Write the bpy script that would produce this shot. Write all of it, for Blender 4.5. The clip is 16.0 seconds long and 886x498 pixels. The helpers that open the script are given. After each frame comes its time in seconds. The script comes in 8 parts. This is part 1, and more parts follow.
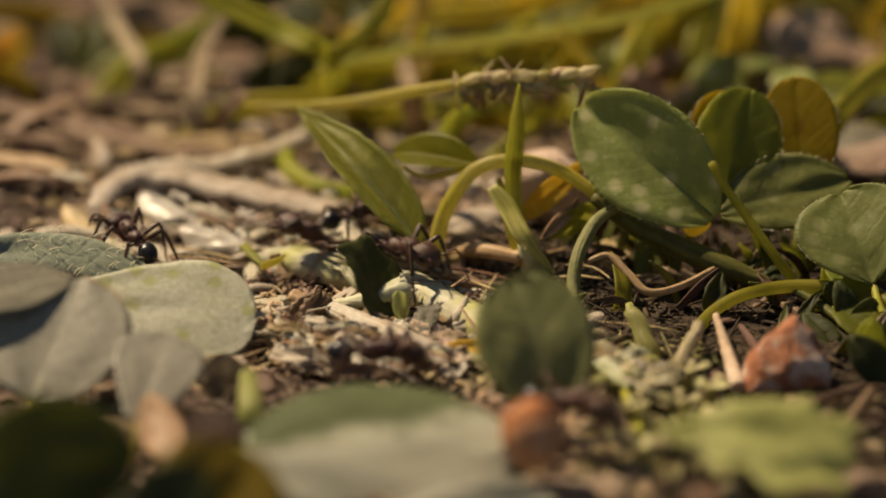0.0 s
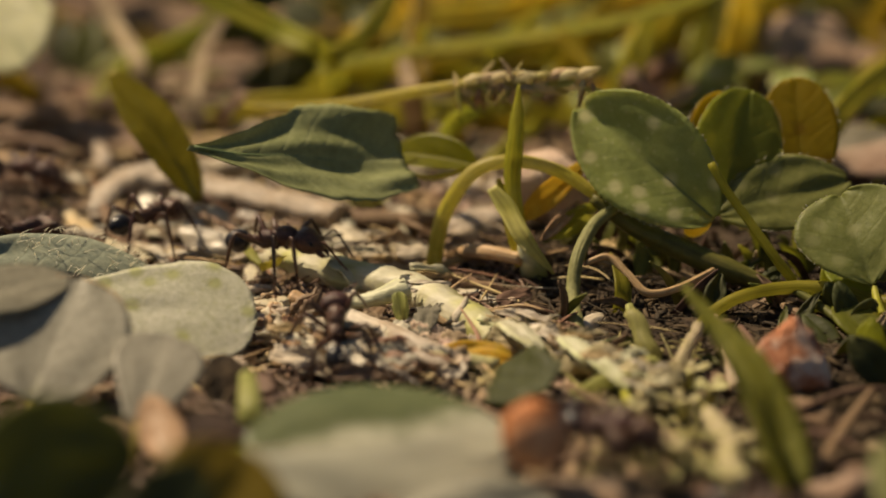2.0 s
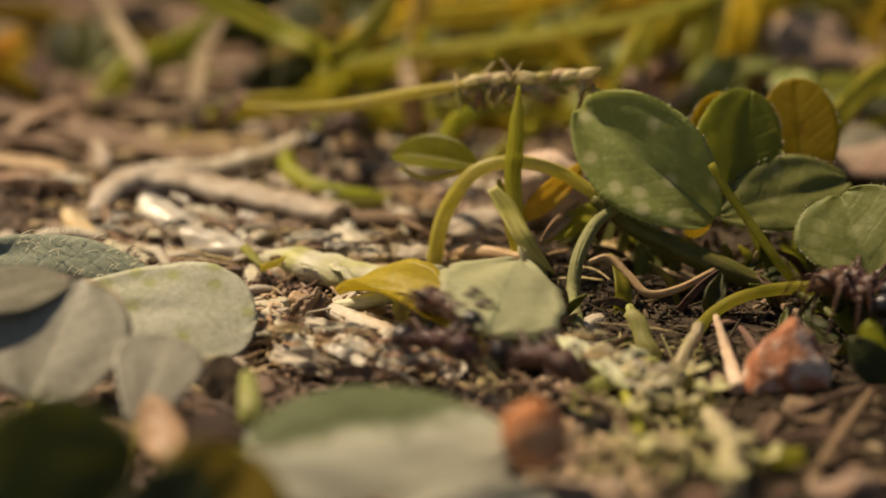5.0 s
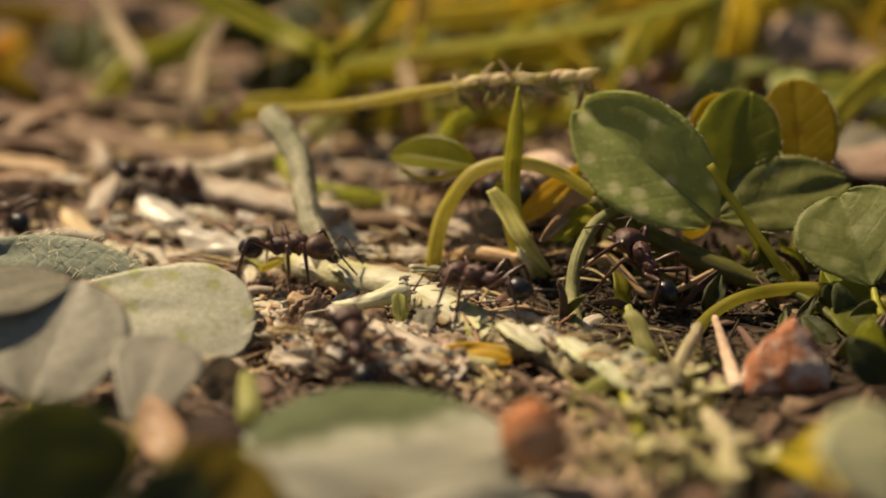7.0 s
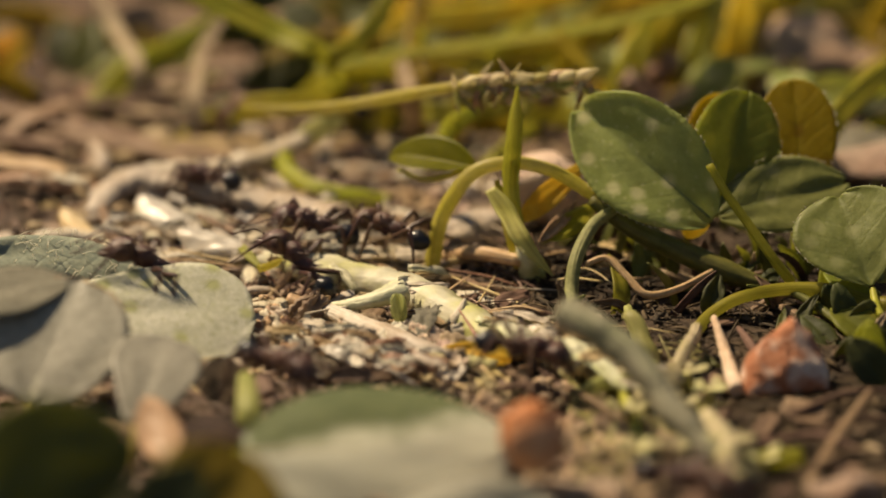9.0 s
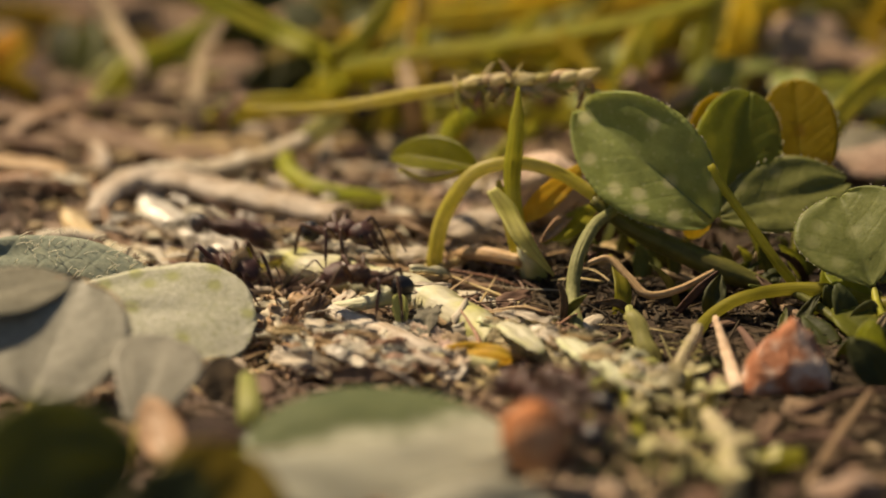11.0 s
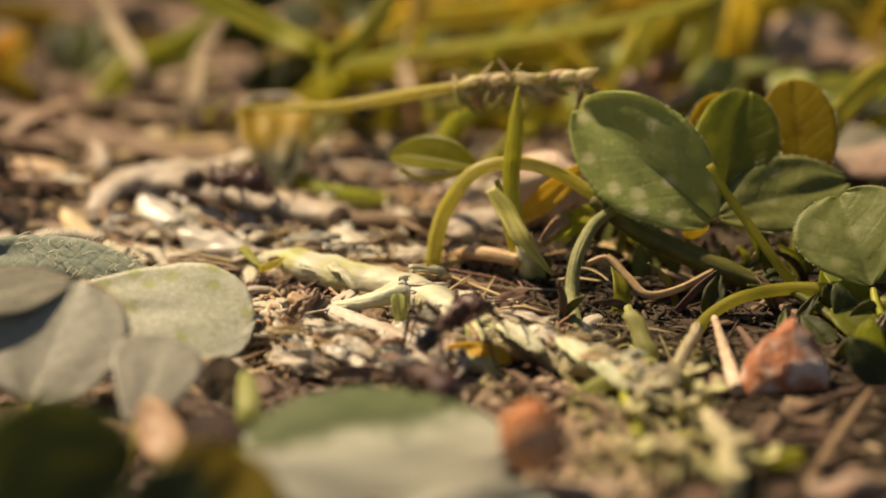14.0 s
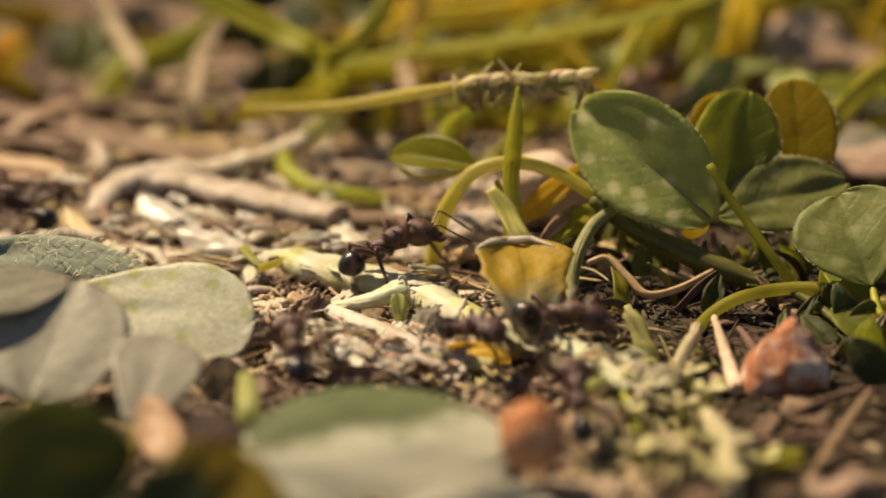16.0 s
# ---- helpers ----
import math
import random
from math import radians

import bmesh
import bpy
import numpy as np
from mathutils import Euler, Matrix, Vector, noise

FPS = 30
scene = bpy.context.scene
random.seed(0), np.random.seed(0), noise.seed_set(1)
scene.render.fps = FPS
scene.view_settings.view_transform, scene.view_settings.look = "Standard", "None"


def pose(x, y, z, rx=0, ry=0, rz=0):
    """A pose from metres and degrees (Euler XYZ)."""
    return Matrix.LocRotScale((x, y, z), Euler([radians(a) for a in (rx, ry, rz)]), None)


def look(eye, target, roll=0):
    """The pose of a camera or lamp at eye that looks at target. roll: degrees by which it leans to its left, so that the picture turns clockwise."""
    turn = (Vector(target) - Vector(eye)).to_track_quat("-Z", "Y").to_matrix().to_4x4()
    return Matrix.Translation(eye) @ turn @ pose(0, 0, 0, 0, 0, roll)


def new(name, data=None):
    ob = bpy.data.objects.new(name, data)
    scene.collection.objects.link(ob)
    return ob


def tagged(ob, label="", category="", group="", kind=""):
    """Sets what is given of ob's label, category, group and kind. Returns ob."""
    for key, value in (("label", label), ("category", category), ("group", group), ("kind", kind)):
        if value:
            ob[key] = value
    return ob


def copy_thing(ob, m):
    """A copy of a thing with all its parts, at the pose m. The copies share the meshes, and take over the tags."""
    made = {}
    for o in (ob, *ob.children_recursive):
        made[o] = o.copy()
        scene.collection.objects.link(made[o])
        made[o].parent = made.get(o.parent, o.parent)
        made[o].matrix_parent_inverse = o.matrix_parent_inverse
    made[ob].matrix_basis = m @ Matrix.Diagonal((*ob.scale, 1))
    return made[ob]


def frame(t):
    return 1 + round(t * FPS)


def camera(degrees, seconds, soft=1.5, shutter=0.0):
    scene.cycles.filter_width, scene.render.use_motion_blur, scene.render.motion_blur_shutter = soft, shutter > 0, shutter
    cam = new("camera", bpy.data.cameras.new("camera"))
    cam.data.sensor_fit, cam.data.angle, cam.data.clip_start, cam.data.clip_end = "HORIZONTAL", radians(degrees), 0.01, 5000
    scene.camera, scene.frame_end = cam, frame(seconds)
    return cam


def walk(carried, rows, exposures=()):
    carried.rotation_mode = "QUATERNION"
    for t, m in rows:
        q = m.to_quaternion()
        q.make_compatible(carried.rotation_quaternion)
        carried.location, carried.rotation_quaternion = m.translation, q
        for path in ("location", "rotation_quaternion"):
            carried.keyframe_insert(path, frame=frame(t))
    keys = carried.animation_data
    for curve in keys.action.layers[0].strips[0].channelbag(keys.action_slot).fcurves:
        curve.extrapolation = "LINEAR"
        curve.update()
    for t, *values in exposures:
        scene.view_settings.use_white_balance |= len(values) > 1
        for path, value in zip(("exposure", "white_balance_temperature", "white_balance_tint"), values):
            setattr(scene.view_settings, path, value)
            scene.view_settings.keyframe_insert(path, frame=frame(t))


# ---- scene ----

# ---- camera ----
cam = camera(20, 16.0, soft=1.8, shutter=0.5)
cam.data.dof.use_dof = True
cam.data.dof.focus_distance = 0.1265
cam.data.dof.aperture_fstop = 23.0
EYE = (0.0, -0.0466, 0.0445)
# seconds, slow sway in degrees (tilt, turn)
SWAY = [(0, -0.058, 0.032), (1.5, -0.039, 0.026), (4, -0.032, 0.037), (6.5, -0.006, 0.018), (9, 0.0, -0.012),
        (11.5, 0.004, 0.025), (13.5, 0.0, 0.0), (16, -0.006, -0.006)]
walk(cam, [(t, pose(*EYE, 71 + a, 0, b)) for t, a, b in SWAY],
     exposures=[(0, 0.06, 7450, 11), (3.5, 0.13, 7450, 11), (7, 0.3, 7450, 11), (11.5, 0.33, 7450, 11), (13, 0.45, 7450, 11), (16, 0.56, 7450, 11)])

# ---- world and sun ----
SUN = Vector((-0.50, 0.34, 0.80)).normalized()
world = bpy.data.worlds.new("world")
scene.world = world
world.use_nodes = True
wn = world.node_tree.nodes
wn.clear()
sky = wn.new("ShaderNodeTexSky")
sky.sky_type, sky.sun_disc = "NISHITA", False
sky.sun_elevation = math.asin(SUN.z)
sky.sun_rotation = math.atan2(SUN.x, SUN.y) % (2 * math.pi)
bg = wn.new("ShaderNodeBackground")
bg.inputs["Strength"].default_value = 0.042
wo = wn.new("ShaderNodeOutputWorld")
world.node_tree.links.new(sky.outputs[0], bg.inputs[0])
world.node_tree.links.new(bg.outputs[0], wo.inputs[0])
sun = new("sun", bpy.data.lights.new("sun", "SUN"))
sun.data.energy, sun.data.angle, sun.data.color = 5.0, radians(0.6), (1.0, 0.85, 0.64)
sun.matrix_world = look(SUN, (0, 0, 0))

MM = 0.001


# ---- materials ----
def nodes_of(name):
    m = bpy.data.materials.new(name)
    m.use_nodes = True
    t = m.node_tree
    t.nodes.clear()
    return m, t, t.nodes.new("ShaderNodeOutputMaterial")


def ramp(t, fac, stops):
    r = t.nodes.new("ShaderNodeValToRGB")
    e = r.color_ramp.elements
    while len(e) < len(stops):
        e.new(0.5)
    for el, (p, col) in zip(e, stops):
        el.position, el.color = p, (*col, 1)
    t.links.new(fac, r.inputs[0])
    return r.outputs[0]


def noise_out(t, vec, size, detail=4.0, rough=0.55):
    n = t.nodes.new("ShaderNodeTexNoise")
    n.inputs["Scale"].default_value = 1000.0 / size
    n.inputs["Detail"].default_value, n.inputs["Roughness"].default_value = detail, rough
    t.links.new(vec, n.inputs["Vector"])
    return n.outputs[0]


def math_out(t, op, a, b=0.0, c=None, clamp=False):
    n = t.nodes.new("ShaderNodeMath")
    n.operation, n.use_clamp = op, clamp
    for i, v in enumerate((a, b, c)):
        if v is None:
            continue
        if isinstance(v, (int, float)):
            n.inputs[i].default_value = v
        else:
            t.links.new(v, n.inputs[i])
    return n.outputs[0]


def mix_out(t, fac, a, b, mode="MIX"):
    n = t.nodes.new("ShaderNodeMix")
    n.data_type, n.blend_type = "RGBA", mode
    for s, v in ((n.inputs[0], fac), (n.inputs[6], a), (n.inputs[7], b)):
        if isinstance(v, (int, float)):
            s.default_value = v
        elif isinstance(v, tuple):
            s.default_value = (*v, 1)
        else:
            t.links.new(v, s)
    return n.outputs[2]


def finish(t, out, col, rough, bump_from, bump, spec=0.4, trans=0.0, trans_col=None, depth=0.15, coat=0.0):
    p = t.nodes.new("ShaderNodeBsdfPrincipled")
    t.links.new(col, p.inputs["Base Color"])
    if isinstance(rough, float):
        p.inputs["Roughness"].default_value = rough
    else:
        t.links.new(rough, p.inputs["Roughness"])
    p.inputs["Specular IOR Level"].default_value = spec
    p.inputs["Coat Weight"].default_value = coat
    b = t.nodes.new("ShaderNodeBump")
    b.inputs["Strength"].default_value, b.inputs["Distance"].default_value = bump, depth * MM
    t.links.new(bump_from, b.inputs["Height"])
    t.links.new(b.outputs[0], p.inputs["Normal"])
    last = p.outputs[0]
    if trans > 0:
        tr = t.nodes.new("ShaderNodeBsdfTranslucent")
        # a blade has two sides: each lets the root of its colour through
        gm = t.nodes.new("ShaderNodeGamma")
        gm.inputs[1].default_value = 0.5
        t.links.new(trans_col or col, gm.inputs[0])
        t.links.new(gm.outputs[0], tr.inputs[0])
        mx = t.nodes.new("ShaderNodeMixShader")
        mx.inputs[0].default_value = trans
        t.links.new(last, mx.inputs[1])
        t.links.new(tr.outputs[0], mx.inputs[2])
        last = mx.outputs[0]
    t.links.new(last, out.inputs[0])


def vary(t, col, amount=0.25, hue=0.02):
    """Each object a little lighter or darker, and of another tint, than its like."""
    oi = t.nodes.new("ShaderNodeObjectInfo")
    h = t.nodes.new("ShaderNodeHueSaturation")
    t.links.new(math_out(t, "MULTIPLY_ADD", oi.outputs["Random"], 2 * amount, 1 - amount), h.inputs["Value"])
    t.links.new(math_out(t, "MULTIPLY_ADD", oi.outputs["Random"], 2 * hue, 0.5 - hue), h.inputs["Hue"])
    t.links.new(col, h.inputs["Color"])
    return h.outputs[0]


def mat(name, a, b, size=1.0, rough=0.65, bump=0.5, trans=0.0, spec=0.35, stain=None, stretch=(1, 1, 1), change=0.2,
        depth=0.15, island=False, coat=0.0, amount=0.6, ribs=0):
    """Two colours mixed by a fine grain, with larger stains of a third."""
    m, t, out = nodes_of(name)
    tc = t.nodes.new("ShaderNodeTexCoord")
    mp = t.nodes.new("ShaderNodeMapping")
    mp.inputs["Scale"].default_value = stretch
    t.links.new(tc.outputs["Object"], mp.inputs[0])
    fine = noise_out(t, mp.outputs[0], size, 6.0, 0.65)
    broad = noise_out(t, tc.outputs["Object"], size * 5, 3.0)
    col = ramp(t, fine, [(0.3, a), (0.7, b)])
    if stain:
        col = mix_out(t, math_out(t, "MULTIPLY", ramp(t, broad, [(0.45, (0, 0, 0)), (0.65, (1, 1, 1))]), amount), col, stain)
    relief_map = fine
    if ribs:
        uv = t.nodes.new("ShaderNodeMapping")
        uv.inputs["Scale"].default_value = (ribs, 2.5, 1)
        t.links.new(tc.outputs["UV"], uv.inputs[0])
        fibre = t.nodes.new("ShaderNodeTexNoise")
        fibre.inputs["Scale"].default_value, fibre.inputs["Detail"].default_value = 1.0, 3.0
        t.links.new(uv.outputs[0], fibre.inputs["Vector"])
        col = mix_out(t, 1.0, col, ramp(t, fibre.outputs[0], [(0.3, (0.62, 0.6, 0.56)), (0.55, (1, 1, 1)), (0.75, (1.12, 1.12, 1.08))]), "MULTIPLY")
        relief_map = math_out(t, "ADD", math_out(t, "MULTIPLY", fine, 0.5), fibre.outputs[0])
    if island:
        g = t.nodes.new("ShaderNodeNewGeometry")
        tone = ramp(t, g.outputs["Random Per Island"], [(0.0, (0.35, 0.33, 0.3)), (0.5, (0.85, 0.85, 0.85)), (1.0, (1.25, 1.15, 1.0))])
        col = mix_out(t, 1.0, col, tone, "MULTIPLY")
    col = vary(t, col, change)
    r = math_out(t, "MULTIPLY_ADD", broad, 0.3, rough - 0.15, clamp=True)
    finish(t, out, col, r, relief_map, bump, spec, trans, depth=depth, coat=coat)
    return m


def leaf_mat(name, a, b, vein, trans=0.35, rough=0.5, spot=None, pitch=1.1, glow=(0.45, 0.42, 0.05), vein_amount=0.3, half=None, relief=0.4):
    """A leaf blade: midrib on the x axis, slanting side veins, pale spots, light that comes through."""
    m, t, out = nodes_of(name)
    tc = t.nodes.new("ShaderNodeTexCoord")
    sx = t.nodes.new("ShaderNodeSeparateXYZ")
    t.links.new(tc.outputs["Object"], sx.inputs[0])
    x, y = sx.outputs[0], math_out(t, "ABSOLUTE", sx.outputs[1])
    fine = noise_out(t, tc.outputs["Object"], 0.35, 5.0, 0.6)
    broad = noise_out(t, tc.outputs["Object"], 3.0, 3.0)
    wob = math_out(t, "MULTIPLY", broad, 0.8 * MM)
    along = math_out(t, "ADD", math_out(t, "SUBTRACT", x, math_out(t, "MULTIPLY", y, 0.75)), wob)
    wave = math_out(t, "SINE", math_out(t, "MULTIPLY", along, 2 * math.pi / (pitch * MM)))
    side = math_out(t, "POWER", math_out(t, "MULTIPLY_ADD", wave, 0.5, 0.5), 9.0)
    mid = math_out(t, "SUBTRACT", 1.0, math_out(t, "DIVIDE", y, 0.22 * MM), clamp=True)
    veins = math_out(t, "MAXIMUM", math_out(t, "MULTIPLY", side, 0.55), mid)
    col = ramp(t, math_out(t, "ADD", math_out(t, "MULTIPLY", fine, 0.6), math_out(t, "MULTIPLY", broad, 0.4)), [(0.35, a), (0.65, b)])
    pores = noise_out(t, tc.outputs["Object"], 0.10, 2.0, 0.6)
    col = mix_out(t, 0.55, col, ramp(t, pores, [(0.3, (0.62, 0.62, 0.55)), (0.7, (1.0, 1.0, 1.0))]), "MULTIPLY")
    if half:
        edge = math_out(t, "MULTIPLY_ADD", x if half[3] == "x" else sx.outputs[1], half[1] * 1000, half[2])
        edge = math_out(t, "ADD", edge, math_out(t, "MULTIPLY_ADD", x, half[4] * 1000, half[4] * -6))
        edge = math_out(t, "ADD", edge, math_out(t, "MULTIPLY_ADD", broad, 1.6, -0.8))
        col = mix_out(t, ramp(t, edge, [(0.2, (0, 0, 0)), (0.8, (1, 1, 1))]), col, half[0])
    col = mix_out(t, math_out(t, "MULTIPLY", veins, vein_amount), col, vein)
    if spot:
        for cell, near, far, amount in ((1.9, 0.10, 0.26, 0.75), (0.6, 0.05, 0.22, 0.35)):
            vo = t.nodes.new("ShaderNodeTexVoronoi")
            vo.voronoi_dimensions = "2D"
            vo.inputs["Scale"].default_value = 1000.0 / cell
            t.links.new(tc.outputs["Object"], vo.inputs["Vector"])
            some = t.nodes.new("ShaderNodeSeparateColor")
            t.links.new(vo.outputs["Color"], some.inputs[0])
            dots = math_out(t, "MULTIPLY", ramp(t, vo.outputs["Distance"], [(near, (1, 1, 1)), (far, (0, 0, 0))]), math_out(t, "GREATER_THAN", some.outputs[0], 0.45))
            col = mix_out(t, math_out(t, "MULTIPLY", dots, amount), col, spot)
    col = vary(t, col, 0.15, 0.012)
    tcol = mix_out(t, 0.65, col, glow)
    relief_map = math_out(t, "SUBTRACT", math_out(t, "MULTIPLY", fine, 0.5), math_out(t, "MULTIPLY", veins, relief))
    finish(t, out, col, rough, relief_map, 0.55, 0.35, trans, tcol, 0.12)
    return m


M_SOIL = mat("soil", (0.014, 0.009, 0.006), (0.075, 0.046, 0.028), 1.1, 0.9, 1.0, stain=(0.11, 0.07, 0.043), depth=0.5)
M_STRAW = mat("dry_straw", (0.36, 0.235, 0.125), (0.58, 0.42, 0.255), 0.5, 0.6, 0.6, 0.28, stain=(0.2, 0.12, 0.06), stretch=(0.25, 1, 1), change=0.35, ribs=16)
M_LITTER = mat("dry_litter", (0.24, 0.155, 0.09), (0.55, 0.415, 0.29), 0.5, 0.7, 0.7, 0.22, stain=(0.12, 0.06, 0.03), change=0.4, ribs=14)
M_LITTER_MANY = mat("dry_litter_many", (0.31, 0.225, 0.16), (0.62, 0.51, 0.39), 0.5, 0.75, 0.7, stain=(0.10, 0.05, 0.03), island=True)
M_LITTER_PINK = mat("pinkish_crumbs", (0.33, 0.21, 0.145), (0.62, 0.46, 0.35), 0.5, 0.8, 0.7, stain=(0.50, 0.44, 0.20), island=True)
M_MOSS_BITS = mat("moss_bits", (0.18, 0.16, 0.04), (0.46, 0.40, 0.17), 0.4, 0.7, 0.6, stain=(0.54, 0.46, 0.28), island=True)
# darker copy of the fine litter, with the shade under the clovers painted in
M_LITTER_SHADE = mat("dark_litter_many", (0.022, 0.014, 0.009), (0.12, 0.076, 0.048), 0.5, 0.8, 0.7, stain=(0.06, 0.035, 0.02), island=True)
M_SCRAP = mat("grey_scrap", (0.10, 0.095, 0.065), (0.24, 0.22, 0.16), 0.4, 0.7, 0.7, 0.1, stain=(0.07, 0.06, 0.04), change=0.1)
M_TAN = mat("peeled_twig", (0.60, 0.42, 0.20), (0.76, 0.60, 0.36), 0.5, 0.5, 0.4, 0.1, stain=(0.5, 0.32, 0.14), change=0.1, ribs=14)
M_PALE = mat("bleached_stem", (0.48, 0.405, 0.30), (0.68, 0.61, 0.49), 0.6, 0.55, 0.5, 0.08, stain=(0.42, 0.32, 0.18), change=0.12, ribs=18)
M_RIBBED = mat("ribbed_straw", (0.58, 0.51, 0.40), (0.78, 0.72, 0.60), 0.5, 0.5, 0.7, stain=(0.60, 0.42, 0.26), change=0.05, amount=0.4, depth=0.25, ribs=30)
M_ROOT = mat("pale_green_runner", (0.58, 0.56, 0.37), (0.74, 0.72, 0.53), 0.6, 0.5, 0.8, 0.12, stain=(0.50, 0.52, 0.14), stretch=(0.4, 1, 1), change=0.08, amount=0.85, depth=0.2, ribs=7)
M_MOSSY = mat("mossy_runner", (0.38, 0.33, 0.17), (0.70, 0.62, 0.40), 0.35, 0.7, 1.0, stain=(0.36, 0.34, 0.13), change=0.1, depth=0.3, ribs=12)
M_BARK = mat("brown_bark", (0.07, 0.037, 0.022), (0.21, 0.125, 0.08), 0.5, 0.75, 0.9, stain=(0.29, 0.19, 0.125), stretch=(0.3, 1, 1), ribs=14)
M_STEM = mat("green_stem", (0.50, 0.47, 0.05), (0.72, 0.65, 0.12), 0.5, 0.38, 0.35, 0.5, stain=(0.56, 0.50, 0.18), change=0.12, ribs=5)
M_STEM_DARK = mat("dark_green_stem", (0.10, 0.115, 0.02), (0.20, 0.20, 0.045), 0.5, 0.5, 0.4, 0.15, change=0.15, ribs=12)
M_STEM_GREY = mat("downy_stem", (0.19, 0.19, 0.07), (0.33, 0.315, 0.13), 0.3, 0.65, 0.6, 0.1, change=0.1, ribs=14)
M_CUT_STALK = mat("cut_stalk_skin", (0.28, 0.27, 0.17), (0.48, 0.45, 0.31), 0.4, 0.65, 0.8, stain=(0.22, 0.24, 0.12), change=0.05, depth=0.3, ribs=9)
M_HUSK_WHITE = mat("white_husk", (0.64, 0.58, 0.48), (0.80, 0.76, 0.67), 0.6, 0.32, 0.3, 0.25, spec=0.5, stain=(0.62, 0.48, 0.28), change=0.06, amount=0.4, ribs=12)
M_TENDRIL = mat("brown_tendril", (0.36, 0.20, 0.11), (0.56, 0.36, 0.22), 0.4, 0.5, 0.4, 0.1, ribs=12)
M_GRASS = mat("grass_blade", (0.32, 0.33, 0.03), (0.50, 0.48, 0.06), 0.8, 0.42, 0.3, 0.62, stain=(0.50, 0.42, 0.05), stretch=(0.15, 1, 1), change=0.3, ribs=26)
M_BLADE = mat("young_blade", (0.50, 0.46, 0.04), (0.70, 0.64, 0.09), 0.8, 0.38, 0.25, 0.66, stain=(0.70, 0.62, 0.16), stretch=(0.15, 1, 1), change=0.08, ribs=26)
M_BLADE_PALE = mat("pale_young_blade", (0.58, 0.56, 0.15), (0.76, 0.72, 0.29), 0.8, 0.4, 0.2, 0.6, stretch=(0.15, 1, 1), change=0.05, ribs=10)
M_GRASS_YELLOW = mat("yellow_grass", (0.44, 0.33, 0.02), (0.64, 0.49, 0.05), 0.8, 0.45, 0.3, 0.68, stain=(0.35, 0.35, 0.05), stretch=(0.15, 1, 1), change=0.25, ribs=26)
M_GRASS_PALE = mat("pale_grass", (0.40, 0.42, 0.12), (0.62, 0.61, 0.24), 0.8, 0.4, 0.3, 0.55, stretch=(0.15, 1, 1), change=0.2, ribs=26)
M_SPIKE = mat("seed_husk", (0.72, 0.56, 0.28), (0.90, 0.77, 0.50), 0.3, 0.45, 0.5, 0.45, stain=(0.46, 0.42, 0.14), change=0.15)
M_GLUME = mat("green_glume", (0.50, 0.46, 0.12), (0.72, 0.66, 0.24), 0.3, 0.45, 0.4, 0.5, stain=(0.34, 0.16, 0.12), change=0.15, ribs=10)
M_AWN = mat("purple_awn", (0.26, 0.11, 0.10), (0.48, 0.27, 0.20), 0.3, 0.5, 0.3, 0.1)
M_STONE = mat("pink_stone", (0.40, 0.16, 0.055), (0.58, 0.30, 0.14), 0.34, 0.8, 0.7, stain=(0.80, 0.69, 0.56), change=0.06, depth=0.3, amount=0.95)
M_STONE_PALE = mat("pale_stone", (0.50, 0.34, 0.25), (0.72, 0.57, 0.46), 0.8, 0.8, 0.9, stain=(0.50, 0.28, 0.17), change=0.15, depth=0.4)
M_CLOD = mat("pinkish_clod", (0.26, 0.17, 0.12), (0.46, 0.34, 0.26), 0.8, 0.85, 0.9, stain=(0.30, 0.15, 0.09), change=0.12, depth=0.4)
M_PELLET = mat("orange_clay", (0.34, 0.10, 0.028), (0.50, 0.20, 0.07), 0.8, 0.7, 0.5, stain=(0.66, 0.44, 0.28), change=0.05)
M_YELLOW = mat("yellow_petal", (0.68, 0.38, 0.02), (0.85, 0.58, 0.06), 0.6, 0.45, 0.3, 0.62, stain=(0.55, 0.45, 0.08), change=0.12)
M_MOSS = mat("yellow_green_moss", (0.38, 0.34, 0.12), (0.66, 0.59, 0.36), 0.4, 0.6, 0.7, 0.25, stain=(0.5, 0.42, 0.05), change=0.3)
M_HAIR = mat("white_hair", (0.7, 0.64, 0.5), (0.85, 0.8, 0.68), 0.5, 0.4, 0.1, 0.5)
M_ANT = mat("ant_shell", (0.034, 0.015, 0.011), (0.15, 0.064, 0.042), 0.10, 0.34, 1.0, spec=0.5, stain=(0.03, 0.012, 0.01), change=0.3, depth=0.05)
M_GASTER = mat("ant_gaster", (0.006, 0.006, 0.008), (0.016, 0.015, 0.018), 0.12, 0.3, 0.4, spec=0.5, change=0.3, depth=0.03)
M_LEG = mat("ant_leg", (0.034, 0.016, 0.011), (0.115, 0.052, 0.033), 0.2, 0.4, 0.4, spec=0.5, change=0.3, depth=0.03)
M_EYE = mat("ant_eye", (0.004, 0.004, 0.004), (0.01, 0.01, 0.01), 0.05, 0.15, 0.1, spec=0.6)

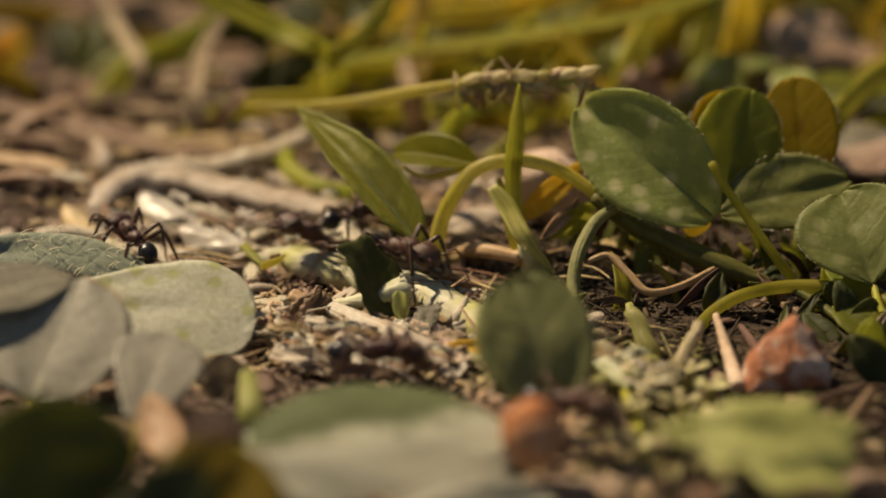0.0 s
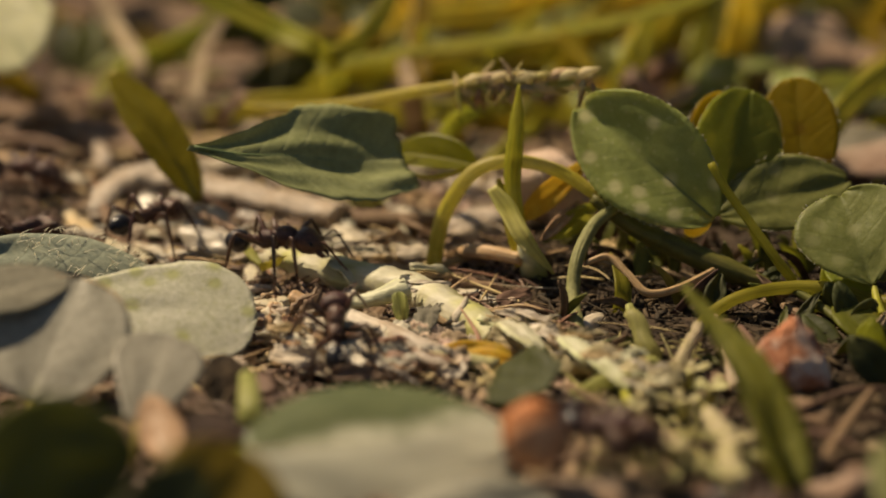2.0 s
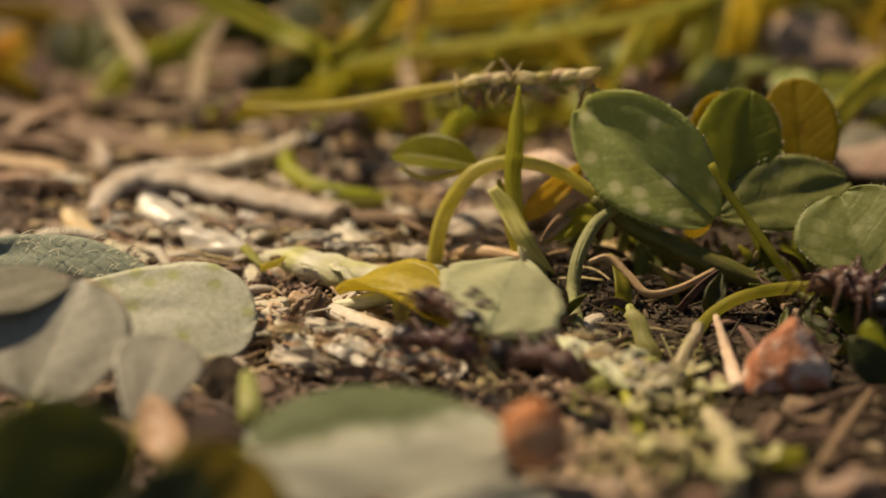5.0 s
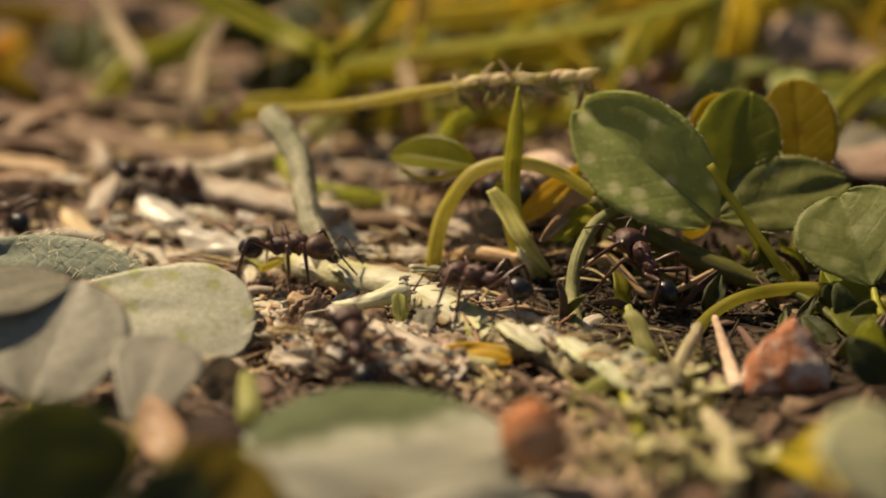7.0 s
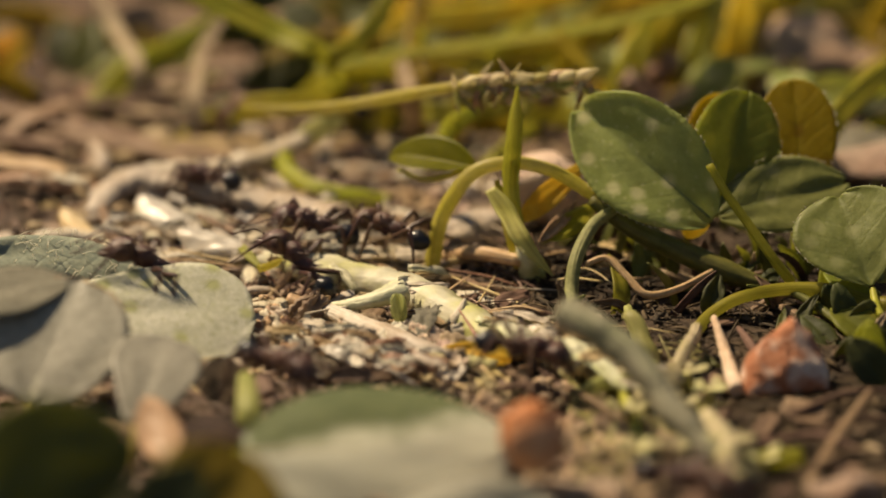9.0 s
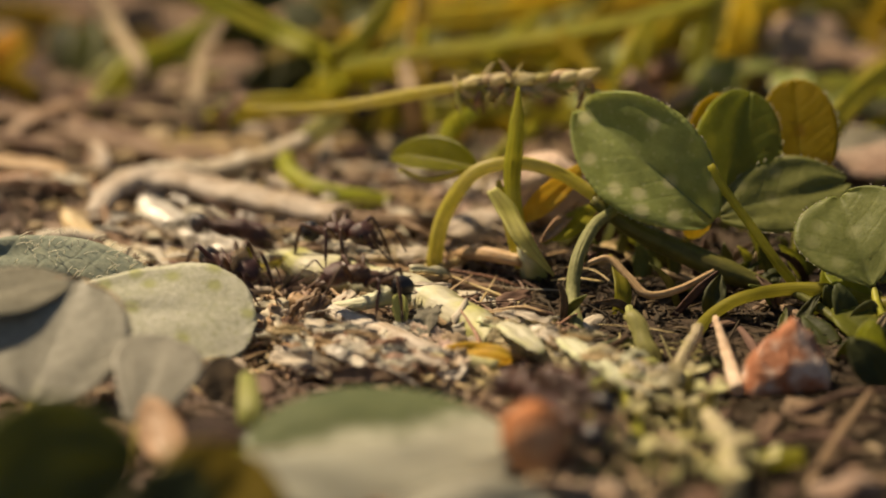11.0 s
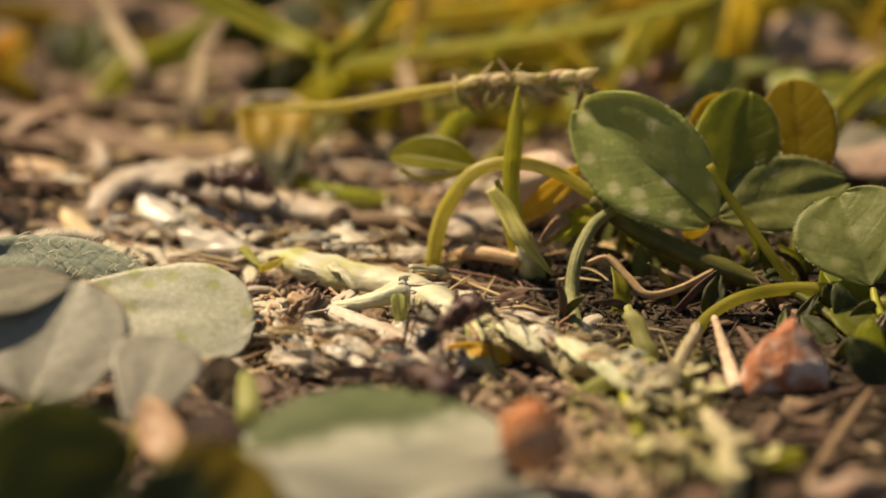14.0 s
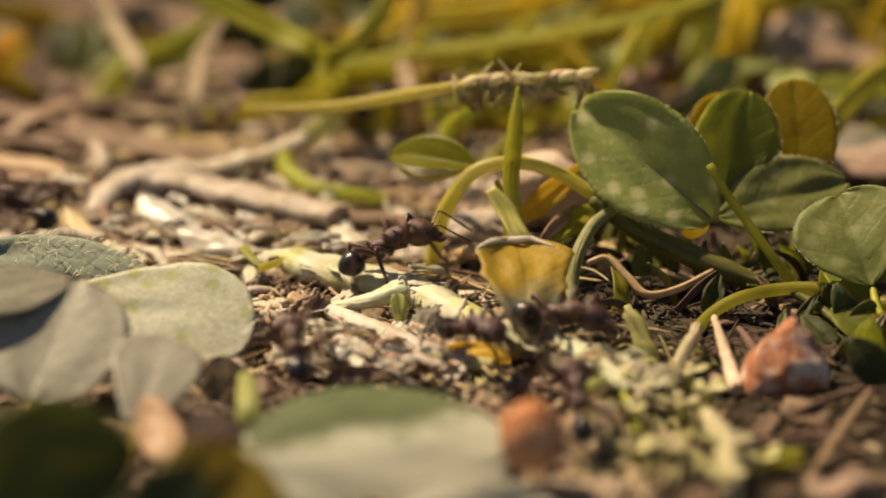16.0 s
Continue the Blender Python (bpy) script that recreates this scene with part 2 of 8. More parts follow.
M_RIB = mat("leaf_rib", (0.14, 0.18, 0.07), (0.22, 0.26, 0.11), 0.4, 0.5, 0.3, 0.2, change=0.1)
M_RIB_PALE = mat("pale_leaf_rib", (0.44, 0.42, 0.26), (0.56, 0.52, 0.34), 0.4, 0.5, 0.3, 0.1, change=0.1)
M_CLOVER = leaf_mat("clover_leaf", (0.27, 0.31, 0.095), (0.43, 0.47, 0.17), (0.48, 0.51, 0.20), 0.5, 0.5, spot=(0.72, 0.66, 0.40), glow=(0.54, 0.57, 0.08), vein_amount=0.14, relief=0.2)
M_CLOVER_DARK = leaf_mat("dark_clover_leaf", (0.17, 0.20, 0.03), (0.30, 0.33, 0.06), (0.33, 0.35, 0.09), 0.6, 0.5, glow=(0.46, 0.48, 0.03), vein_amount=0.22, relief=0.3, spot=(0.42, 0.38, 0.06))
M_CLOVER_GREEN = leaf_mat("green_clover_leaf", (0.16, 0.185, 0.05), (0.27, 0.285, 0.09), (0.29, 0.30, 0.12), 0.42, 0.5, spot=(0.34, 0.34, 0.15), glow=(0.42, 0.44, 0.06), vein_amount=0.14, relief=0.25)
M_CLOVER_YELLOW = leaf_mat("yellowing_clover_leaf", (0.26, 0.19, 0.010), (0.38, 0.28, 0.018), (0.36, 0.28, 0.04), 0.65, 0.5, glow=(0.78, 0.52, 0.01), spot=(0.20, 0.10, 0.008), vein_amount=0.15)
M_PALE_LEAF = leaf_mat("pale_leaf", (0.52, 0.52, 0.37), (0.78, 0.755, 0.63), (0.63, 0.63, 0.45), 0.25, 0.5, spot=(0.42, 0.43, 0.16), vein_amount=0.1, relief=0.1, glow=(0.55, 0.52, 0.2))
M_GREY_LEAF = leaf_mat("grey_leaf", (0.245, 0.23, 0.18), (0.43, 0.405, 0.33), (0.52, 0.50, 0.40), 0.12, 0.5, vein_amount=0.12, relief=0.2, glow=(0.4, 0.3, 0.12))
M_TAUPE_LEAF = leaf_mat("taupe_leaf", (0.21, 0.19, 0.14), (0.32, 0.29, 0.22), (0.46, 0.43, 0.34), 0.12, 0.5, vein_amount=0.1, relief=0.15, glow=(0.3, 0.24, 0.1))
M_BLUE_LEAF = leaf_mat("blue_green_leaf", (0.20, 0.235, 0.19), (0.40, 0.42, 0.31), (0.34, 0.38, 0.28), 0.12, 0.5, vein_amount=0.4)
# the dark green half has its shade painted in; the cream is faded blade
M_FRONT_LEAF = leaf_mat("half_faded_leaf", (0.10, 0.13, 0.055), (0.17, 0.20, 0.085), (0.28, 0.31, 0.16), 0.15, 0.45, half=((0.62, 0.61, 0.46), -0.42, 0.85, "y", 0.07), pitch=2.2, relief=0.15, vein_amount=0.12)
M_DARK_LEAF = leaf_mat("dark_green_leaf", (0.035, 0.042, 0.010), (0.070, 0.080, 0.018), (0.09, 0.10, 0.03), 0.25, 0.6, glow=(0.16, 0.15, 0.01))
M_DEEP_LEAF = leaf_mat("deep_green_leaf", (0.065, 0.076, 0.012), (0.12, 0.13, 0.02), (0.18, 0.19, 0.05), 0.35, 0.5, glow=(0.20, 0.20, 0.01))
M_OLIVE_LEAF = leaf_mat("olive_leaf", (0.15, 0.11, 0.006), (0.24, 0.175, 0.010), (0.32, 0.26, 0.05), 0.4, 0.5, glow=(0.5, 0.38, 0.02))
M_SMALL_LEAF = leaf_mat("small_leaf_skin", (0.12, 0.14, 0.010), (0.24, 0.25, 0.016), (0.34, 0.33, 0.03), 0.6, 0.4, glow=(0.50, 0.48, 0.01), vein_amount=0.2)
M_CUT_DARK = leaf_mat("cut_leaf_dark", (0.19, 0.21, 0.085), (0.34, 0.355, 0.165), (0.38, 0.39, 0.21), 0.22, 0.5, glow=(0.28, 0.28, 0.05))
M_CUT_PALE = leaf_mat("cut_leaf_pale", (0.54, 0.55, 0.35), (0.74, 0.73, 0.50), (0.62, 0.63, 0.42), 0.55, 0.5, vein_amount=0.2, glow=(0.85, 0.86, 0.50))
M_CUT_PALE_GREEN = leaf_mat("cut_leaf_grey_green", (0.26, 0.285, 0.105), (0.41, 0.43, 0.175), (0.46, 0.47, 0.24), 0.3, 0.5, glow=(0.32, 0.36, 0.08))
M_CUT_LIME = leaf_mat("cut_leaf_lime", (0.42, 0.45, 0.14), (0.60, 0.61, 0.25), (0.62, 0.62, 0.30), 0.4, 0.5, glow=(0.60, 0.60, 0.10))
M_CUT_YELLOW = leaf_mat("cut_leaf_yellow_green", (0.42, 0.33, 0.02), (0.60, 0.47, 0.04), (0.52, 0.44, 0.12), 0.5, 0.5, glow=(0.68, 0.50, 0.02))
M_CUT_OLIVE = leaf_mat("cut_leaf_olive", (0.16, 0.165, 0.028), (0.30, 0.285, 0.055), (0.38, 0.37, 0.13), 0.5, 0.5, glow=(0.54, 0.47, 0.03))
M_CUT_MOSS = leaf_mat("cut_leaf_moss_green", (0.24, 0.22, 0.02), (0.38, 0.34, 0.035), (0.42, 0.38, 0.08), 0.55, 0.5, glow=(0.60, 0.50, 0.02))
M_CUT_BROWN = leaf_mat("cut_leaf_withered", (0.36, 0.24, 0.02), (0.56, 0.38, 0.04), (0.36, 0.26, 0.08), 0.35, 0.55, half=((0.15, 0.155, 0.10), -0.35, 0.3, "x", 0.0), glow=(0.6, 0.4, 0.03))


# ---- building helpers ----
def height(x, y):
    """The soil's height in millimetres."""
    a = noise.noise((x / 11, y / 11, 3.1)) * 0.55 + noise.noise((x / 4, y / 4, 8.7)) * 0.3 + noise.noise((x / 1.5, y / 1.5, 1.3)) * 0.14
    return a - 0.25


def spline(pts, n):
    """n points on a smooth curve through pts."""
    p = [Vector(q) for q in pts]
    if len(p) == 2:
        return [p[0].lerp(p[1], i / (n - 1)) for i in range(n)]
    e = [2 * p[0] - p[1], *p, 2 * p[-1] - p[-2]]
    out = []
    for i in range(n):
        u = i / (n - 1) * (len(p) - 1)
        k = min(int(u), len(p) - 2)
        f = u - k
        a, b, c, d = e[k:k + 4]
        out.append(0.5 * ((2 * b) + (c - a) * f + (2 * a - 5 * b + 4 * c - d) * f * f + (3 * b - a - 3 * c + d) * f ** 3))
    return out


def along(values, u):
    if isinstance(values, (int, float)):
        return values
    k = u * (len(values) - 1)
    i = min(int(k), len(values) - 2)
    return values[i] + (values[i + 1] - values[i]) * (k - i)


def sweep(bm, pts, section, up=(0, 0, 1), rings=14, wander=0.0, smooth=True):
    """Carries a closed section (u -> list of (side, lift)) along a curve."""
    path = spline(pts, rings)
    up = Vector(up)
    last = None
    uv = bm.loops.layers.uv.verify()
    gone = 0.0
    for i, p in enumerate(path):
        tan = (path[min(i + 1, rings - 1)] - path[max(i - 1, 0)]).normalized()
        step = (p - path[i - 1]).length if i else 0.0
        side = tan.cross(up)
        if side.length < 0.05:
            side = tan.cross(Vector((0.3, 1, 0.2)))
        side.normalize()
        lift = side.cross(tan)
        if wander:
            p = p + wander * noise.noise_vector(p * 0.9)
        ring = [bm.verts.new(p + side * a + lift * b) for a, b in section(i / (rings - 1))]
        if last:
            for j in range(len(ring)):
                f = bm.faces.new((last[j - 1], last[j], ring[j], ring[j - 1]))
                f.smooth = smooth
                k, n = (j - 1) % len(ring), len(ring)
                for loop, (a, b) in zip(f.loops, ((k, gone), (k + 1, gone), (k + 1, gone + step), (k, gone + step))):
                    loop[uv].uv = (a / n, b / 10)
            gone += step
        else:
            bm.faces.new(ring)
        last = ring
    bm.faces.new(reversed(last))
    return bm


def tube(pts, radius, rings=14, segs=8, bm=None, flat=1.0, wander=0.0, rough=0.0, up=(0, 0, 1)):
    bm = bm or bmesh.new()
    rnd = random.Random(int(abs(pts[0][0]) * 100) + len(pts))

    def section(u):
        r = along(radius, u)
        return [(r * math.cos(a) * (1 + rough * rnd.uniform(-1, 1)), r * flat * math.sin(a) * (1 + rough * rnd.uniform(-1, 1)))
                for a in (2 * math.pi * j / segs for j in range(segs))]
    return sweep(bm, pts, section, up, rings, wander)


def blade(pts, width, up=(0, -1, 0.6), rings=18, keel=0.25, thick=0.09, bm=None):
    """A grass blade: a thin keeled ribbon, tapered to its tip."""
    bm = bm or bmesh.new()

    def section(u):
        w = along(width, u) / 2
        top = [(-w, 0), (-w * 0.5, -keel * w * 0.6), (0, -keel * w), (w * 0.5, -keel * w * 0.6), (w, 0)]
        return top + [(a, b + thick) for a, b in reversed(top)]
    return sweep(bm, pts, section, up, rings)


def outline(kind, u):
    """Half-width, 0 to 1, at u from base to tip."""
    if kind == "oval":
        return math.sin(math.pi * (0.02 + 0.96 * u)) ** 0.62
    if kind == "obovate":
        return max(0.0, (u ** 0.75) * (1 - u ** 7)) ** 0.8 * 1.12
    if kind == "lance":
        return math.sin(math.pi * u ** 0.7 * 0.985 + 0.02) ** 0.85
    if kind == "round":
        return math.sqrt(max(0.0, 1 - (2 * u - 1) ** 2)) * 0.98 + 0.02
    if kind == "piece":
        return min(1.0, 0.02 + (u / 0.6) ** 1.05 * 0.98) * (1 - 0.25 * max(0, (u - 0.7) / 0.3))
    if kind == "heart":
        return max(0.03, math.sin(math.pi / 2 * min(1, u / 0.62))) ** 0.75 if u < 0.62 else math.sqrt(1 - ((u - 0.62) / 0.388) ** 2)
    if kind == "blunt":
        return min(1.0, 0.35 + 1.1 * u) * math.sqrt(max(0.0, 1 - max(0.0, (u - 0.62) / 0.38) ** 2.6)) + 0.01
    if kind == "strip":
        return 0.75 + 0.25 * math.sin(math.pi * u)
    if kind == "wedge":
        return 0.25 + 0.75 * math.sin(math.pi * min(1, 0.15 + 0.6 * u))
    return 1.0


def leaf(length, width, kind="oval", fold=0.0, curl=0.0, roll=0.0, ripple=0.0, notch=0.0, bite=0.0, thick=0.13, nx=22, ny=12, seed=0, centre=False, teeth=0.0):
    """A leaf blade on the x axis from its base, upper side +z. fold: degrees by which each half is lifted; curl: degrees of bend
    along its length; roll: bend across it; notch: of the tip; bite: unevenness of the rim; teeth: fine saw teeth on it."""
    bm = bmesh.new()
    grid = [[], []]
    for i in range(nx + 1):
        u = i / nx
        hw = outline(kind, u) * width / 2
        a = radians(curl) * u
        if abs(curl) > 0.5:
            rr = length / radians(curl)
            cx, cz = rr * math.sin(a), -rr * (1 - math.cos(a))
        else:
            cx, cz = length * u, 0.0
        rows = ([], [])
        for j in range(ny + 1):
            v = 2 * j / ny - 1
            edge = 1 + bite * (noise.noise((u * 7, math.copysign(1.7, v), seed * 3.3)) + 0.5 * noise.noise((u * 23, math.copysign(1.7, v), seed)))
            edge += teeth * (abs((u * 24) % 1 - 0.5) - 0.25) * abs(v) ** 6
            y = v * hw * edge
            f, q = radians(fold), abs(y)
            if roll:
                b = radians(roll) * q / (width / 2)
                yy, zz = width / 2 / radians(roll) * math.sin(b), -width / 2 / radians(roll) * (1 - math.cos(b))
            else:
                yy, zz = q, 0.0
            py, pz = yy * math.cos(f) - zz * math.sin(f), yy * math.sin(f) + zz * math.cos(f)
            pz += ripple * noise.noise((u * 3.1, v * 2.3, seed * 1.7)) * length * 0.1
            back = notch * length * (max(0, 1 - abs(v)) ** 1.5 * u ** 4 if kind == "heart" else max(0, 1 - abs(v) * 2.2) * u ** 6)
            x = cx - back + bite * length * 0.25 * noise.noise((v * 4, seed, 5.0)) * (u ** 8 if kind != "piece" else u ** 4)
            x += math.sin(a) * pz
            z = cz + math.cos(a) * pz
            if centre:
                x -= length / 2
            yv = math.copysign(py, v)
            t = thick * (0.35 + 0.65 * (1 - v * v))
            rows[0].append(bm.verts.new((x, yv, z + t / 2)))
            rows[1].append(bm.verts.new((x, yv, z - t / 2)))
        grid[0].append(rows[0])
        grid[1].append(rows[1])
    top, low = grid
    uv = bm.loops.layers.uv.verify()
    for i in range(nx):
        for j in range(ny):
            bm.faces.new((top[i][j], top[i + 1][j], top[i + 1][j + 1], top[i][j + 1])).smooth = True
            bm.faces.new((low[i][j], low[i][j + 1], low[i + 1][j + 1], low[i + 1][j])).smooth = True
        for j, s in ((0, 1), (ny, -1)):
            q = (top[i][j], low[i][j], low[i + 1][j], top[i + 1][j])
            bm.faces.new(q if s > 0 else q[::-1])
    for i, s in ((0, -1), (nx, 1)):
        for j in range(ny):
            q = (top[i][j], low[i][j], low[i][j + 1], top[i][j + 1])
            bm.faces.new(q if s < 0 else q[::-1])
    for f in bm.faces:
        for loop in f.loops:
            loop[uv].uv = (loop.vert.co.y / 4, loop.vert.co.x / 10)
    return bm


def midrib(length, shape, centre=False):
    """The rib that goes with leaf() of the same length and shape, on its underside and upper side alike."""
    curl, ripple, n = shape.get("curl", 0.0), shape.get("ripple", 0.0), shape.get("seed", 0)
    pts = []
    for i in range(9):
        u = 0.02 + 0.9 * i / 8
        a = radians(curl) * u
        rr = length / radians(curl)
        pz = ripple * noise.noise((u * 3.1, 0.0, n * 1.7)) * length * 0.1
        pts.append((rr * math.sin(a) + math.sin(a) * pz - (length / 2 if centre else 0), 0, -rr * (1 - math.cos(a)) + math.cos(a) * pz))
    return tube(pts, [0.018 * length ** 0.8, 0.011 * length ** 0.8, 0.003 * length], 18, 7)


def between(base, tip, face):
    """The pose of a leaf whose x axis goes from base to tip, with its upper side towards face (mm)."""
    x = (Vector(tip) - Vector(base)).normalized()
    z = Vector(face)
    z = (z - x * z.dot(x)).normalized()
    y = z.cross(x)
    m = Matrix((x, y, z)).transposed().to_4x4()
    m.translation = Vector(base)
    return m


def span(a, b):
    return (Vector(a) - Vector(b)).length


def rock(size, seed, rough=0.22, cuts=3, cut=0.72, taper=0.0):
    bm = bmesh.new()
    bmesh.ops.create_icosphere(bm, subdivisions=cuts, radius=1.0)
    for v in bm.verts:
        p = v.co.normalized()
        k = 1 + rough * noise.noise(p * 1.6 + Vector((seed * 7.1, seed, 0))) * 1.6 + rough * 0.35 * noise.noise(p * 4.5 + Vector((seed, 3, seed)))
        for n in range(7):
            d = Vector((math.sin(seed * 5 + n * 2.1), math.cos(seed * 3 + n * 1.3), math.sin(seed + n * 4.1))).normalized()
            over = p.dot(d) - cut
            if over > 0:
                p = p - d * over
        w = 1 - taper * p.z
        v.co = Vector((p.x * size[0] * w, p.y * size[1] * w, p.z * size[2])) * k
    for f in bm.faces:
        f.smooth = True
    return bm


def blob(bm, centre, size, squash=None, segs=14, rings=10):
    """An ellipsoid of its own form: squash(p) reshapes the unit sphere's point."""
    r = bmesh.ops.create_uvsphere(bm, u_segments=segs, v_segments=rings, radius=1.0)
    for v in r["verts"]:
        p = squash(v.co.copy()) if squash else v.co
        v.co = Vector((p.x * size[0] + centre[0], p.y * size[1] + centre[1], p.z * size[2] + centre[2]))
        for f in v.link_faces:
            f.smooth = True
    return bm


def mesh_of(name, bm, material):
    for v in bm.verts:
        v.co = v.co * MM
    bmesh.ops.recalc_face_normals(bm, faces=bm.faces[:])
    me = bpy.data.meshes.new(name)
    bm.to_mesh(me)
    bm.free()
    me.materials.append(material)
    return me


def metres(m):
    m = m.copy()
    m.translation = m.translation * MM
    return m


def thing(name, at, label, category, group="", kind=""):
    """An empty at a thing's base, for its parts."""
    ob = new(name)
    ob.empty_display_size = 0.001
    ob.matrix_basis = metres(at if isinstance(at, Matrix) else Matrix.Translation(at))
    return tagged(ob, label, category, group, kind)


def part(name, bm, material, parent, label="", at=None):
    """A mesh under a thing or a part. at: its pose in its parent's space, mm; without it the mesh is in the space of the place."""
    if at is None and parent.parent is None:
        shift = parent.matrix_basis.inverted()
        for v in bm.verts:
            v.co = (shift @ (v.co * MM)) / MM
    ob = new(name, mesh_of(name, bm, material))
    ob.parent = parent
    if at is not None:
        ob.matrix_basis = metres(at)
    return tagged(ob, label)


def leaf_part(name, bm, material, parent, at, label=""):
    """A part whose pose is given in the space of the place."""
    ob = new(name, mesh_of(name, bm, material))
    ob.parent = parent
    ob.matrix_basis = parent.matrix_basis.inverted() @ metres(at)
    return tagged(ob, label)


def solo(name, bm, material, label, category, at=None, group="", kind=""):
    """A thing of one mesh. Without a pose its mesh is in the space of the place."""
    if at is None:
        first = Vector(min((v.co for v in bm.verts), key=lambda c: c.z))
        for v in bm.verts:
            v.co -= first
        at = Matrix.Translation(first)
    ob = new(name, mesh_of(name, bm, material))
    ob.matrix_basis = metres(at if isinstance(at, Matrix) else Matrix.Translation(at))
    return tagged(ob, label, category, group, kind)


# ---- the ground ----
def build_ground():
    xs = [-5000, -2000, -800, -300, -150, -90] + list(np.arange(-60, 60.1, 0.6)) + [90, 150, 300, 800, 2000, 5000]
    ys = [-5000, -2000, -600, -200, -60, 0, 25] + list(np.arange(42, 132, 0.6)) + list(np.arange(133, 210, 2.5)) + [240, 300, 450, 800, 2000, 5000]
    nx = len(xs)
    verts = [(x * MM, y * MM, height(x, y) * MM) for y in ys for x in xs]
    faces = [(j * nx + i, j * nx + i + 1, (j + 1) * nx + i + 1, (j + 1) * nx + i) for j in range(len(ys) - 1) for i in range(nx - 1)]
    me = bpy.data.meshes.new("ground")
    me.from_pydata(verts, [], faces)
    me.polygons.foreach_set("use_smooth", [True] * len(faces))
    me.materials.append(M_SOIL)
    tagged(new("ground", me), "uneven brown soil strewn with dry plant bits", "ground", kind="structure")


build_ground()
UPRIGHT = (0, -1, 0.35)


# ---- clovers ----
def clover(label, base, joint, leaflets, stem_mid, material, stem_mat=None, radius=0.28):
    c = thing("clover", base, label, "clover", "clovers")
    if stem_mid is not None:
        part("stalk", tube([base, *stem_mid, joint], [radius * 1.1, radius, radius * 0.85], 24, 10), stem_mat or M_STEM, c)
    for i, (a, b, w, face, kind, fold, curl, m, label2) in enumerate(leaflets):
        lf = leaf_part("leaflet", leaf(span(a, b), w, kind, fold, curl, ripple=0.12 if kind == "round" else 0.3, notch=0.04, bite=0.03, seed=i + len(label), nx=72, ny=18, teeth=0.035), m or material, c, between(a, b, face), label2)
        part("midrib", midrib(span(a, b), dict(curl=curl, ripple=0.12 if kind == "round" else 0.3, seed=i + len(label))), M_RIB, lf, at=Matrix())
        n, rnd, bm = span(a, b), random.Random(i), bmesh.new()
        for k in range(80):
            u, sd = rnd.uniform(0.12, 1.0), rnd.choice((-1, 1))
            hw, f = outline(kind, u) * w / 2, radians(fold)
            p = Vector((n * u, sd * hw * math.cos(f), hw * math.sin(f) - n * radians(curl) * u * u / 2))
            q = p + Vector((rnd.uniform(-0.1, 0.2), sd * rnd.uniform(0.03, 0.12), rnd.uniform(-0.04, 0.06)))
            tube([p, p.lerp(q, 0.5), q], [0.018, 0.014, 0.005], 3, 4, bm)
        tagged(part("hair", bm, M_HAIR, lf, "fine pale hairs along the rim", at=Matrix()), kind="stuff")
    return c


clover("grey-green folded clover leaf with pale speckles beside a bent stalk", (16.60, 75.60, 0.35), (13.87, 76.90, 3.62),
       [((13.95, 76.60, 3.65), (7.02, 79.80, 8.99), 6.5, (-0.12, -1, 0.42), "oval", 24, 10, M_CLOVER, "folded speckled leaflet")],
       None, M_CLOVER)
# the round leaflet is dark from shade, which its darker clover colour imitates
clover("dark green clover with a yellowing leaflet behind", (17.75, 73.60, 1.32), (13.65, 76.40, 6.71),
       [((14.24, 77.60, 3.51), (16.36, 81.20, 9.40), 4.9, (0.1, -1, 0.05), "round", 6, 8, M_CLOVER_DARK, "round leaflet with an insect hole, its shade painted dark"),
        ((14.31, 77.20, 3.70), (21.38, 79.20, 5.35), 4.4, (-0.1, -0.8, 0.75), "oval", 8, 12, M_CLOVER_GREEN, "leaflet spread flat"),
        ((19.08, 80.60, 4.22), (18.73, 83.40, 9.42), 4.2, (-0.1, -1, 0.1), "round", 4, 5, M_CLOVER_YELLOW, "yellowing leaflet"),
        ((14.64, 79.20, 3.36), (15.20, 82.40, 8.94), 4.7, (0.2, -1, 0.1), "round", 6, 8, M_CLOVER_YELLOW, "yellow leaflet edge")],
       [(16.87, 73.80, 2.41), (15.50, 75.00, 4.12), (14.41, 75.80, 5.50)], M_CLOVER_DARK, M_GRASS, 0.25)
clover("small blue-green clover near the stones", (21.63, 69.50, 1.02), (21.41, 71.00, 1.89),
       [((21.31, 71.00, 2.07), (19.93, 74.40, 5.95), 5.9, (-0.1, -1, 0.3), "heart", 12, 10, M_CLOVER_GREEN, ""),
        ((21.99, 72.60, 1.68), (24.66, 75.40, 5.42), 4.6, (0.2, -1, 0.3), "heart", 8, 6, M_CLOVER_GREEN, "")],
       [(21.44, 70.20, 1.50)], M_CLOVER_GREEN, None, 0.2)
solo("bud", blob(bmesh.new(), (0, 0, 0), (0.75, 0.5, 0.5), lambda p: Vector((p.x, p.y * (1 - 0.3 * p.x), p.z * (1 - 0.3 * p.x)))), M_YELLOW, "small orange-yellow bud at the clover's joint", "bud", between((13.12, 76.90, 3.12), (14.66, 76.90, 3.62), (0, -1, 0.5)))


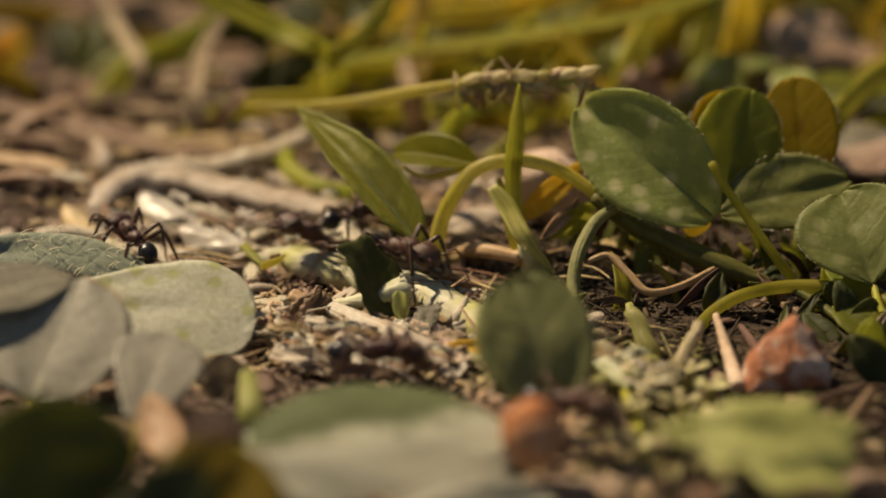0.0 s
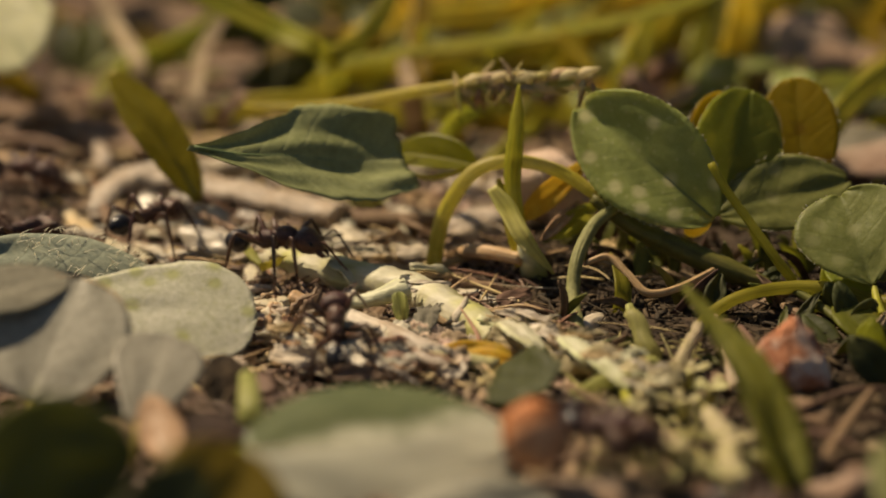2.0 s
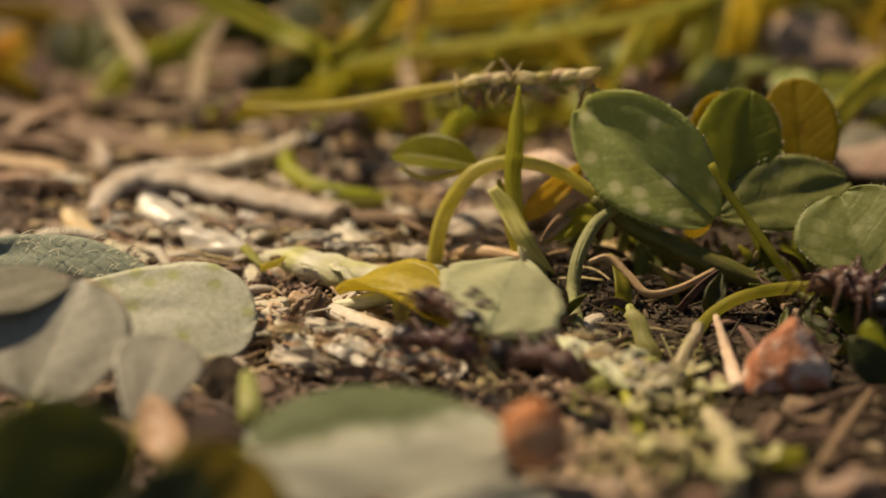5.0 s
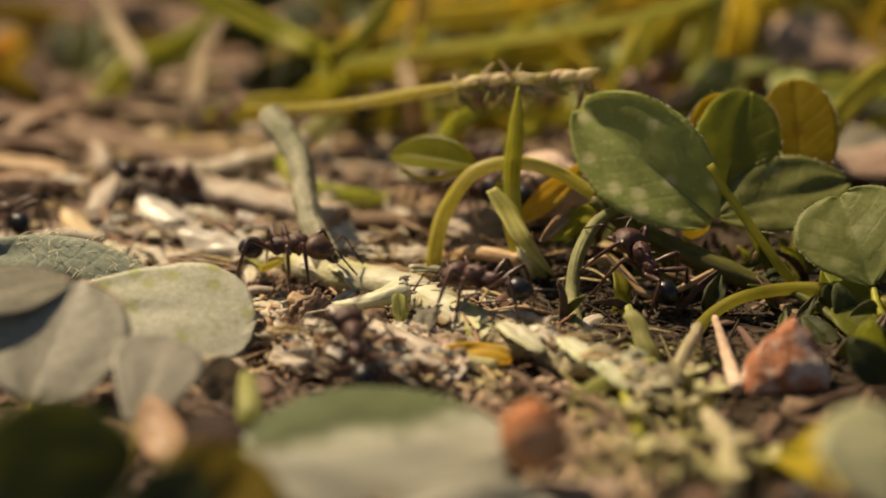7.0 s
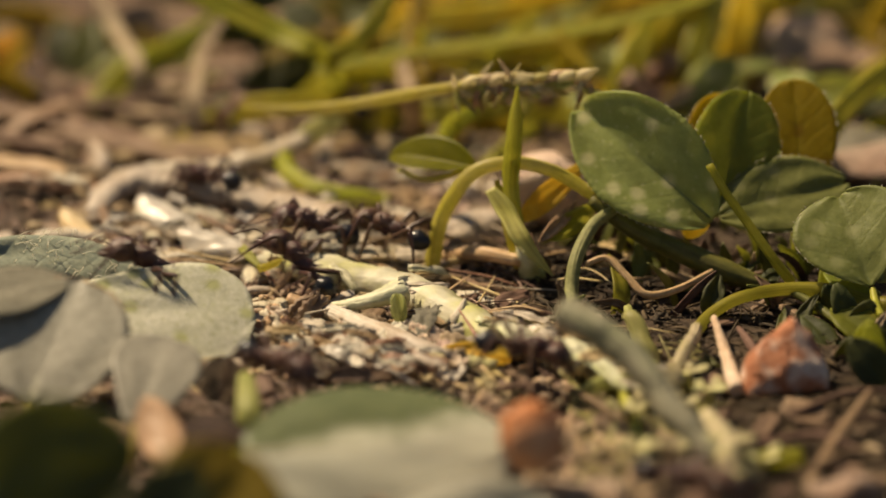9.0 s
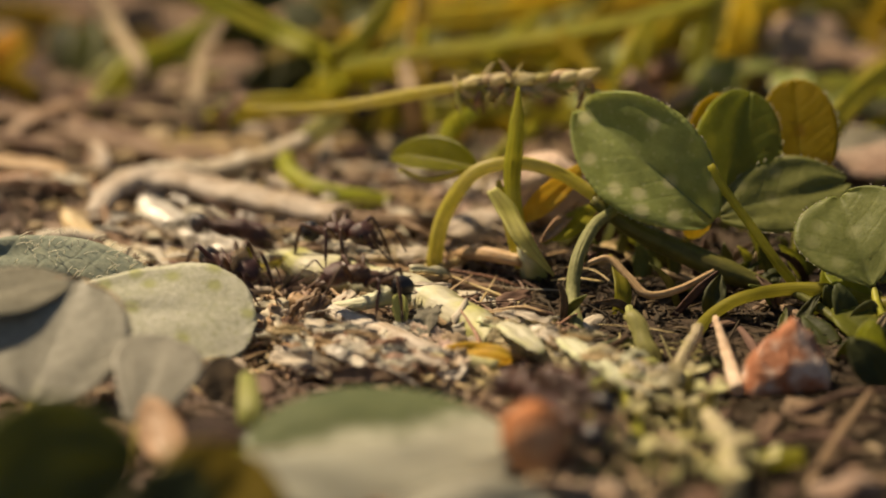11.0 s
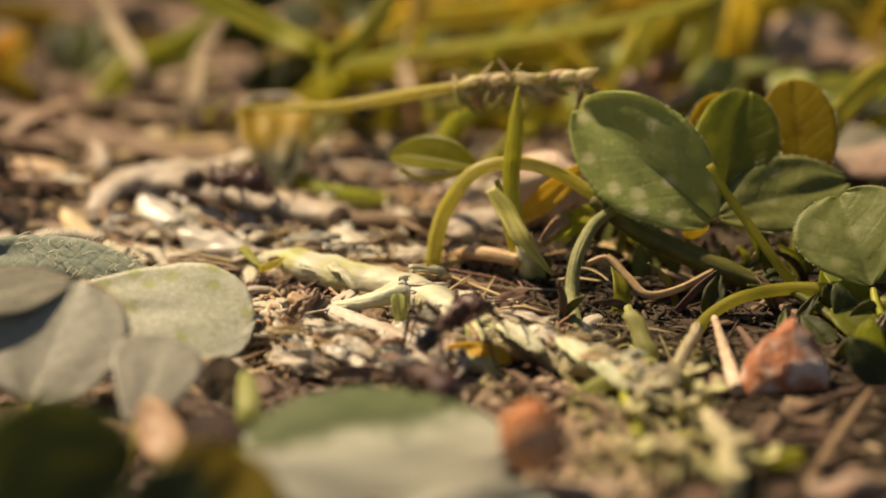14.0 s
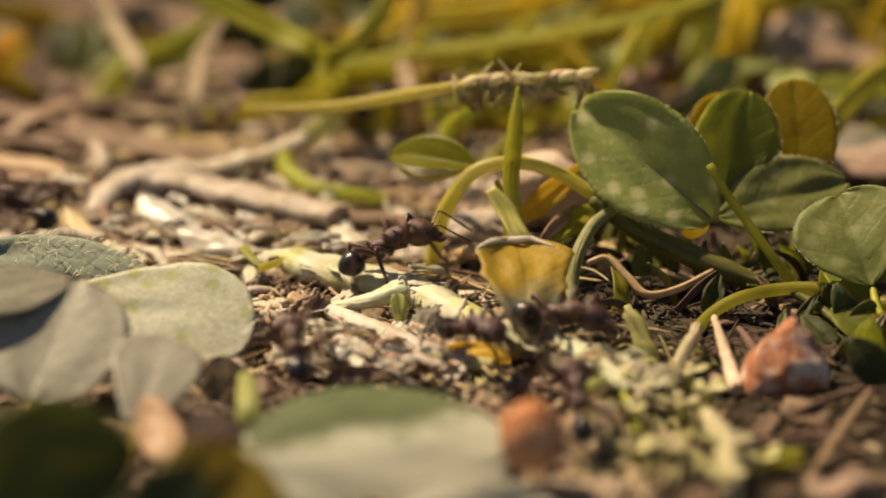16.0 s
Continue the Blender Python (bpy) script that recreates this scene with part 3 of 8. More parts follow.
# ---- stalks and blades round the clovers ----
arch = thing("bent_stalk", (-0.36, 79.23, 0.00), "smooth yellow-green stalk bent over in an arch", "plant stalk")
part("stalk", tube([(-0.42, 78.87, 0.00), (-0.48, 79.01, 0.81), (0.03, 79.32, 3.07), (1.52, 79.58, 5.23), (3.58, 79.34, 5.92), (5.93, 78.75, 5.58), (8.11, 77.86, 4.41)], [0.47, 0.43, 0.4, 0.36, 0.34], 40, 12), M_STEM, arch)
# same stalk further on: its shade is painted with the darker stem green
part("stalk", tube([(7.76, 77.90, 4.40), (9.85, 77.00, 3.06), (12.45, 76.20, 2.03), (14.73, 75.40, 1.23), (16.75, 74.60, 0.71)], [0.36, 0.5, 0.62, 0.62, 0.3], 30, 10), M_STEM_DARK, arch, "end of the stalk, its shade put into a darker green")
solo("curved_stalk", tube([(6.66, 69.66, 0.00), (6.51, 72.63, 0.76), (6.79, 74.18, 2.33), (7.74, 76.08, 3.52), (8.85, 77.23, 4.00)], [0.42, 0.36, 0.36, 0.33, 0.3], 30, 10), M_STEM_GREY, "downy grey-green stalk curving up from the soil", "plant stalk")
grass = thing("grass_shoot", (4.80, 78.33, 0.00), "bright green grass shoot with an upright pointed blade", "grass")
part("blade", blade([(4.65, 78.15, 0.00), (4.07, 77.54, 2.10), (3.57, 78.50, 4.89), (3.78, 79.47, 7.68), (3.89, 80.21, 9.85)], [0.7, 0.85, 0.8, 0.95, 0.8, 0.05], (0, -1, 0), 30), M_BLADE, grass, "upright pointed blade")
part("blade", blade([(2.47, 78.01, 4.86), (3.25, 77.23, 4.00), (4.10, 75.84, 2.83), (5.67, 75.80, 0.90)], [0.6, 1.15, 1.0, 0.1], (0.5, -1, 0.3), 24), M_BLADE_PALE, grass, "pale blade bent down")
part("blade", blade([(2.84, 79.04, 5.03), (3.57, 77.83, 2.93), (4.29, 76.73, 1.13)], [0.3, 0.9, 1.2], (0, -1, 0), 16), M_BLADE, grass)
part("sheath", tube([(4.79, 77.98, 0.00), (4.44, 76.87, 1.55), (4.15, 77.21, 2.52)], [0.75, 0.6, 0.4], 10, 10), M_ROOT, grass, "pale sheath at the foot")
seed = thing("small_leaf", (1.97, 80.60, 5.42), "small green oval leaf on a thin stalk", "leaf")
leaf_part("blade", leaf(span((1.73, 80.56, 5.30), (-2.99, 83.42, 5.50)), 2.7, "oval", 30, 14, ripple=0.2, seed=4), M_SMALL_LEAF, seed, between((1.73, 80.56, 5.30), (-2.99, 83.42, 5.50), (0.1, -0.7, 0.7)))
part("stalk", tube([(1.73, 80.56, 5.30), (-0.72, 81.20, 4.41), (-2.39, 82.21, 4.67)], [0.16, 0.14, 0.1], 14), M_STEM, seed)
part("stalk", tube([(1.62, 80.55, 5.27), (2.86, 80.19, 5.60), (4.04, 79.66, 5.45)], [0.16, 0.18, 0.2], 10), M_STEM, seed)
yellow = thing("withered_leaf", (5.31, 79.95, 0.00), "yellow and brown withered leaf folded on itself", "leaf")
leaf_part("blade", leaf(5.2, 1.4, "lance", 18, 6, ripple=0.2, seed=6), M_YELLOW, yellow, between((4.02, 78.20, 3.06), (7.56, 80.00, 5.72), (0.2, -0.9, 0.6)), "yellow half")
leaf_part("blade", leaf(3.9, 0.8, "lance", 25, 15, ripple=0.5, seed=7), M_TENDRIL, yellow, between((4.99, 76.26, 2.60), (7.61, 79.23, 4.19), (0.3, -1, 0.3)), "brown shrivelled edge")
leaf_part("blade", leaf(4.2, 1.5, "lance", 15, 18, ripple=0.4, seed=8), M_GRASS, yellow, between((5.39, 76.72, 2.53), (8.67, 79.66, 4.05), (0.2, -0.8, 0.8)), "green half")
solo("twig", tube([(0.03, 81.61, 0.00), (1.96, 78.23, 1.30), (4.15, 76.80, 1.36)], [0.42, 0.4, 0.36], 14, 9, rough=0.05), M_TAN, "light tan peeled twig lying on the soil", "twig")
solo("tendril", tube([(7.25, 74.10, 2.12), (8.37, 74.20, 2.39), (9.34, 73.45, 1.68), (10.31, 72.70, 0.98), (11.92, 73.24, 1.08), (13.80, 74.44, 1.63)], [0.16, 0.2, 0.22, 0.22, 0.2, 0.14], 34, 8), M_TENDRIL, "thin reddish-brown dried tendril in a curl", "tendril")
stalk = thing("creeping_stalk", (12.54, 69.66, 0.00), "olive-green creeping stalk with a small side shoot", "plant stalk")
part("stalk", tube([(12.39, 69.35, 0.00), (13.30, 70.99, 0.46), (14.91, 71.74, 1.15), (17.24, 72.34, 1.41), (19.44, 71.86, 1.49), (21.06, 71.22, 1.13), (22.30, 70.25, 1.33)], [0.34, 0.32, 0.32, 0.36, 0.42, 0.42], 34, 9), M_GRASS, stalk)
part("shoot", tube([(17.52, 72.31, 1.33), (18.80, 71.13, 0.86), (19.98, 69.38, 0.32)], [0.2, 0.26, 0.2], 14), M_STEM_DARK, stalk)
solo("green_shoot", tube([(9.93, 64.91, 0.00), (9.75, 68.69, -0.16), (9.22, 70.67, 1.03)], [0.5, 0.45, 0.2], 14, 9, wander=0.2), M_GRASS_PALE, "short pale green shoot by the runner", "shoot")
solo("green_shoot", blade([(8.87, 72.21, 0.00), (9.02, 72.81, 1.30), (8.49, 74.70, 2.40)], [0.9, 0.9, 0.1], (0.3, -1, 0), 16), M_GRASS, "narrow green shoot in the shade", "shoot")
solo("twig", tube([(13.76, 62.28, 0.00), (13.60, 65.67, 0.43), (13.23, 68.18, 1.45)], [0.36, 0.32, 0.16], 18, 8, rough=0.14), M_STONE_PALE, "split reddish-tan twig standing on end", "twig")
solo("twig", tube([(15.55, 51.28, 0.00), (17.33, 55.33, 0.48), (19.40, 59.15, 1.19)], [0.3, 0.28, 0.2], 14, 8, rough=0.12), M_STRAW, "thin pale twig leaning on the soil", "twig")
solo("twig", tube([(2.32, 72.54, 0.00), (4.15, 72.01, 0.44), (6.42, 71.56, 0.00)], [0.12, 0.22, 0.12], 12, 7, rough=0.1), M_LITTER, "flat grey splinter of dead stem", "twig")

# greenery by the stone, its dark greens also standing in for shade
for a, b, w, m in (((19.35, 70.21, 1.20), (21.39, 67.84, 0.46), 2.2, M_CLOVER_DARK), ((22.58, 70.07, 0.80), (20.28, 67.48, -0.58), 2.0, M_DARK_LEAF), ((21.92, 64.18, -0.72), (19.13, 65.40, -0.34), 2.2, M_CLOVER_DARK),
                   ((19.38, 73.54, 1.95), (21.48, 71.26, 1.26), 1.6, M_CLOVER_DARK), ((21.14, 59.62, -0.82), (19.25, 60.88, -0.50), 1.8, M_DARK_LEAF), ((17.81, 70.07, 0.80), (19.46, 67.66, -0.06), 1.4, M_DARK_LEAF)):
    solo("ground_leaf", leaf(span(a, b), w, "oval", 14, 20, ripple=0.4, seed=int(w * 50), nx=16, ny=10), m, "dark green leaf added to deepen the shade by the stone", "leaf", between(a, b, (0.1, -0.6, 1)), "leaves under the clovers")
for a, b in (((15.78, 58.63, 0.30), (21.02, 60.95, 0.60)), ((16.49, 56.37, 0.30), (20.69, 57.51, 0.50)), ((14.97, 56.28, 0.20), (18.41, 54.26, 0.40)), ((8.42, 55.97, 0.20), (5.90, 60.95, 0.60)), ((2.52, 61.68, 0.30), (5.86, 60.16, 0.50)), ((3.08, 63.30, 0.50), (4.55, 59.63, 0.30)), ((15.40, 52.08, 0.30), (19.64, 54.26, 0.40))):
    m = Vector(a).lerp(Vector(b), 0.5) + Vector((0, 0.3, 0.3))
    solo("straw", tube([a, m, b], [0.14, 0.2, 0.1], 12, 7, rough=0.1), M_BARK, "brown strand of dead stem", "straw", group="litter")
solo("green_shoot", tube([(8.71, 56.43, 0.00), (8.57, 58.81, 0.22), (8.26, 61.22, 0.49)], [0.35, 0.32, 0.2], 12, 8), M_STEM, "short yellow-green shoot in the moss", "shoot")

# ---- grass flower head ----
head = thing("flowering_grass", (-8.08, 107.67, 0.00), "lying grass flower head with pale beaded seeds", "grass head")
part("stalk", tube([(-11.52, 92.83, 5.13), (-8.45, 90.53, 5.71), (-5.16, 88.25, 6.55), (-2.60, 86.38, 7.53), (0.94, 83.67, 8.91)], [0.12, 0.22, 0.34, 0.36, 0.3], 30, 10), M_STEM, head)
A0, A1 = Vector((0.79, 83.67, 8.91)), Vector((7.96, 82.08, 9.71))
part("axis", tube([A0, A0.lerp(A1, 0.5) - Vector((0, 0, 0.1)), A1], [0.26, 0.18, 0.06], 14), M_STEM, head)
for i in range(17):
    u = 0.02 + 0.82 * (i // 2) / 8 + random.uniform(-0.02, 0.02)
    top = i % 2 == 0
    p = A0.lerp(A1, u) + Vector((0, random.uniform(-0.35, -0.1), 0.1 if top else -0.16))
    s = random.uniform(0.85, 1.15) * (1.0 if top else 0.8)
    tip = p + Vector((1.25 * s, random.uniform(-0.5, 0.1), random.uniform(0.3, 0.7) if top else random.uniform(-0.75, -0.25)))
    bm = bmesh.new()
    blob(bm, (0.62 * s, 0, 0), (0.78 * s, 0.33 * s, 0.31 * s), lambda q: Vector((q.x * (1.15 if q.x > 0 else 0.9), q.y * (1 - 0.62 * max(q.x, 0)) * (1 - 0.25 * abs(q.x)), q.z * (1 - 0.62 * max(q.x, 0)))), 12, 12)
    sd = leaf_part("seed", bm, (M_SPIKE, M_SPIKE, M_SPIKE, M_GLUME, M_SPIKE, M_TENDRIL, M_SPIKE)[i % 7], head, between(p, tip, (0, -0.6, 1)))
    part("glume", leaf(1.1 * s, 0.5 * s, "lance", 30, 12, ripple=0.3, seed=i, nx=10, ny=6, thick=0.05), (M_GLUME, M_SPIKE, M_GRASS_PALE)[i % 3], sd, at=pose(-0.1 * s, -0.22 * s, -0.12 * s, 70, 6, -8))
for i in range(30):
    u = random.uniform(-0.02, 0.45) if i < 25 else random.uniform(0.9, 1.0)
    p = A0.lerp(A1, u) + Vector((0, -0.25, random.uniform(-0.5, 0.1)))
    d = Vector((random.uniform(-0.6, 1.0), random.uniform(-0.6, 0.2), random.uniform(-1.2, 0.0) if i % 6 else random.uniform(0.5, 1.1)))
    leaf_part("bract", leaf(random.uniform(0.9, 1.9), random.uniform(0.2, 0.42), "lance", 25, 25, ripple=0.5, seed=i, nx=8, ny=4, thick=0.06), (M_SPIKE, M_AWN, M_GLUME, M_SPIKE, M_TENDRIL, M_GLUME)[i % 6], head, between(p, p + d, (0.2, -1, 0.4)))

# ---- runner across the middle ----
runner = thing("plant_runner", (0.46, 73.86, 0.00), "thick pale green creeping runner with torn patches", "plant runner")
part("runner", tube([(-9.97, 80.72, 0.10), (-7.89, 79.01, 0.50), (-5.41, 76.75, 0.60), (-2.73, 75.18, 0.60), (-0.69, 72.97, 0.60), (1.01, 70.18, 0.60), (2.64, 67.62, 0.50)], [0.55, 1.0, 1.15, 1.12, 1.12, 1.05, 0.9], 90, 18, wander=0.15, rough=0.035, flat=0.75), M_ROOT, runner)
part("runner", tube([(1.70, 69.60, 0.40), (3.32, 67.31, 0.50), (5.43, 65.54, 0.60), (7.36, 63.73, 0.50), (9.08, 61.70, 0.40), (10.52, 60.09, 0.10)], [0.8, 1.0, 1.08, 1.05, 0.9, 0.5], 90, 16, wander=0.7, rough=0.22, flat=0.75), M_MOSSY, runner, "mossy rough end of the runner")
for a, b, w in (((2.62, 67.04, 1.50), (4.57, 64.40, 1.90), 1.5), ((5.41, 65.14, 1.50), (7.24, 62.06, 1.90), 1.3), ((6.29, 63.81, 1.30), (8.31, 60.40, 1.80), 1.1)):
    leaf_part("torn_skin", leaf(span(a, b), w * 0.8, "oval", 8, 35, ripple=0.4, bite=0.25, seed=int(w * 70)), M_ROOT, runner, between(a, b, (0.1, -0.6, 1)))
part("side_shoot", tube([(5.75, 60.61, 0.40), (7.22, 61.28, 0.80), (9.64, 62.23, 0.70)], [0.12, 0.36, 0.42], 18, 9, wander=0.2), M_GRASS_PALE, runner, "yellow-green side shoot")
part("side_shoot", tube([(10.15, 65.50, -0.62), (9.71, 66.60, 0.65), (9.02, 68.00, 1.81)], [0.45, 0.5, 0.36], 18, 10, wander=0.2), M_GRASS_PALE, runner, "pale upright side shoot")
part("side_shoot", tube([(10.22, 61.19, 0.50), (11.20, 63.48, 1.00), (12.34, 67.18, 1.30)], [0.35, 0.36, 0.3], 14, 8, wander=0.2), M_MOSSY, runner)
part("side_shoot", tube([(-9.50, 76.29, 1.10), (-8.79, 76.71, 1.20), (-8.27, 76.93, 1.50)], [0.22, 0.2, 0.05], 10, 7), M_BLADE, runner, "thin green shoot tip")
part("side_shoot", blade([(-10.57, 78.26, 1.60), (-10.02, 77.50, 1.30), (-9.47, 76.75, 1.00)], [0.45, 0.5, 0.2], (0.3, -1, 0.4), 10), M_GRASS, runner)

# ---- dry stems and husks on the trail ----
fork = thing("dry_stem", (-16.04, 93.94, -0.00), "bleached dry stem forking at its bent end", "dry stem")
part("stem", tube([(-19.30, 86.51, 0.30), (-19.25, 87.73, 0.90), (-18.67, 90.15, 1.20), (-17.17, 91.12, 1.30), (-14.34, 90.36, 1.20), (-10.97, 88.35, 1.10), (-8.00, 86.61, 1.00), (-5.82, 85.40, 0.80)], [0.5, 0.7, 1.0, 1.25, 1.2, 1.2, 1.2, 1.1], 60, 14, wander=0.25, rough=0.07, flat=0.55), M_PALE, fork)
part("stem", tube([(-18.45, 91.01, 1.20), (-16.17, 92.43, 1.30), (-13.33, 93.64, 1.20), (-10.48, 95.48, 1.40), (-8.22, 97.22, 2.00)], [0.8, 1.0, 1.0, 0.9, 0.7], 40, 12, wander=0.3, flat=0.55), M_PALE, fork)
part("stem", tube([(-8.38, 96.98, 2.00), (-7.28, 98.70, 2.20), (-6.09, 99.72, 2.40)], [0.6, 0.75, 0.3], 16, 10), M_GRASS_PALE, fork, "yellow-green sprouting end")
part("stem", tube([(-19.03, 87.01, 0.80), (-17.83, 82.99, 0.40), (-16.43, 80.19, 0.30)], [0.3, 0.28, 0.2], 18, 8), M_STRAW, fork)
solo("dry_stem", tube([(-9.36, 96.44, 1.60), (-9.14, 94.07, 1.00), (-7.30, 91.50, 0.60), (-4.66, 90.53, 0.40), (-3.05, 90.63, 0.30)], [0.5, 0.55, 0.5, 0.5, 0.3], 30, 9), M_GRASS, "bent green-yellow stem lying on the soil", "plant stem")
solo("dry_stem", tube([(-6.12, 86.61, 0.40), (-3.57, 85.51, 0.50), (-0.28, 85.62, 0.40)], [0.6, 0.62, 0.5], 18, 10, rough=0.08), M_BARK, "reddish-brown dead stem lying on the soil", "dry stem")
solo("dry_stem", tube([(-29.03, 108.15, 0.80), (-23.41, 104.17, 0.90), (-18.45, 100.79, 0.80), (-12.93, 96.63, 0.70)], [0.7, 0.8, 0.7, 0.5], 26, 10, wander=0.2, flat=0.5), M_STRAW, "long tan dry stem on the soil", "dry stem")
solo("dry_stem", tube([(-27.13, 96.96, 0.60), (-23.46, 95.04, 0.70), (-20.24, 93.23, 0.50)], [0.9, 0.9, 0.6], 16, 9, wander=0.2, flat=0.5), M_TENDRIL, "pinkish-tan dry stem on the soil", "dry stem")
solo("dry_stem", tube([(-25.09, 101.22, 0.60), (-20.01, 99.44, 0.70), (-15.31, 96.83, 0.50)], [0.5, 0.55, 0.45], 18, 9, wander=0.2), M_STRAW, "pale dry stem on the soil", "dry stem")
solo("dry_stem", tube([(-21.62, 101.22, 0.60), (-20.45, 97.58, 0.80), (-19.84, 95.36, 0.60)], [0.4, 0.5, 0.4], 12, 9, wander=0.2), M_PALE, "short pale dry stem on the soil", "dry stem")


for pts, r, m in (([(-29.39, 108.15, 0.80), (-24.34, 103.32, 1.00), (-19.38, 99.97, 0.90), (-14.72, 95.95, 0.70)], 0.6, M_STRAW), ([(-26.84, 93.35, 0.60), (-22.77, 92.60, 0.70), (-19.06, 91.71, 0.50)], 0.6, M_TENDRIL), ([(-21.71, 107.36, 0.80), (-17.46, 104.66, 1.20), (-13.55, 104.26, 0.80)], 0.5, M_BARK),
                  ([(-28.02, 110.85, 0.80), (-22.65, 106.55, 1.40), (-17.53, 108.77, 1.00)], 0.6, M_LITTER), ([(-17.73, 110.57, 0.80), (-14.53, 107.62, 1.10), (-11.93, 106.32, 0.80)], 0.4, M_LITTER), ([(-27.94, 101.77, 0.80), (-24.88, 99.97, 0.90), (-21.55, 98.12, 0.60)], 0.5, M_STRAW), ([(-25.84, 106.19, 0.80), (-23.65, 105.95, 1.20), (-20.93, 107.24, 1.80)], 0.4, M_LITTER)):
    solo("dry_stem", tube(pts, [r * 0.8, r, r * 0.9, r * 0.5], 26, 10, wander=0.25, flat=0.6), m, "bleached dry stem lying on the soil", "dry stem", group="dry stems on the soil")


def husk(label, a, b, width, m=None, roll=70, seed=1):
    solo("husk", leaf(span(a, b), width, "oval", 0, 20, roll=roll, ripple=0.5, bite=0.15, seed=seed), m or M_PALE, label, "husk", between(a, b, (0.1, -0.5, 1)), "dry husks")


husk("shiny white papery husk on the trail", (-17.08, 87.52, 1.30), (-13.60, 84.20, 1.20), 2.9, M_HUSK_WHITE, seed=2)
husk("tan papery end of a husk on the trail", (-14.42, 86.20, 1.20), (-11.37, 85.30, 0.90), 1.9, seed=9)
husk("cream-coloured curled husk on the trail", (-14.25, 82.25, 1.20), (-10.81, 80.14, 1.40), 2.4, M_HUSK_WHITE, seed=3)
husk("broad pale flake beside the runner", (-6.01, 84.03, 0.70), (-3.13, 80.12, 0.90), 2.6, seed=10)
husk("cream flake beside the runner", (-2.53, 80.06, 0.60), (-0.57, 80.12, 0.90), 2.0, seed=11)
husk("orange-tan translucent husk on the trail", (-21.26, 86.71, 0.90), (-19.10, 83.44, 0.80), 1.8, M_TAN, seed=12)
husk("cream-coloured curled husk on the trail", (-21.53, 86.31, 0.60), (-18.03, 87.32, 0.70), 2.0, M_LITTER, seed=4)
husk("pale flake of dry husk", (-6.27, 82.69, 0.50), (-3.46, 80.99, 0.60), 1.6, seed=5)
husk("pale flake of dry husk", (-2.88, 82.41, 0.50), (-0.42, 80.52, 0.60), 2.0, M_PALE, seed=6)
husk("large pale curled husk behind the stalk", (0.03, 82.46, 1.00), (3.77, 85.16, 1.80), 3.6, M_PALE, 60, seed=7)
husk("brown flake by the grass shoot", (2.75, 73.05, 0.30), (4.52, 74.64, 0.70), 1.6, M_BARK, 40, seed=8)
straw = thing("broken_straw", (-4.07, 71.00, 0.00), "broken straw with ribbed pale fibres", "straw")
part("straw", tube([(-6.38, 72.23, 0.60), (-4.59, 69.86, 0.70), (-2.59, 67.78, 0.60)], [0.46, 0.58, 0.62], 24, 22, rough=0.03, flat=0.7), M_RIBBED, straw, "ribbed pale straw")
part("straw", tube([(-3.02, 68.51, 0.50), (-1.47, 66.60, 0.50), (0.43, 65.25, 0.30)], [0.62, 0.58, 0.5], 14, 10, rough=0.08), M_PALE, straw)
part("straw", tube([(-7.65, 72.08, 0.90), (-6.77, 71.55, 0.70), (-5.78, 71.41, 0.30)], [0.5, 0.42, 0.3], 12, 12, rough=0.04), M_TENDRIL, straw, "hollow reddish end")
torn = thing("torn_leaf", (-1.83, 72.21, 0.00), "torn grey-green leaf scrap with a frayed rim", "leaf scrap")
ROLL = [(-5.65, 71.80, 0.70), (-4.35, 71.31, 1.00), (-3.16, 71.32, 1.30), (-1.93, 71.81, 1.60)]
part("scrap", tube(ROLL, [0.22, 0.45, 0.55, 0.8], 26, 14, rough=0.1, flat=0.75), M_ROOT, torn, "cream rolled scrap with a frayed mouth")
for i in range(11):
    a = 2 * math.pi * i / 11
    p = Vector(ROLL[3]) + Vector((0.0, math.cos(a) * 0.68, math.sin(a) * 0.52))
    q = p + Vector((random.uniform(0.05, 0.25), math.cos(a) * random.uniform(0.0, 0.2), math.sin(a) * random.uniform(0.0, 0.3)))
    part("fray", blade([p - Vector((0.3, 0, 0)), p, q], [0.22, 0.3, 0.04], (0.3, -1, 0.5), 6, thick=0.05), M_ROOT if i % 3 else M_PALE, torn)
leaf_part("scrap", leaf(2.3, 1.5, "strip", 14, 45, ripple=1.1, bite=0.45, seed=12, nx=30, ny=20), M_SCRAP, torn, between((-0.99, 67.89, 0.50), (-0.89, 69.26, 1.70), (-0.5, -1, 0.3)), "dark grey scrap standing on edge")
leaf_part("scrap", leaf(1.9, 0.95, "lance", 25, 30, ripple=0.6, bite=0.2, seed=13), M_GRASS_PALE, torn, between((-2.29, 70.33, 1.90), (-2.00, 69.07, 0.70), (0.2, -1, 0.3)), "curled green strip")
solo("splinter", tube([(0.45, 69.29, 0.20), (0.78, 69.54, 1.00), (1.12, 70.33, 1.60)], [0.5, 0.35, 0.1], 12, 6, rough=0.2), M_PALE, "pale splinter standing on end", "splinter")
solo("flake", leaf(1.9, 1.2, "strip", 10, 10, ripple=0.8, bite=0.4, seed=14), M_PALE, "small whitish flake on the runner", "flake", between((0.44, 68.35, 0.50), (1.96, 68.40, 0.60), (0, -0.7, 0.7)))
solo("petal", leaf(4.0, 1.5, "lance", 10, 10, ripple=0.5, seed=15), M_YELLOW, "fallen orange-yellow petal on the soil", "petal", between((3.25, 64.49, 0.60), (-0.65, 65.79, 0.90), (0.1, -0.6, 1)))
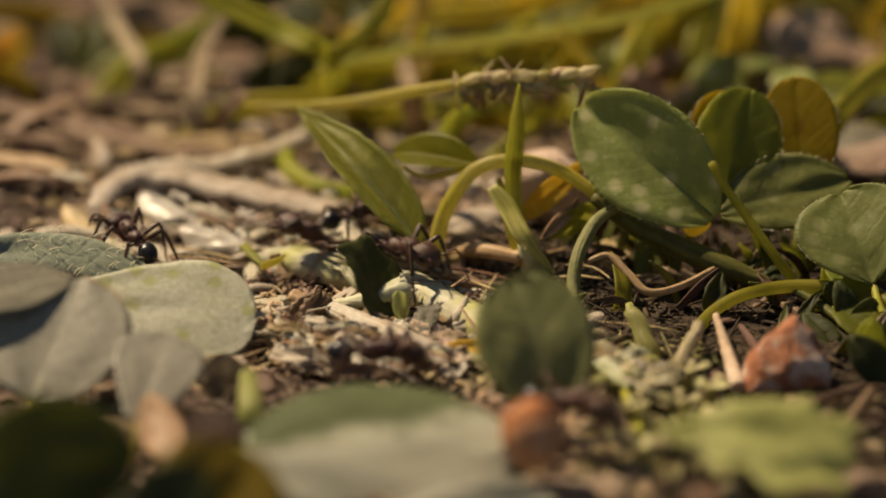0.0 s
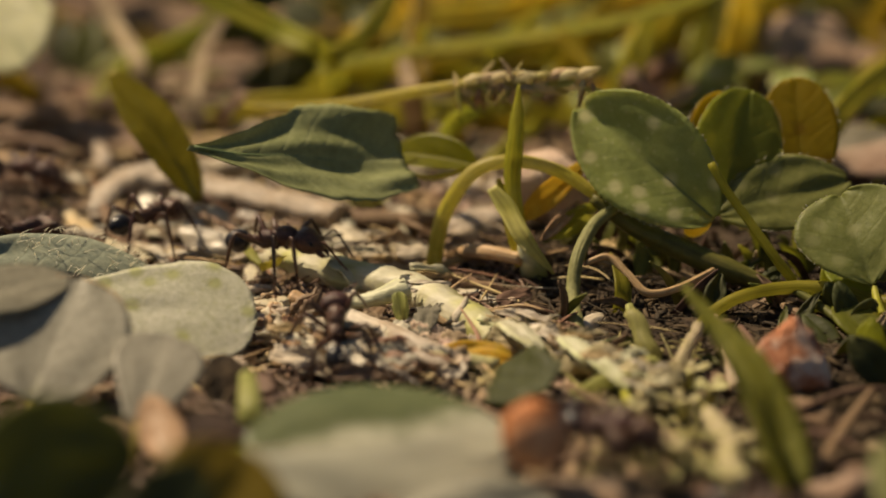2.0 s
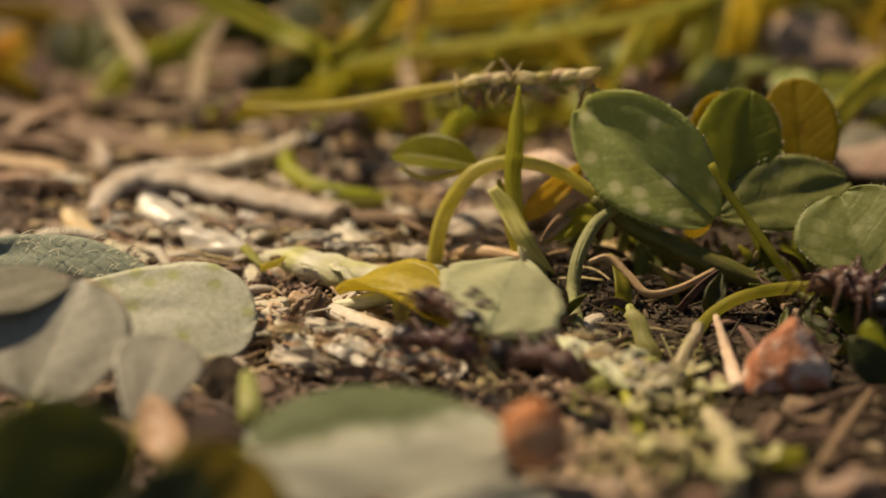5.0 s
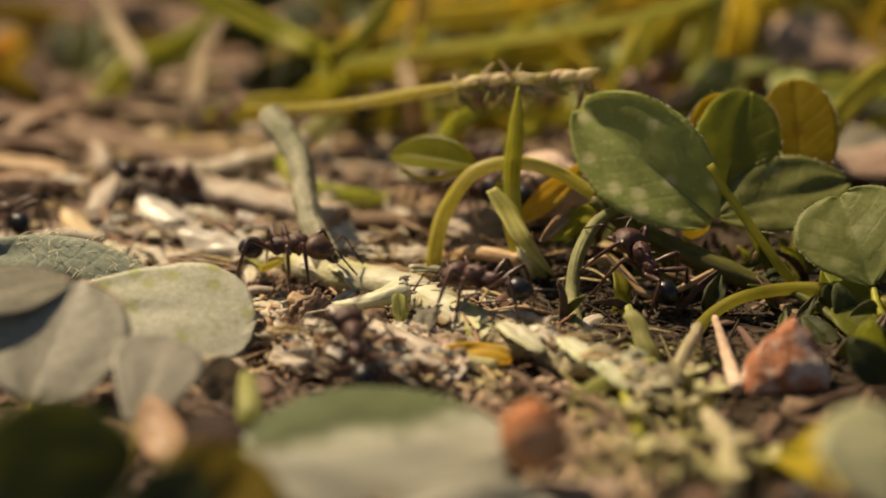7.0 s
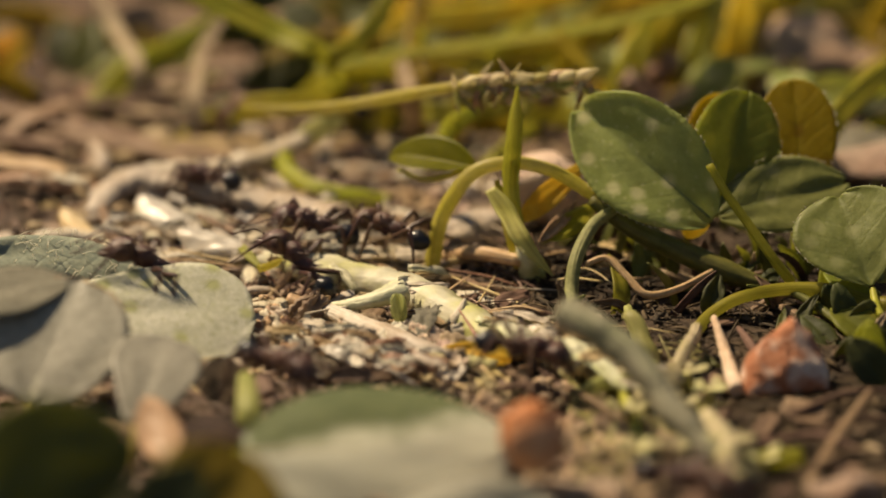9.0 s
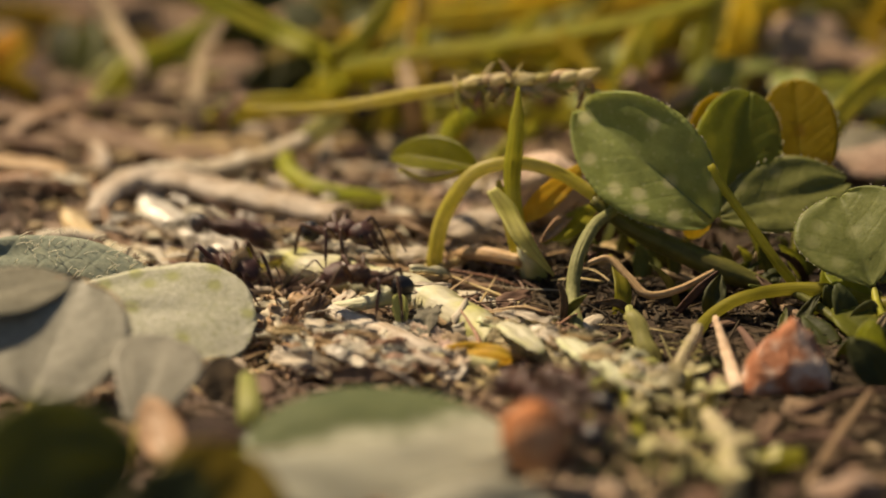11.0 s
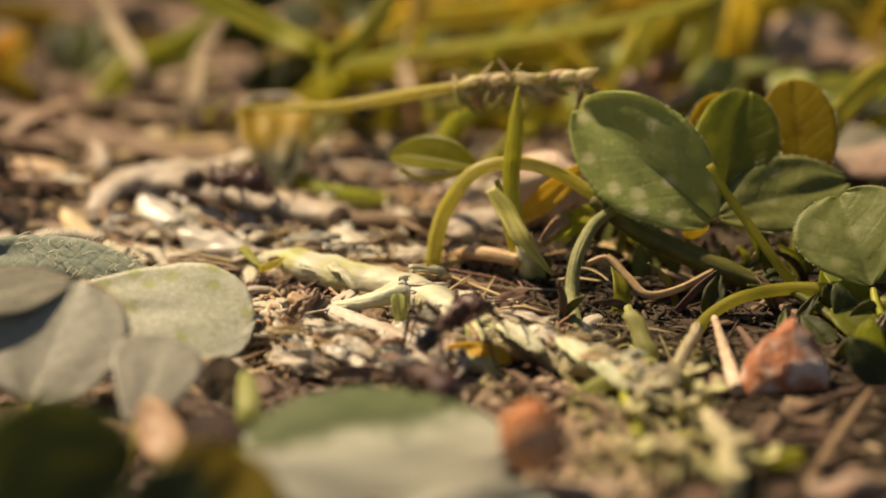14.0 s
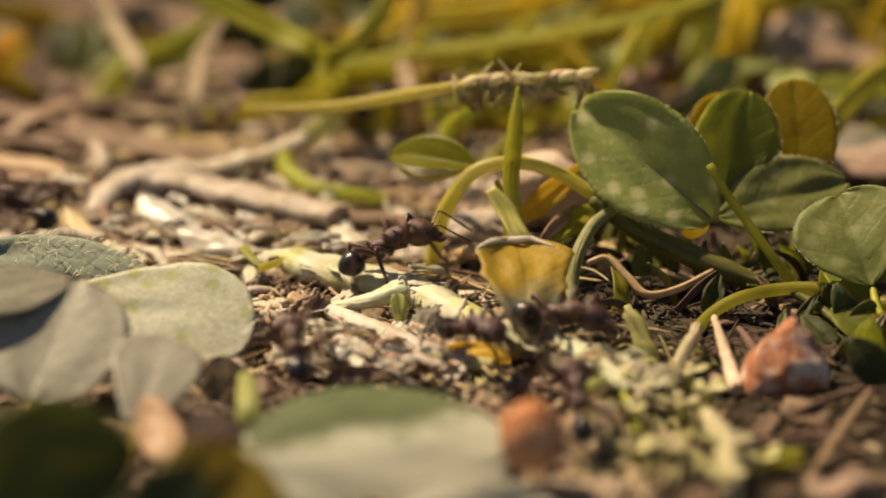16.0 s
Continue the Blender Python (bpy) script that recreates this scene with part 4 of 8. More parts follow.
solo("straw", tube([(-1.19, 65.25, 0.30), (0.43, 64.74, 0.50), (2.58, 64.37, 0.30)], [0.4, 0.45, 0.4], 12, 9), M_MOSS, "short yellow-green straw on the soil", "straw")
solo("bark_flake", leaf(4.6, 1.2, "lance", 8, 25, ripple=0.8, bite=0.4, seed=16), M_LITTER, "ragged strip of bark at the leaf's edge", "bark", between((-5.39, 62.48, 0.60), (-1.43, 63.26, 0.80), (0, -0.5, 1)))
solo("bark_flake", leaf(3.6, 1.4, "strip", 12, 40, ripple=1.0, bite=0.45, seed=17), M_PALE, "ragged pale strip of bark", "bark", between((-8.22, 65.37, 0.60), (-4.92, 63.98, 0.80), (0, -0.5, 1)))
for i in range(9):
    x0, y0 = Vector((-7.12, 69.82, 0.00)).xy
    a = Vector((x0 + random.uniform(-2.2, 1.9), y0 + random.uniform(-2.2, 2.6), 0.3))
    b = a + Vector((random.uniform(-1.6, 1.6), random.uniform(-0.6, 0.9), random.uniform(0.3, 1.2)))
    solo("shrivelled_flower", leaf(span(a, b) * 1.3, random.uniform(0.8, 1.6), "strip", 20, random.uniform(20, 90), ripple=1.4, bite=0.5, seed=20 + i), (M_PALE, M_TENDRIL, M_LITTER)[i % 3], "shrivelled brown papery flower scrap", "flower scrap", between(a, b, (random.uniform(-1, 1), -1, 0.8)), "shrivelled scraps")

for i in range(46):
    a = Vector((-9.25, 68.27, 0.00)).lerp(Vector((0.43, 64.91, 0.00)), random.random()) + Vector((0, random.uniform(-1.5, 4.0), random.uniform(0.3, 0.8)))
    n, h = random.uniform(0.9, 2.4), random.uniform(-0.8, 0.8)
    b = a + Vector((math.cos(h) * n, math.sin(h) * n, random.uniform(-0.2, 0.5)))
    solo("flake", leaf(n, random.uniform(0.5, 1.1), "strip", random.uniform(5, 30), random.uniform(10, 60), ripple=1.2, bite=0.5, seed=320 + i, nx=12, ny=8, thick=0.09), (M_PALE, M_RIBBED, M_LITTER, M_STONE_PALE, M_TENDRIL)[i % 5],
         "curled papery flake on the trail", "flake", between(a, b, (random.uniform(-0.5, 0.5), -0.6, 1)), "papery flakes")

# ---- leaves beside the trail ----
hairy = thing("hairy_leaf", (-21.70, 79.05, 0.00), "blue-green leaf with bristly white hairs on its rim", "leaf")
HB, HT = (-23.56, 70.50, 3.32), (-12.98, 73.00, 1.38)
HL = between(HB, HT, (0.05, -0.75, 1))
leaf_part("blade", leaf(span(HB, HT), 6.4, "oval", -4, 14, roll=22, ripple=0.3, seed=31, nx=30), M_BLUE_LEAF, hairy, HL)
bm = bmesh.new()
for i in range(120):
    u, v = random.uniform(0.2, 1.0), 1 - random.random() ** 1.6 * 1.1
    p = HL @ Vector((span(HB, HT) * u, 3.1 * v * outline("oval", u), 0.1 - 1.4 * u * u - 0.55 * v * v))
    q = p + Vector((random.uniform(-0.4, 0.8), random.uniform(-0.3, 0.4), random.uniform(0.05, 0.3)))
    tube([p, p.lerp(q, 0.5) + Vector((0.05, 0, 0.08)), q], [0.024, 0.019, 0.006], 4, 5, bm)
tagged(part("hair", bm, M_HAIR, hairy, "short white bristles"), kind="stuff")


def trail_leaf(label, base, tip, width, face, m, kind="oval", fold=6, curl=10, roll=0, seed=1, ripple=0.4, stalk=True, rim=None):
    lf = thing("leaf", base, label, "leaf", "leaves beside the trail")
    bl = leaf_part("blade", leaf(span(base, tip), width, kind, fold, curl, roll, ripple=ripple, bite=0.04, seed=seed, nx=30, ny=18), m, lf, between(base, tip, face))
    part("midrib", midrib(span(base, tip), dict(curl=curl, ripple=ripple, seed=seed)), M_RIB if m in (M_DARK_LEAF, M_OLIVE_LEAF) else M_RIB_PALE, bl, at=Matrix())
    if rim:
        n = span(base, tip)
        for sd in (1, -1):
            edge = [(n * u, sd * outline(kind, u) * width / 2, 0.05 - n * radians(curl) * u * u / 2) for u in (0.1, 0.25, 0.4, 0.55, 0.7, 0.85, 0.95, 1.0)]
            part("rim", tube(edge, [0.04, 0.08, 0.08, 0.05], 20, 6), rim, bl, "reddish-brown dried rim", at=Matrix())
    if stalk:
        b = Vector(base)
        back = (b - Vector(tip)).normalized()
        part("stalk", tube([b, b + back * 1.5 + Vector((0, 0, -0.5)), b + back * 2.5 + Vector((0, 0, -b.z * 0.9))], [0.25, 0.22, 0.2], 10), M_STEM, lf)


trail_leaf("pale green blunt leaf with greenish flecks beside the trail", (-18.11, 67.20, 2.58), (-9.01, 67.80, 1.77), 6.3, (-0.12, -0.6, 1), M_PALE_LEAF, "blunt", 1, 6, seed=33, ripple=0.12)
trail_leaf("large faded grey-green leaf with a reddish rim", (-18.51, 57.50, 1.41), (-16.73, 62.60, 5.71), 6.6, (-0.05, -0.9, 0.7), M_GREY_LEAF, "round", 2, 10, seed=34, ripple=0.16, rim=M_TENDRIL)
trail_leaf("faded taupe leaf overlapping the larger one", (-22.54, 60.40, 4.97), (-17.29, 62.80, 5.59), 2.9, (0.0, -0.6, 1), M_TAUPE_LEAF, "oval", 2, 8, seed=35, ripple=0.12)
trail_leaf("small greyish leaf with a brown tip", (-13.27, 54.60, 1.54), (-12.51, 60.00, 4.08), 4.0, (0.1, -1, 0.6), M_GREY_LEAF, "blunt", 2, 12, seed=36, ripple=0.15)
trail_leaf("broad leaf, shaded half painted darker green, the rest faded to cream", (-8.44, 50.84, 1.90), (2.92, 52.18, 2.10), 8.2, (0.0, -0.62, 1), M_FRONT_LEAF, "oval", -3, 8, roll=24, seed=37, ripple=0.12)
trail_leaf("small faded leaf under the broad one", (-2.75, 42.93, 1.98), (4.63, 46.97, 1.96), 3.4, (0.0, -0.5, 1), M_GREY_LEAF, "oval", 5, 10, seed=38)
trail_leaf("dark green leaf close to the ground", (-18.04, 37.10, 5.66), (-11.78, 42.99, 6.16), 5.4, (0.0, -1, 0.4), M_DEEP_LEAF, "oval", 8, 10, seed=39)
trail_leaf("olive-yellow leaf close to the ground", (-9.56, 38.20, 3.07), (-7.49, 42.40, 5.78), 5.6, (0.1, -1, 0.4), M_OLIVE_LEAF, "oval", 8, 10, seed=40)
# the near-black green of this leaf stands in for a shaded gap
trail_leaf("dark leaf standing in for a gap near the ground", (-12.06, 36.89, 5.07), (-8.28, 41.27, 5.26), 2.6, (-0.1, -1, 0.4), M_DARK_LEAF, "oval", 8, 10, seed=41)
solo("pale_shoot", tube([(-8.24, 55.80, 0.00), (-8.47, 55.12, 1.64), (-8.80, 57.80, 2.43)], [0.6, 0.65, 0.4], 14, 9), M_GRASS_PALE, "short pale green stub", "shoot")
solo("bud_scale", leaf(span((-11.60, 51.28, 1.32), (-12.71, 54.73, 2.29)), 2.1, "oval", 4, -20, roll=30, ripple=0.3, seed=44), M_TENDRIL, "orange-tan bud scale between the leaves", "bud", between((-11.60, 51.28, 1.32), (-12.71, 54.73, 2.29), (0.1, -1, 0.25)))

# added sheet in soil colour, standing in for the shaded hole between the leaves
solo("dark_scrap", leaf(2.6, 2.4, "oval", 6, 10, ripple=0.5, bite=0.2, seed=47), M_SOIL, "soil-dark sheet for the shaded hole between the faded leaves", "leaf scrap", between((-10.18, 60.22, 0.00), (-10.15, 61.54, 1.43), (0.1, -1, 0.1)))

# ---- stones ----
bm = bmesh.new()
for p in ((-2.3, -1.5, -0.8), (2.2, -1.4, -0.8), (2.0, 1.6, -0.8), (-2.0, 1.5, -0.8), (0.5, 0.7, 3.0), (0.9, 0.9, 2.8), (-2.0, -0.2, 1.3), (-1.9, -0.9, 0.7), (2.2, 0.3, 1.2), (2.4, -1.0, 0.2), (0.1, -1.5, 0.7)):
    bm.verts.new(p)
bmesh.ops.convex_hull(bm, input=bm.verts)
bmesh.ops.bevel(bm, geom=bm.edges[:], offset=0.16, segments=2, affect="EDGES")
bmesh.ops.triangulate(bm, faces=bm.faces)
bmesh.ops.subdivide_edges(bm, edges=[e for e in bm.edges if e.calc_length() > 0.5], cuts=4, use_grid_fill=True)
for v in bm.verts:
    v.co += v.co.normalized() * (0.16 * noise.noise(v.co * 1.3) + 0.05 * noise.noise(v.co * 4.0))
for f in bm.faces:
    f.smooth = True
solo("stone", bm, M_STONE, "angular orange stone with pale patches on the soil", "stone", Matrix.Translation((15.98, 63.30, 0.50)) @ pose(0, 0, 0, 0, 0, 8) @ Matrix.Scale(0.88, 4), "stones")
solo("clay_pellet", rock((1.35, 1.3, 1.6), 8, 0.06, 4, 0.9), M_PELLET, "rounded orange clay pellet with a pale top", "pellet", (3.70, 49.40, 3.24), "stones")
solo("stone", rock((3.0, 2.0, 2.4), 12, 0.14, 4), M_STONE_PALE, "pale pink stone behind the stalks", "stone", (6.30, 86.07, 2.00), "stones")
solo("stone", rock((5.4, 3.4, 3.6), 14, 0.15, 4), M_CLOD, "large pinkish stone behind the clovers", "stone", (23.54, 112.90, 2.22), "stones")
solo("stone", rock((4, 2.4, 1.6), 15, 0.15, 3), M_CLOD, "pale stone behind the clovers", "stone", (25.78, 94.63, 1.00), "stones")
solo("stone", rock((1.5, 1.0, 0.7), 17, 0.2, 3), M_CLOD, "low pinkish stone in the shade", "stone", (17.04, 50.12, 0.40), "stones")
solo("stone", rock((1.9, 1.3, 0.8), 18, 0.2, 3), M_CLOD, "low pinkish stone by the pellet", "stone", (6.07, 49.77, 0.30), "stones")
solo("stone", rock((3.0, 2.2, 1.2), 19, 0.2, 3), M_SOIL, "dark brown clod under the faded leaves", "stone", (-10.52, 54.88, 0.40), "stones")

# ---- moss flowers ----
for i, (p, n) in enumerate((((11.35, 62.19, 0.80), 5), ((12.20, 60.11, 0.80), 5), ((8.46, 53.35, 0.80), 6), ((9.81, 53.35, 0.80), 6), ((12.41, 53.73, 0.90), 6), ((11.94, 50.38, 0.80), 5), ((8.30, 58.01, 0.70), 4), ((13.83, 53.12, 0.50), 4), ((10.80, 58.91, 0.60), 4))):
    fl = thing("tiny_flower", p, "tiny cream and yellow flower in the moss", "flower", "tiny flowers")
    c = Vector(p)
    for k in range(n):
        a = 2 * math.pi * k / n + i
        d = Vector((math.cos(a), 0.7 * math.sin(a), 0.55)) * random.uniform(0.7, 1.1)
        leaf_part("petal", leaf(d.length * 1.05, 0.5, "obovate", 10, 15, ripple=0.4, seed=i * 7 + k, nx=8, ny=6), M_MOSS, fl, between(c, c + d, (0, -0.4, 1)))
    part("stem", tube([c + Vector((0, 0, 0.15)), c + Vector((0.1, 0.1, -0.8))], [0.3, 0.2], 5, 7), M_MOSS, fl)
solo("green_straw", tube([(13.61, 53.35, 0.40), (15.58, 53.43, 0.50)], [0.4, 0.42], 8, 9), M_GRASS, "short green stem piece", "plant stem")
solo("mossy_twig", tube([(12.24, 49.77, 0.30), (12.50, 53.35, 0.80), (12.08, 57.59, 0.60)], [0.5, 0.6, 0.4], 14, 9, wander=0.3), M_MOSSY, "pale mossy twig among the flowers", "plant stem")

# ---- grass behind ----
def back_blade(label, pts, width, m, up=(0, -1, 0.5)):
    solo("grass", blade(pts, width, up, 26), m, label, "grass", group="grass behind the trail")


back_blade("broad green grass blade leaning over", [(-6.87, 113.73, 0.00), (-7.01, 100.21, 6.08), (-10.39, 101.48, 7.58), (-14.63, 103.51, 9.20), (-20.42, 106.44, 11.44)], [0.8, 1.2, 1.5, 1.6, 0.6], M_GRASS)
back_blade("narrow olive grass blade rising beside it", [(-7.40, 113.04, 0.00), (-6.87, 100.13, 5.82), (-4.92, 101.28, 7.00), (-3.40, 102.69, 8.94), (-2.50, 104.99, 11.40)], [0.9, 1.1, 1.2, 1.1, 0.3], M_GRASS)
back_blade("long pale green grass blade lying across", [(-7.83, 103.99, 4.33), (-2.94, 104.30, 5.22), (4.04, 103.94, 6.25), (10.95, 103.66, 7.53), (17.19, 104.20, 9.11)], [0.6, 0.8, 0.9, 0.8, 0.5], M_GRASS, (0, -0.7, 1))
back_blade("yellow grass blade behind the trail", [(-1.37, 103.24, 0.00), (-1.46, 102.40, 3.86), (-1.62, 106.03, 6.16), (-0.86, 109.95, 9.59)], [1.3, 1.4, 1.4, 0.6], M_GRASS_YELLOW)
back_blade("tan dry grass blade behind the trail", [(-1.71, 102.63, 0.00), (-1.89, 97.99, 4.02), (-2.45, 100.15, 5.89)], [1.2, 1.3, 0.8], M_STRAW)
back_blade("yellow-green grass blade behind the trail", [(-0.81, 97.30, 0.00), (0.51, 90.95, 4.49), (1.97, 92.02, 5.19)], [0.9, 1.1, 0.6], M_GRASS)
back_blade("yellow grass blade behind the trail", [(11.62, 105.75, 0.00), (11.47, 103.71, 3.51), (12.30, 107.30, 5.84), (14.31, 110.48, 7.26)], [1.5, 1.6, 1.5, 0.8], M_GRASS_YELLOW)
back_blade("green grass blade behind the trail", [(16.22, 110.99, 0.00), (16.72, 112.39, 3.42), (17.79, 115.08, 5.79), (19.09, 118.42, 8.47)], [1.8, 2.0, 1.8, 0.8], M_GRASS_PALE)
back_blade("yellow-green grass blade behind the trail", [(6.90, 102.07, 7.15), (8.07, 101.00, 6.19), (8.88, 99.93, 5.24)], [1.0, 1.0, 0.5], M_GRASS_YELLOW)
back_blade("broad yellow grass blade lying across", [(-6.85, 114.29, 3.51), (-2.38, 114.74, 4.81), (3.60, 116.06, 5.10), (9.72, 118.71, 5.90)], [1.0, 1.8, 1.7, 0.8], M_YELLOW, (0, -1, 0.8))
back_blade("yellow grass blade arching over", [(8.33, 119.49, 0.00), (8.96, 110.98, 4.91), (11.96, 112.58, 5.83), (16.23, 115.32, 6.50)], [1.2, 1.9, 1.8, 1.0], M_GRASS_YELLOW)
back_blade("ochre withered blade behind the clovers", [(20.89, 118.01, 0.00), (19.88, 110.74, 4.22), (21.65, 113.81, 5.72), (24.96, 116.69, 6.94)], [2.6, 3.4, 3.0, 1.0], M_GRASS_YELLOW)
back_blade("olive grass blade beside the clover", [(22.21, 97.30, 0.00), (22.36, 91.76, 4.42), (24.98, 95.46, 5.75), (28.32, 99.68, 6.71)], [1.0, 1.4, 1.4, 0.6], M_GRASS)
back_blade("olive grass blade behind the trail", [(-22.68, 108.98, 0.00), (-20.40, 111.91, 2.03), (-16.90, 114.29, 3.51), (-13.73, 117.37, 5.44)], [1.6, 1.9, 1.6, 0.8], M_GRASS)
back_blade("tan dry grass blade behind the trail", [(-15.13, 102.02, -0.00), (-15.35, 103.48, 2.84), (-15.02, 108.32, 4.84), (-13.40, 113.47, 6.56)], [0.9, 1.0, 0.9, 0.4], M_LITTER)
back_blade("tan dry grass blade behind the trail", [(-20.21, 109.64, 0.00), (-19.62, 110.27, 2.85), (-21.73, 114.71, 4.74), (-24.08, 119.27, 7.51)], [0.9, 1.0, 0.9, 0.4], M_LITTER)
back_blade("tan dry grass blade behind the trail", [(-28.03, 102.02, -0.00), (-25.31, 103.37, 1.6), (-22.90, 106.14, 1.8)], [1.2, 1.4, 0.8], M_STRAW, (0, -0.1, 1))
back_blade("orange withered grass blade", [(-31.03, 110.99, 0.00), (-28.46, 108.08, 4.17), (-27.45, 110.98, 4.91)], [1.6, 1.6, 0.6], M_YELLOW)
back_blade("tan hooked dry blade", [(-13.71, 103.86, 0.00), (-13.34, 99.04, 2.67), (-12.33, 100.84, 3.58), (-12.96, 102.46, 4.03), (-14.48, 103.71, 3.51)], [0.9, 0.8, 0.7, 0.6, 0.4], M_STRAW)
back_blade("yellow-green grass blade lying low", [(-5.19, 107.67, 0.00), (-1.17, 100.50, 2.60), (3.95, 99.21, 3.15)], [1.6, 1.6, 0.8], M_GRASS)
back_blade("tan dry stem standing behind the grass head", [(-1.45, 101.00, 0.23), (-1.94, 101.50, 2.68), (-2.48, 102.00, 5.47)], [0.7, 0.8, 0.5], M_TAN, (0.2, -1, 0.2))
back_blade("thin olive blade standing behind the grass head", [(-1.26, 103.00, -0.29), (-1.40, 104.00, 3.43), (-1.26, 105.00, 6.77)], [0.6, 0.7, 0.5], M_BLADE, (0.2, -1, 0.2))
back_blade("yellow blade leaning behind the grass head", [(0.07, 93.00, 2.84), (0.79, 93.50, 3.71), (1.90, 94.00, 4.46)], [0.7, 1.0, 0.5], M_BLADE)
back_blade("yellow-green blade arching over behind the clovers", [(11.89, 108.00, -1.41), (11.73, 110.00, 1.79), (12.55, 111.00, 3.93), (14.31, 112.00, 5.18), (17.12, 113.00, 6.29)], [1.0, 1.4, 1.3, 1.0, 0.5], M_GRASS_YELLOW)
back_blade("green blade standing behind the clovers", [(14.98, 106.00, 0.67), (15.85, 108.00, 3.82), (16.68, 110.00, 6.27), (17.28, 111.00, 8.62)], [0.8, 1.2, 1.2, 0.8], M_GRASS)
back_blade("orange-tan blade leaning behind the grass head", [(7.17, 108.00, 6.39), (8.21, 107.00, 5.11), (9.44, 105.00, 3.59)], [0.5, 0.7, 0.5], M_YELLOW)
back_blade("narrow yellow blade lying along the pale one", [(-3.36, 107.00, 2.98), (2.36, 108.00, 4.26), (7.78, 109.00, 4.60), (13.59, 110.00, 5.60), (17.28, 111.00, 6.47)], [0.6, 0.8, 0.9, 0.8, 0.5], M_GRASS_YELLOW)
for a, b, w, m in (((7.04, 104.00, 3.79), (10.69, 108.00, 8.58), 1.5, M_GRASS_YELLOW), ((10.33, 103.00, 2.25), (12.95, 107.00, 7.37), 1.9, M_BLADE), ((12.25, 106.00, 4.35), (17.11, 110.00, 8.48), 1.7, M_GRASS_YELLOW), ((2.65, 104.00, 4.87), (6.23, 107.00, 7.37), 1.3, M_BLADE),
                   ((8.10, 108.00, 4.19), (10.12, 112.00, 4.28), 2.2, M_GRASS_PALE), ((14.62, 104.00, 1.97), (16.85, 106.00, 4.35), 1.5, M_CLOVER), ((18.75, 110.00, 2.92), (21.68, 114.00, 5.67), 2.6, M_YELLOW), ((0.87, 97.00, 3.95), (2.23, 99.00, 5.49), 1.0, M_GRASS_YELLOW), ((12.53, 100.00, 2.57), (15.42, 102.00, 3.97), 1.0, M_STRAW)):
    a, b = Vector(a), Vector(b)
    back_blade("yellow-green grass blade standing behind the grass head", [a, a.lerp(b, 0.5) + Vector((0.3, -0.5, 0.3)), b], [w * 0.7, w, w * 0.4], m, (0.1, -1, 0.5))
for p, r in (((13.67, 108.00, 3.52), 1.5), ((11.77, 104.00, 3.43), 1.1), ((6.31, 103.00, 3.16), 1.2), ((3.37, 104.00, 2.70), 1.3)):
    solo("stone", rock((r, r * 0.8, r * 0.8), int(r * 30), 0.2, 3), M_CLOD, "small pinkish clod among the grass", "stone", p, "stones")
for a, b, w, m in (((0.54, 99.20, 1.20), (3.12, 109.00, 1.69), 1.2, M_GRASS_YELLOW), ((2.18, 93.43, 1.20), (6.16, 103.00, 1.35), 1.0, M_BLADE), ((5.02, 100.41, 1.20), (8.23, 110.00, 1.79), 1.3, M_GRASS_YELLOW), ((8.40, 99.21, 1.20), (6.60, 110.00, 1.04), 1.1, M_BLADE),
                   ((9.50, 100.42, 1.20), (13.74, 115.00, 1.20), 1.5, M_YELLOW), ((13.74, 101.63, 1.20), (12.68, 116.00, 1.32), 1.4, M_GRASS_YELLOW), ((1.35, 114.99, 1.20), (5.62, 120.00, 2.65), 1.5, M_YELLOW), ((6.26, 116.00, 1.32), (11.74, 119.00, 1.32), 1.3, M_BLADE),
                   ((-5.23, 109.41, 1.20), (-3.14, 115.00, 2.75), 1.2, M_BLADE), ((14.27, 122.00, 1.74), (17.68, 126.00, 4.40), 2.0, M_YELLOW), ((-0.92, 120.00, 2.25), (2.59, 124.00, 4.86), 1.8, M_GRASS_YELLOW), ((4.51, 122.00, 3.34), (10.14, 126.00, 4.80), 2.0, M_YELLOW)):
    a, b = Vector(a), Vector(b)
    back_blade("yellow grass blade lit from behind", [a, a.lerp(b, 0.5) + Vector((0.4, 0, 0.4)), b], [w * 0.6, w, w * 0.2], m, (0.2, -1, 0.5))
for a, b, w in (((-5.39, 115.00, 2.98), (-1.88, 121.00, 6.34), 2.6), ((-3.19, 117.00, 2.00), (0.62, 123.00, 5.49), 2.4), ((2.90, 119.00, 3.68), (7.82, 123.00, 5.49), 2.2), ((8.34, 113.00, 4.03), (15.46, 119.00, 5.48), 2.6), ((18.27, 109.00, 3.18), (19.71, 115.00, 7.71), 3.0)):
    a, b = Vector(a), Vector(b)
    back_blade("broad orange-yellow blade lit from behind", [a, a.lerp(b, 0.5) + Vector((0.4, -0.8, 0.5)), b], [w * 0.5, w * 0.8, w * 0.3], M_YELLOW, (0.2, -1, 0.6))
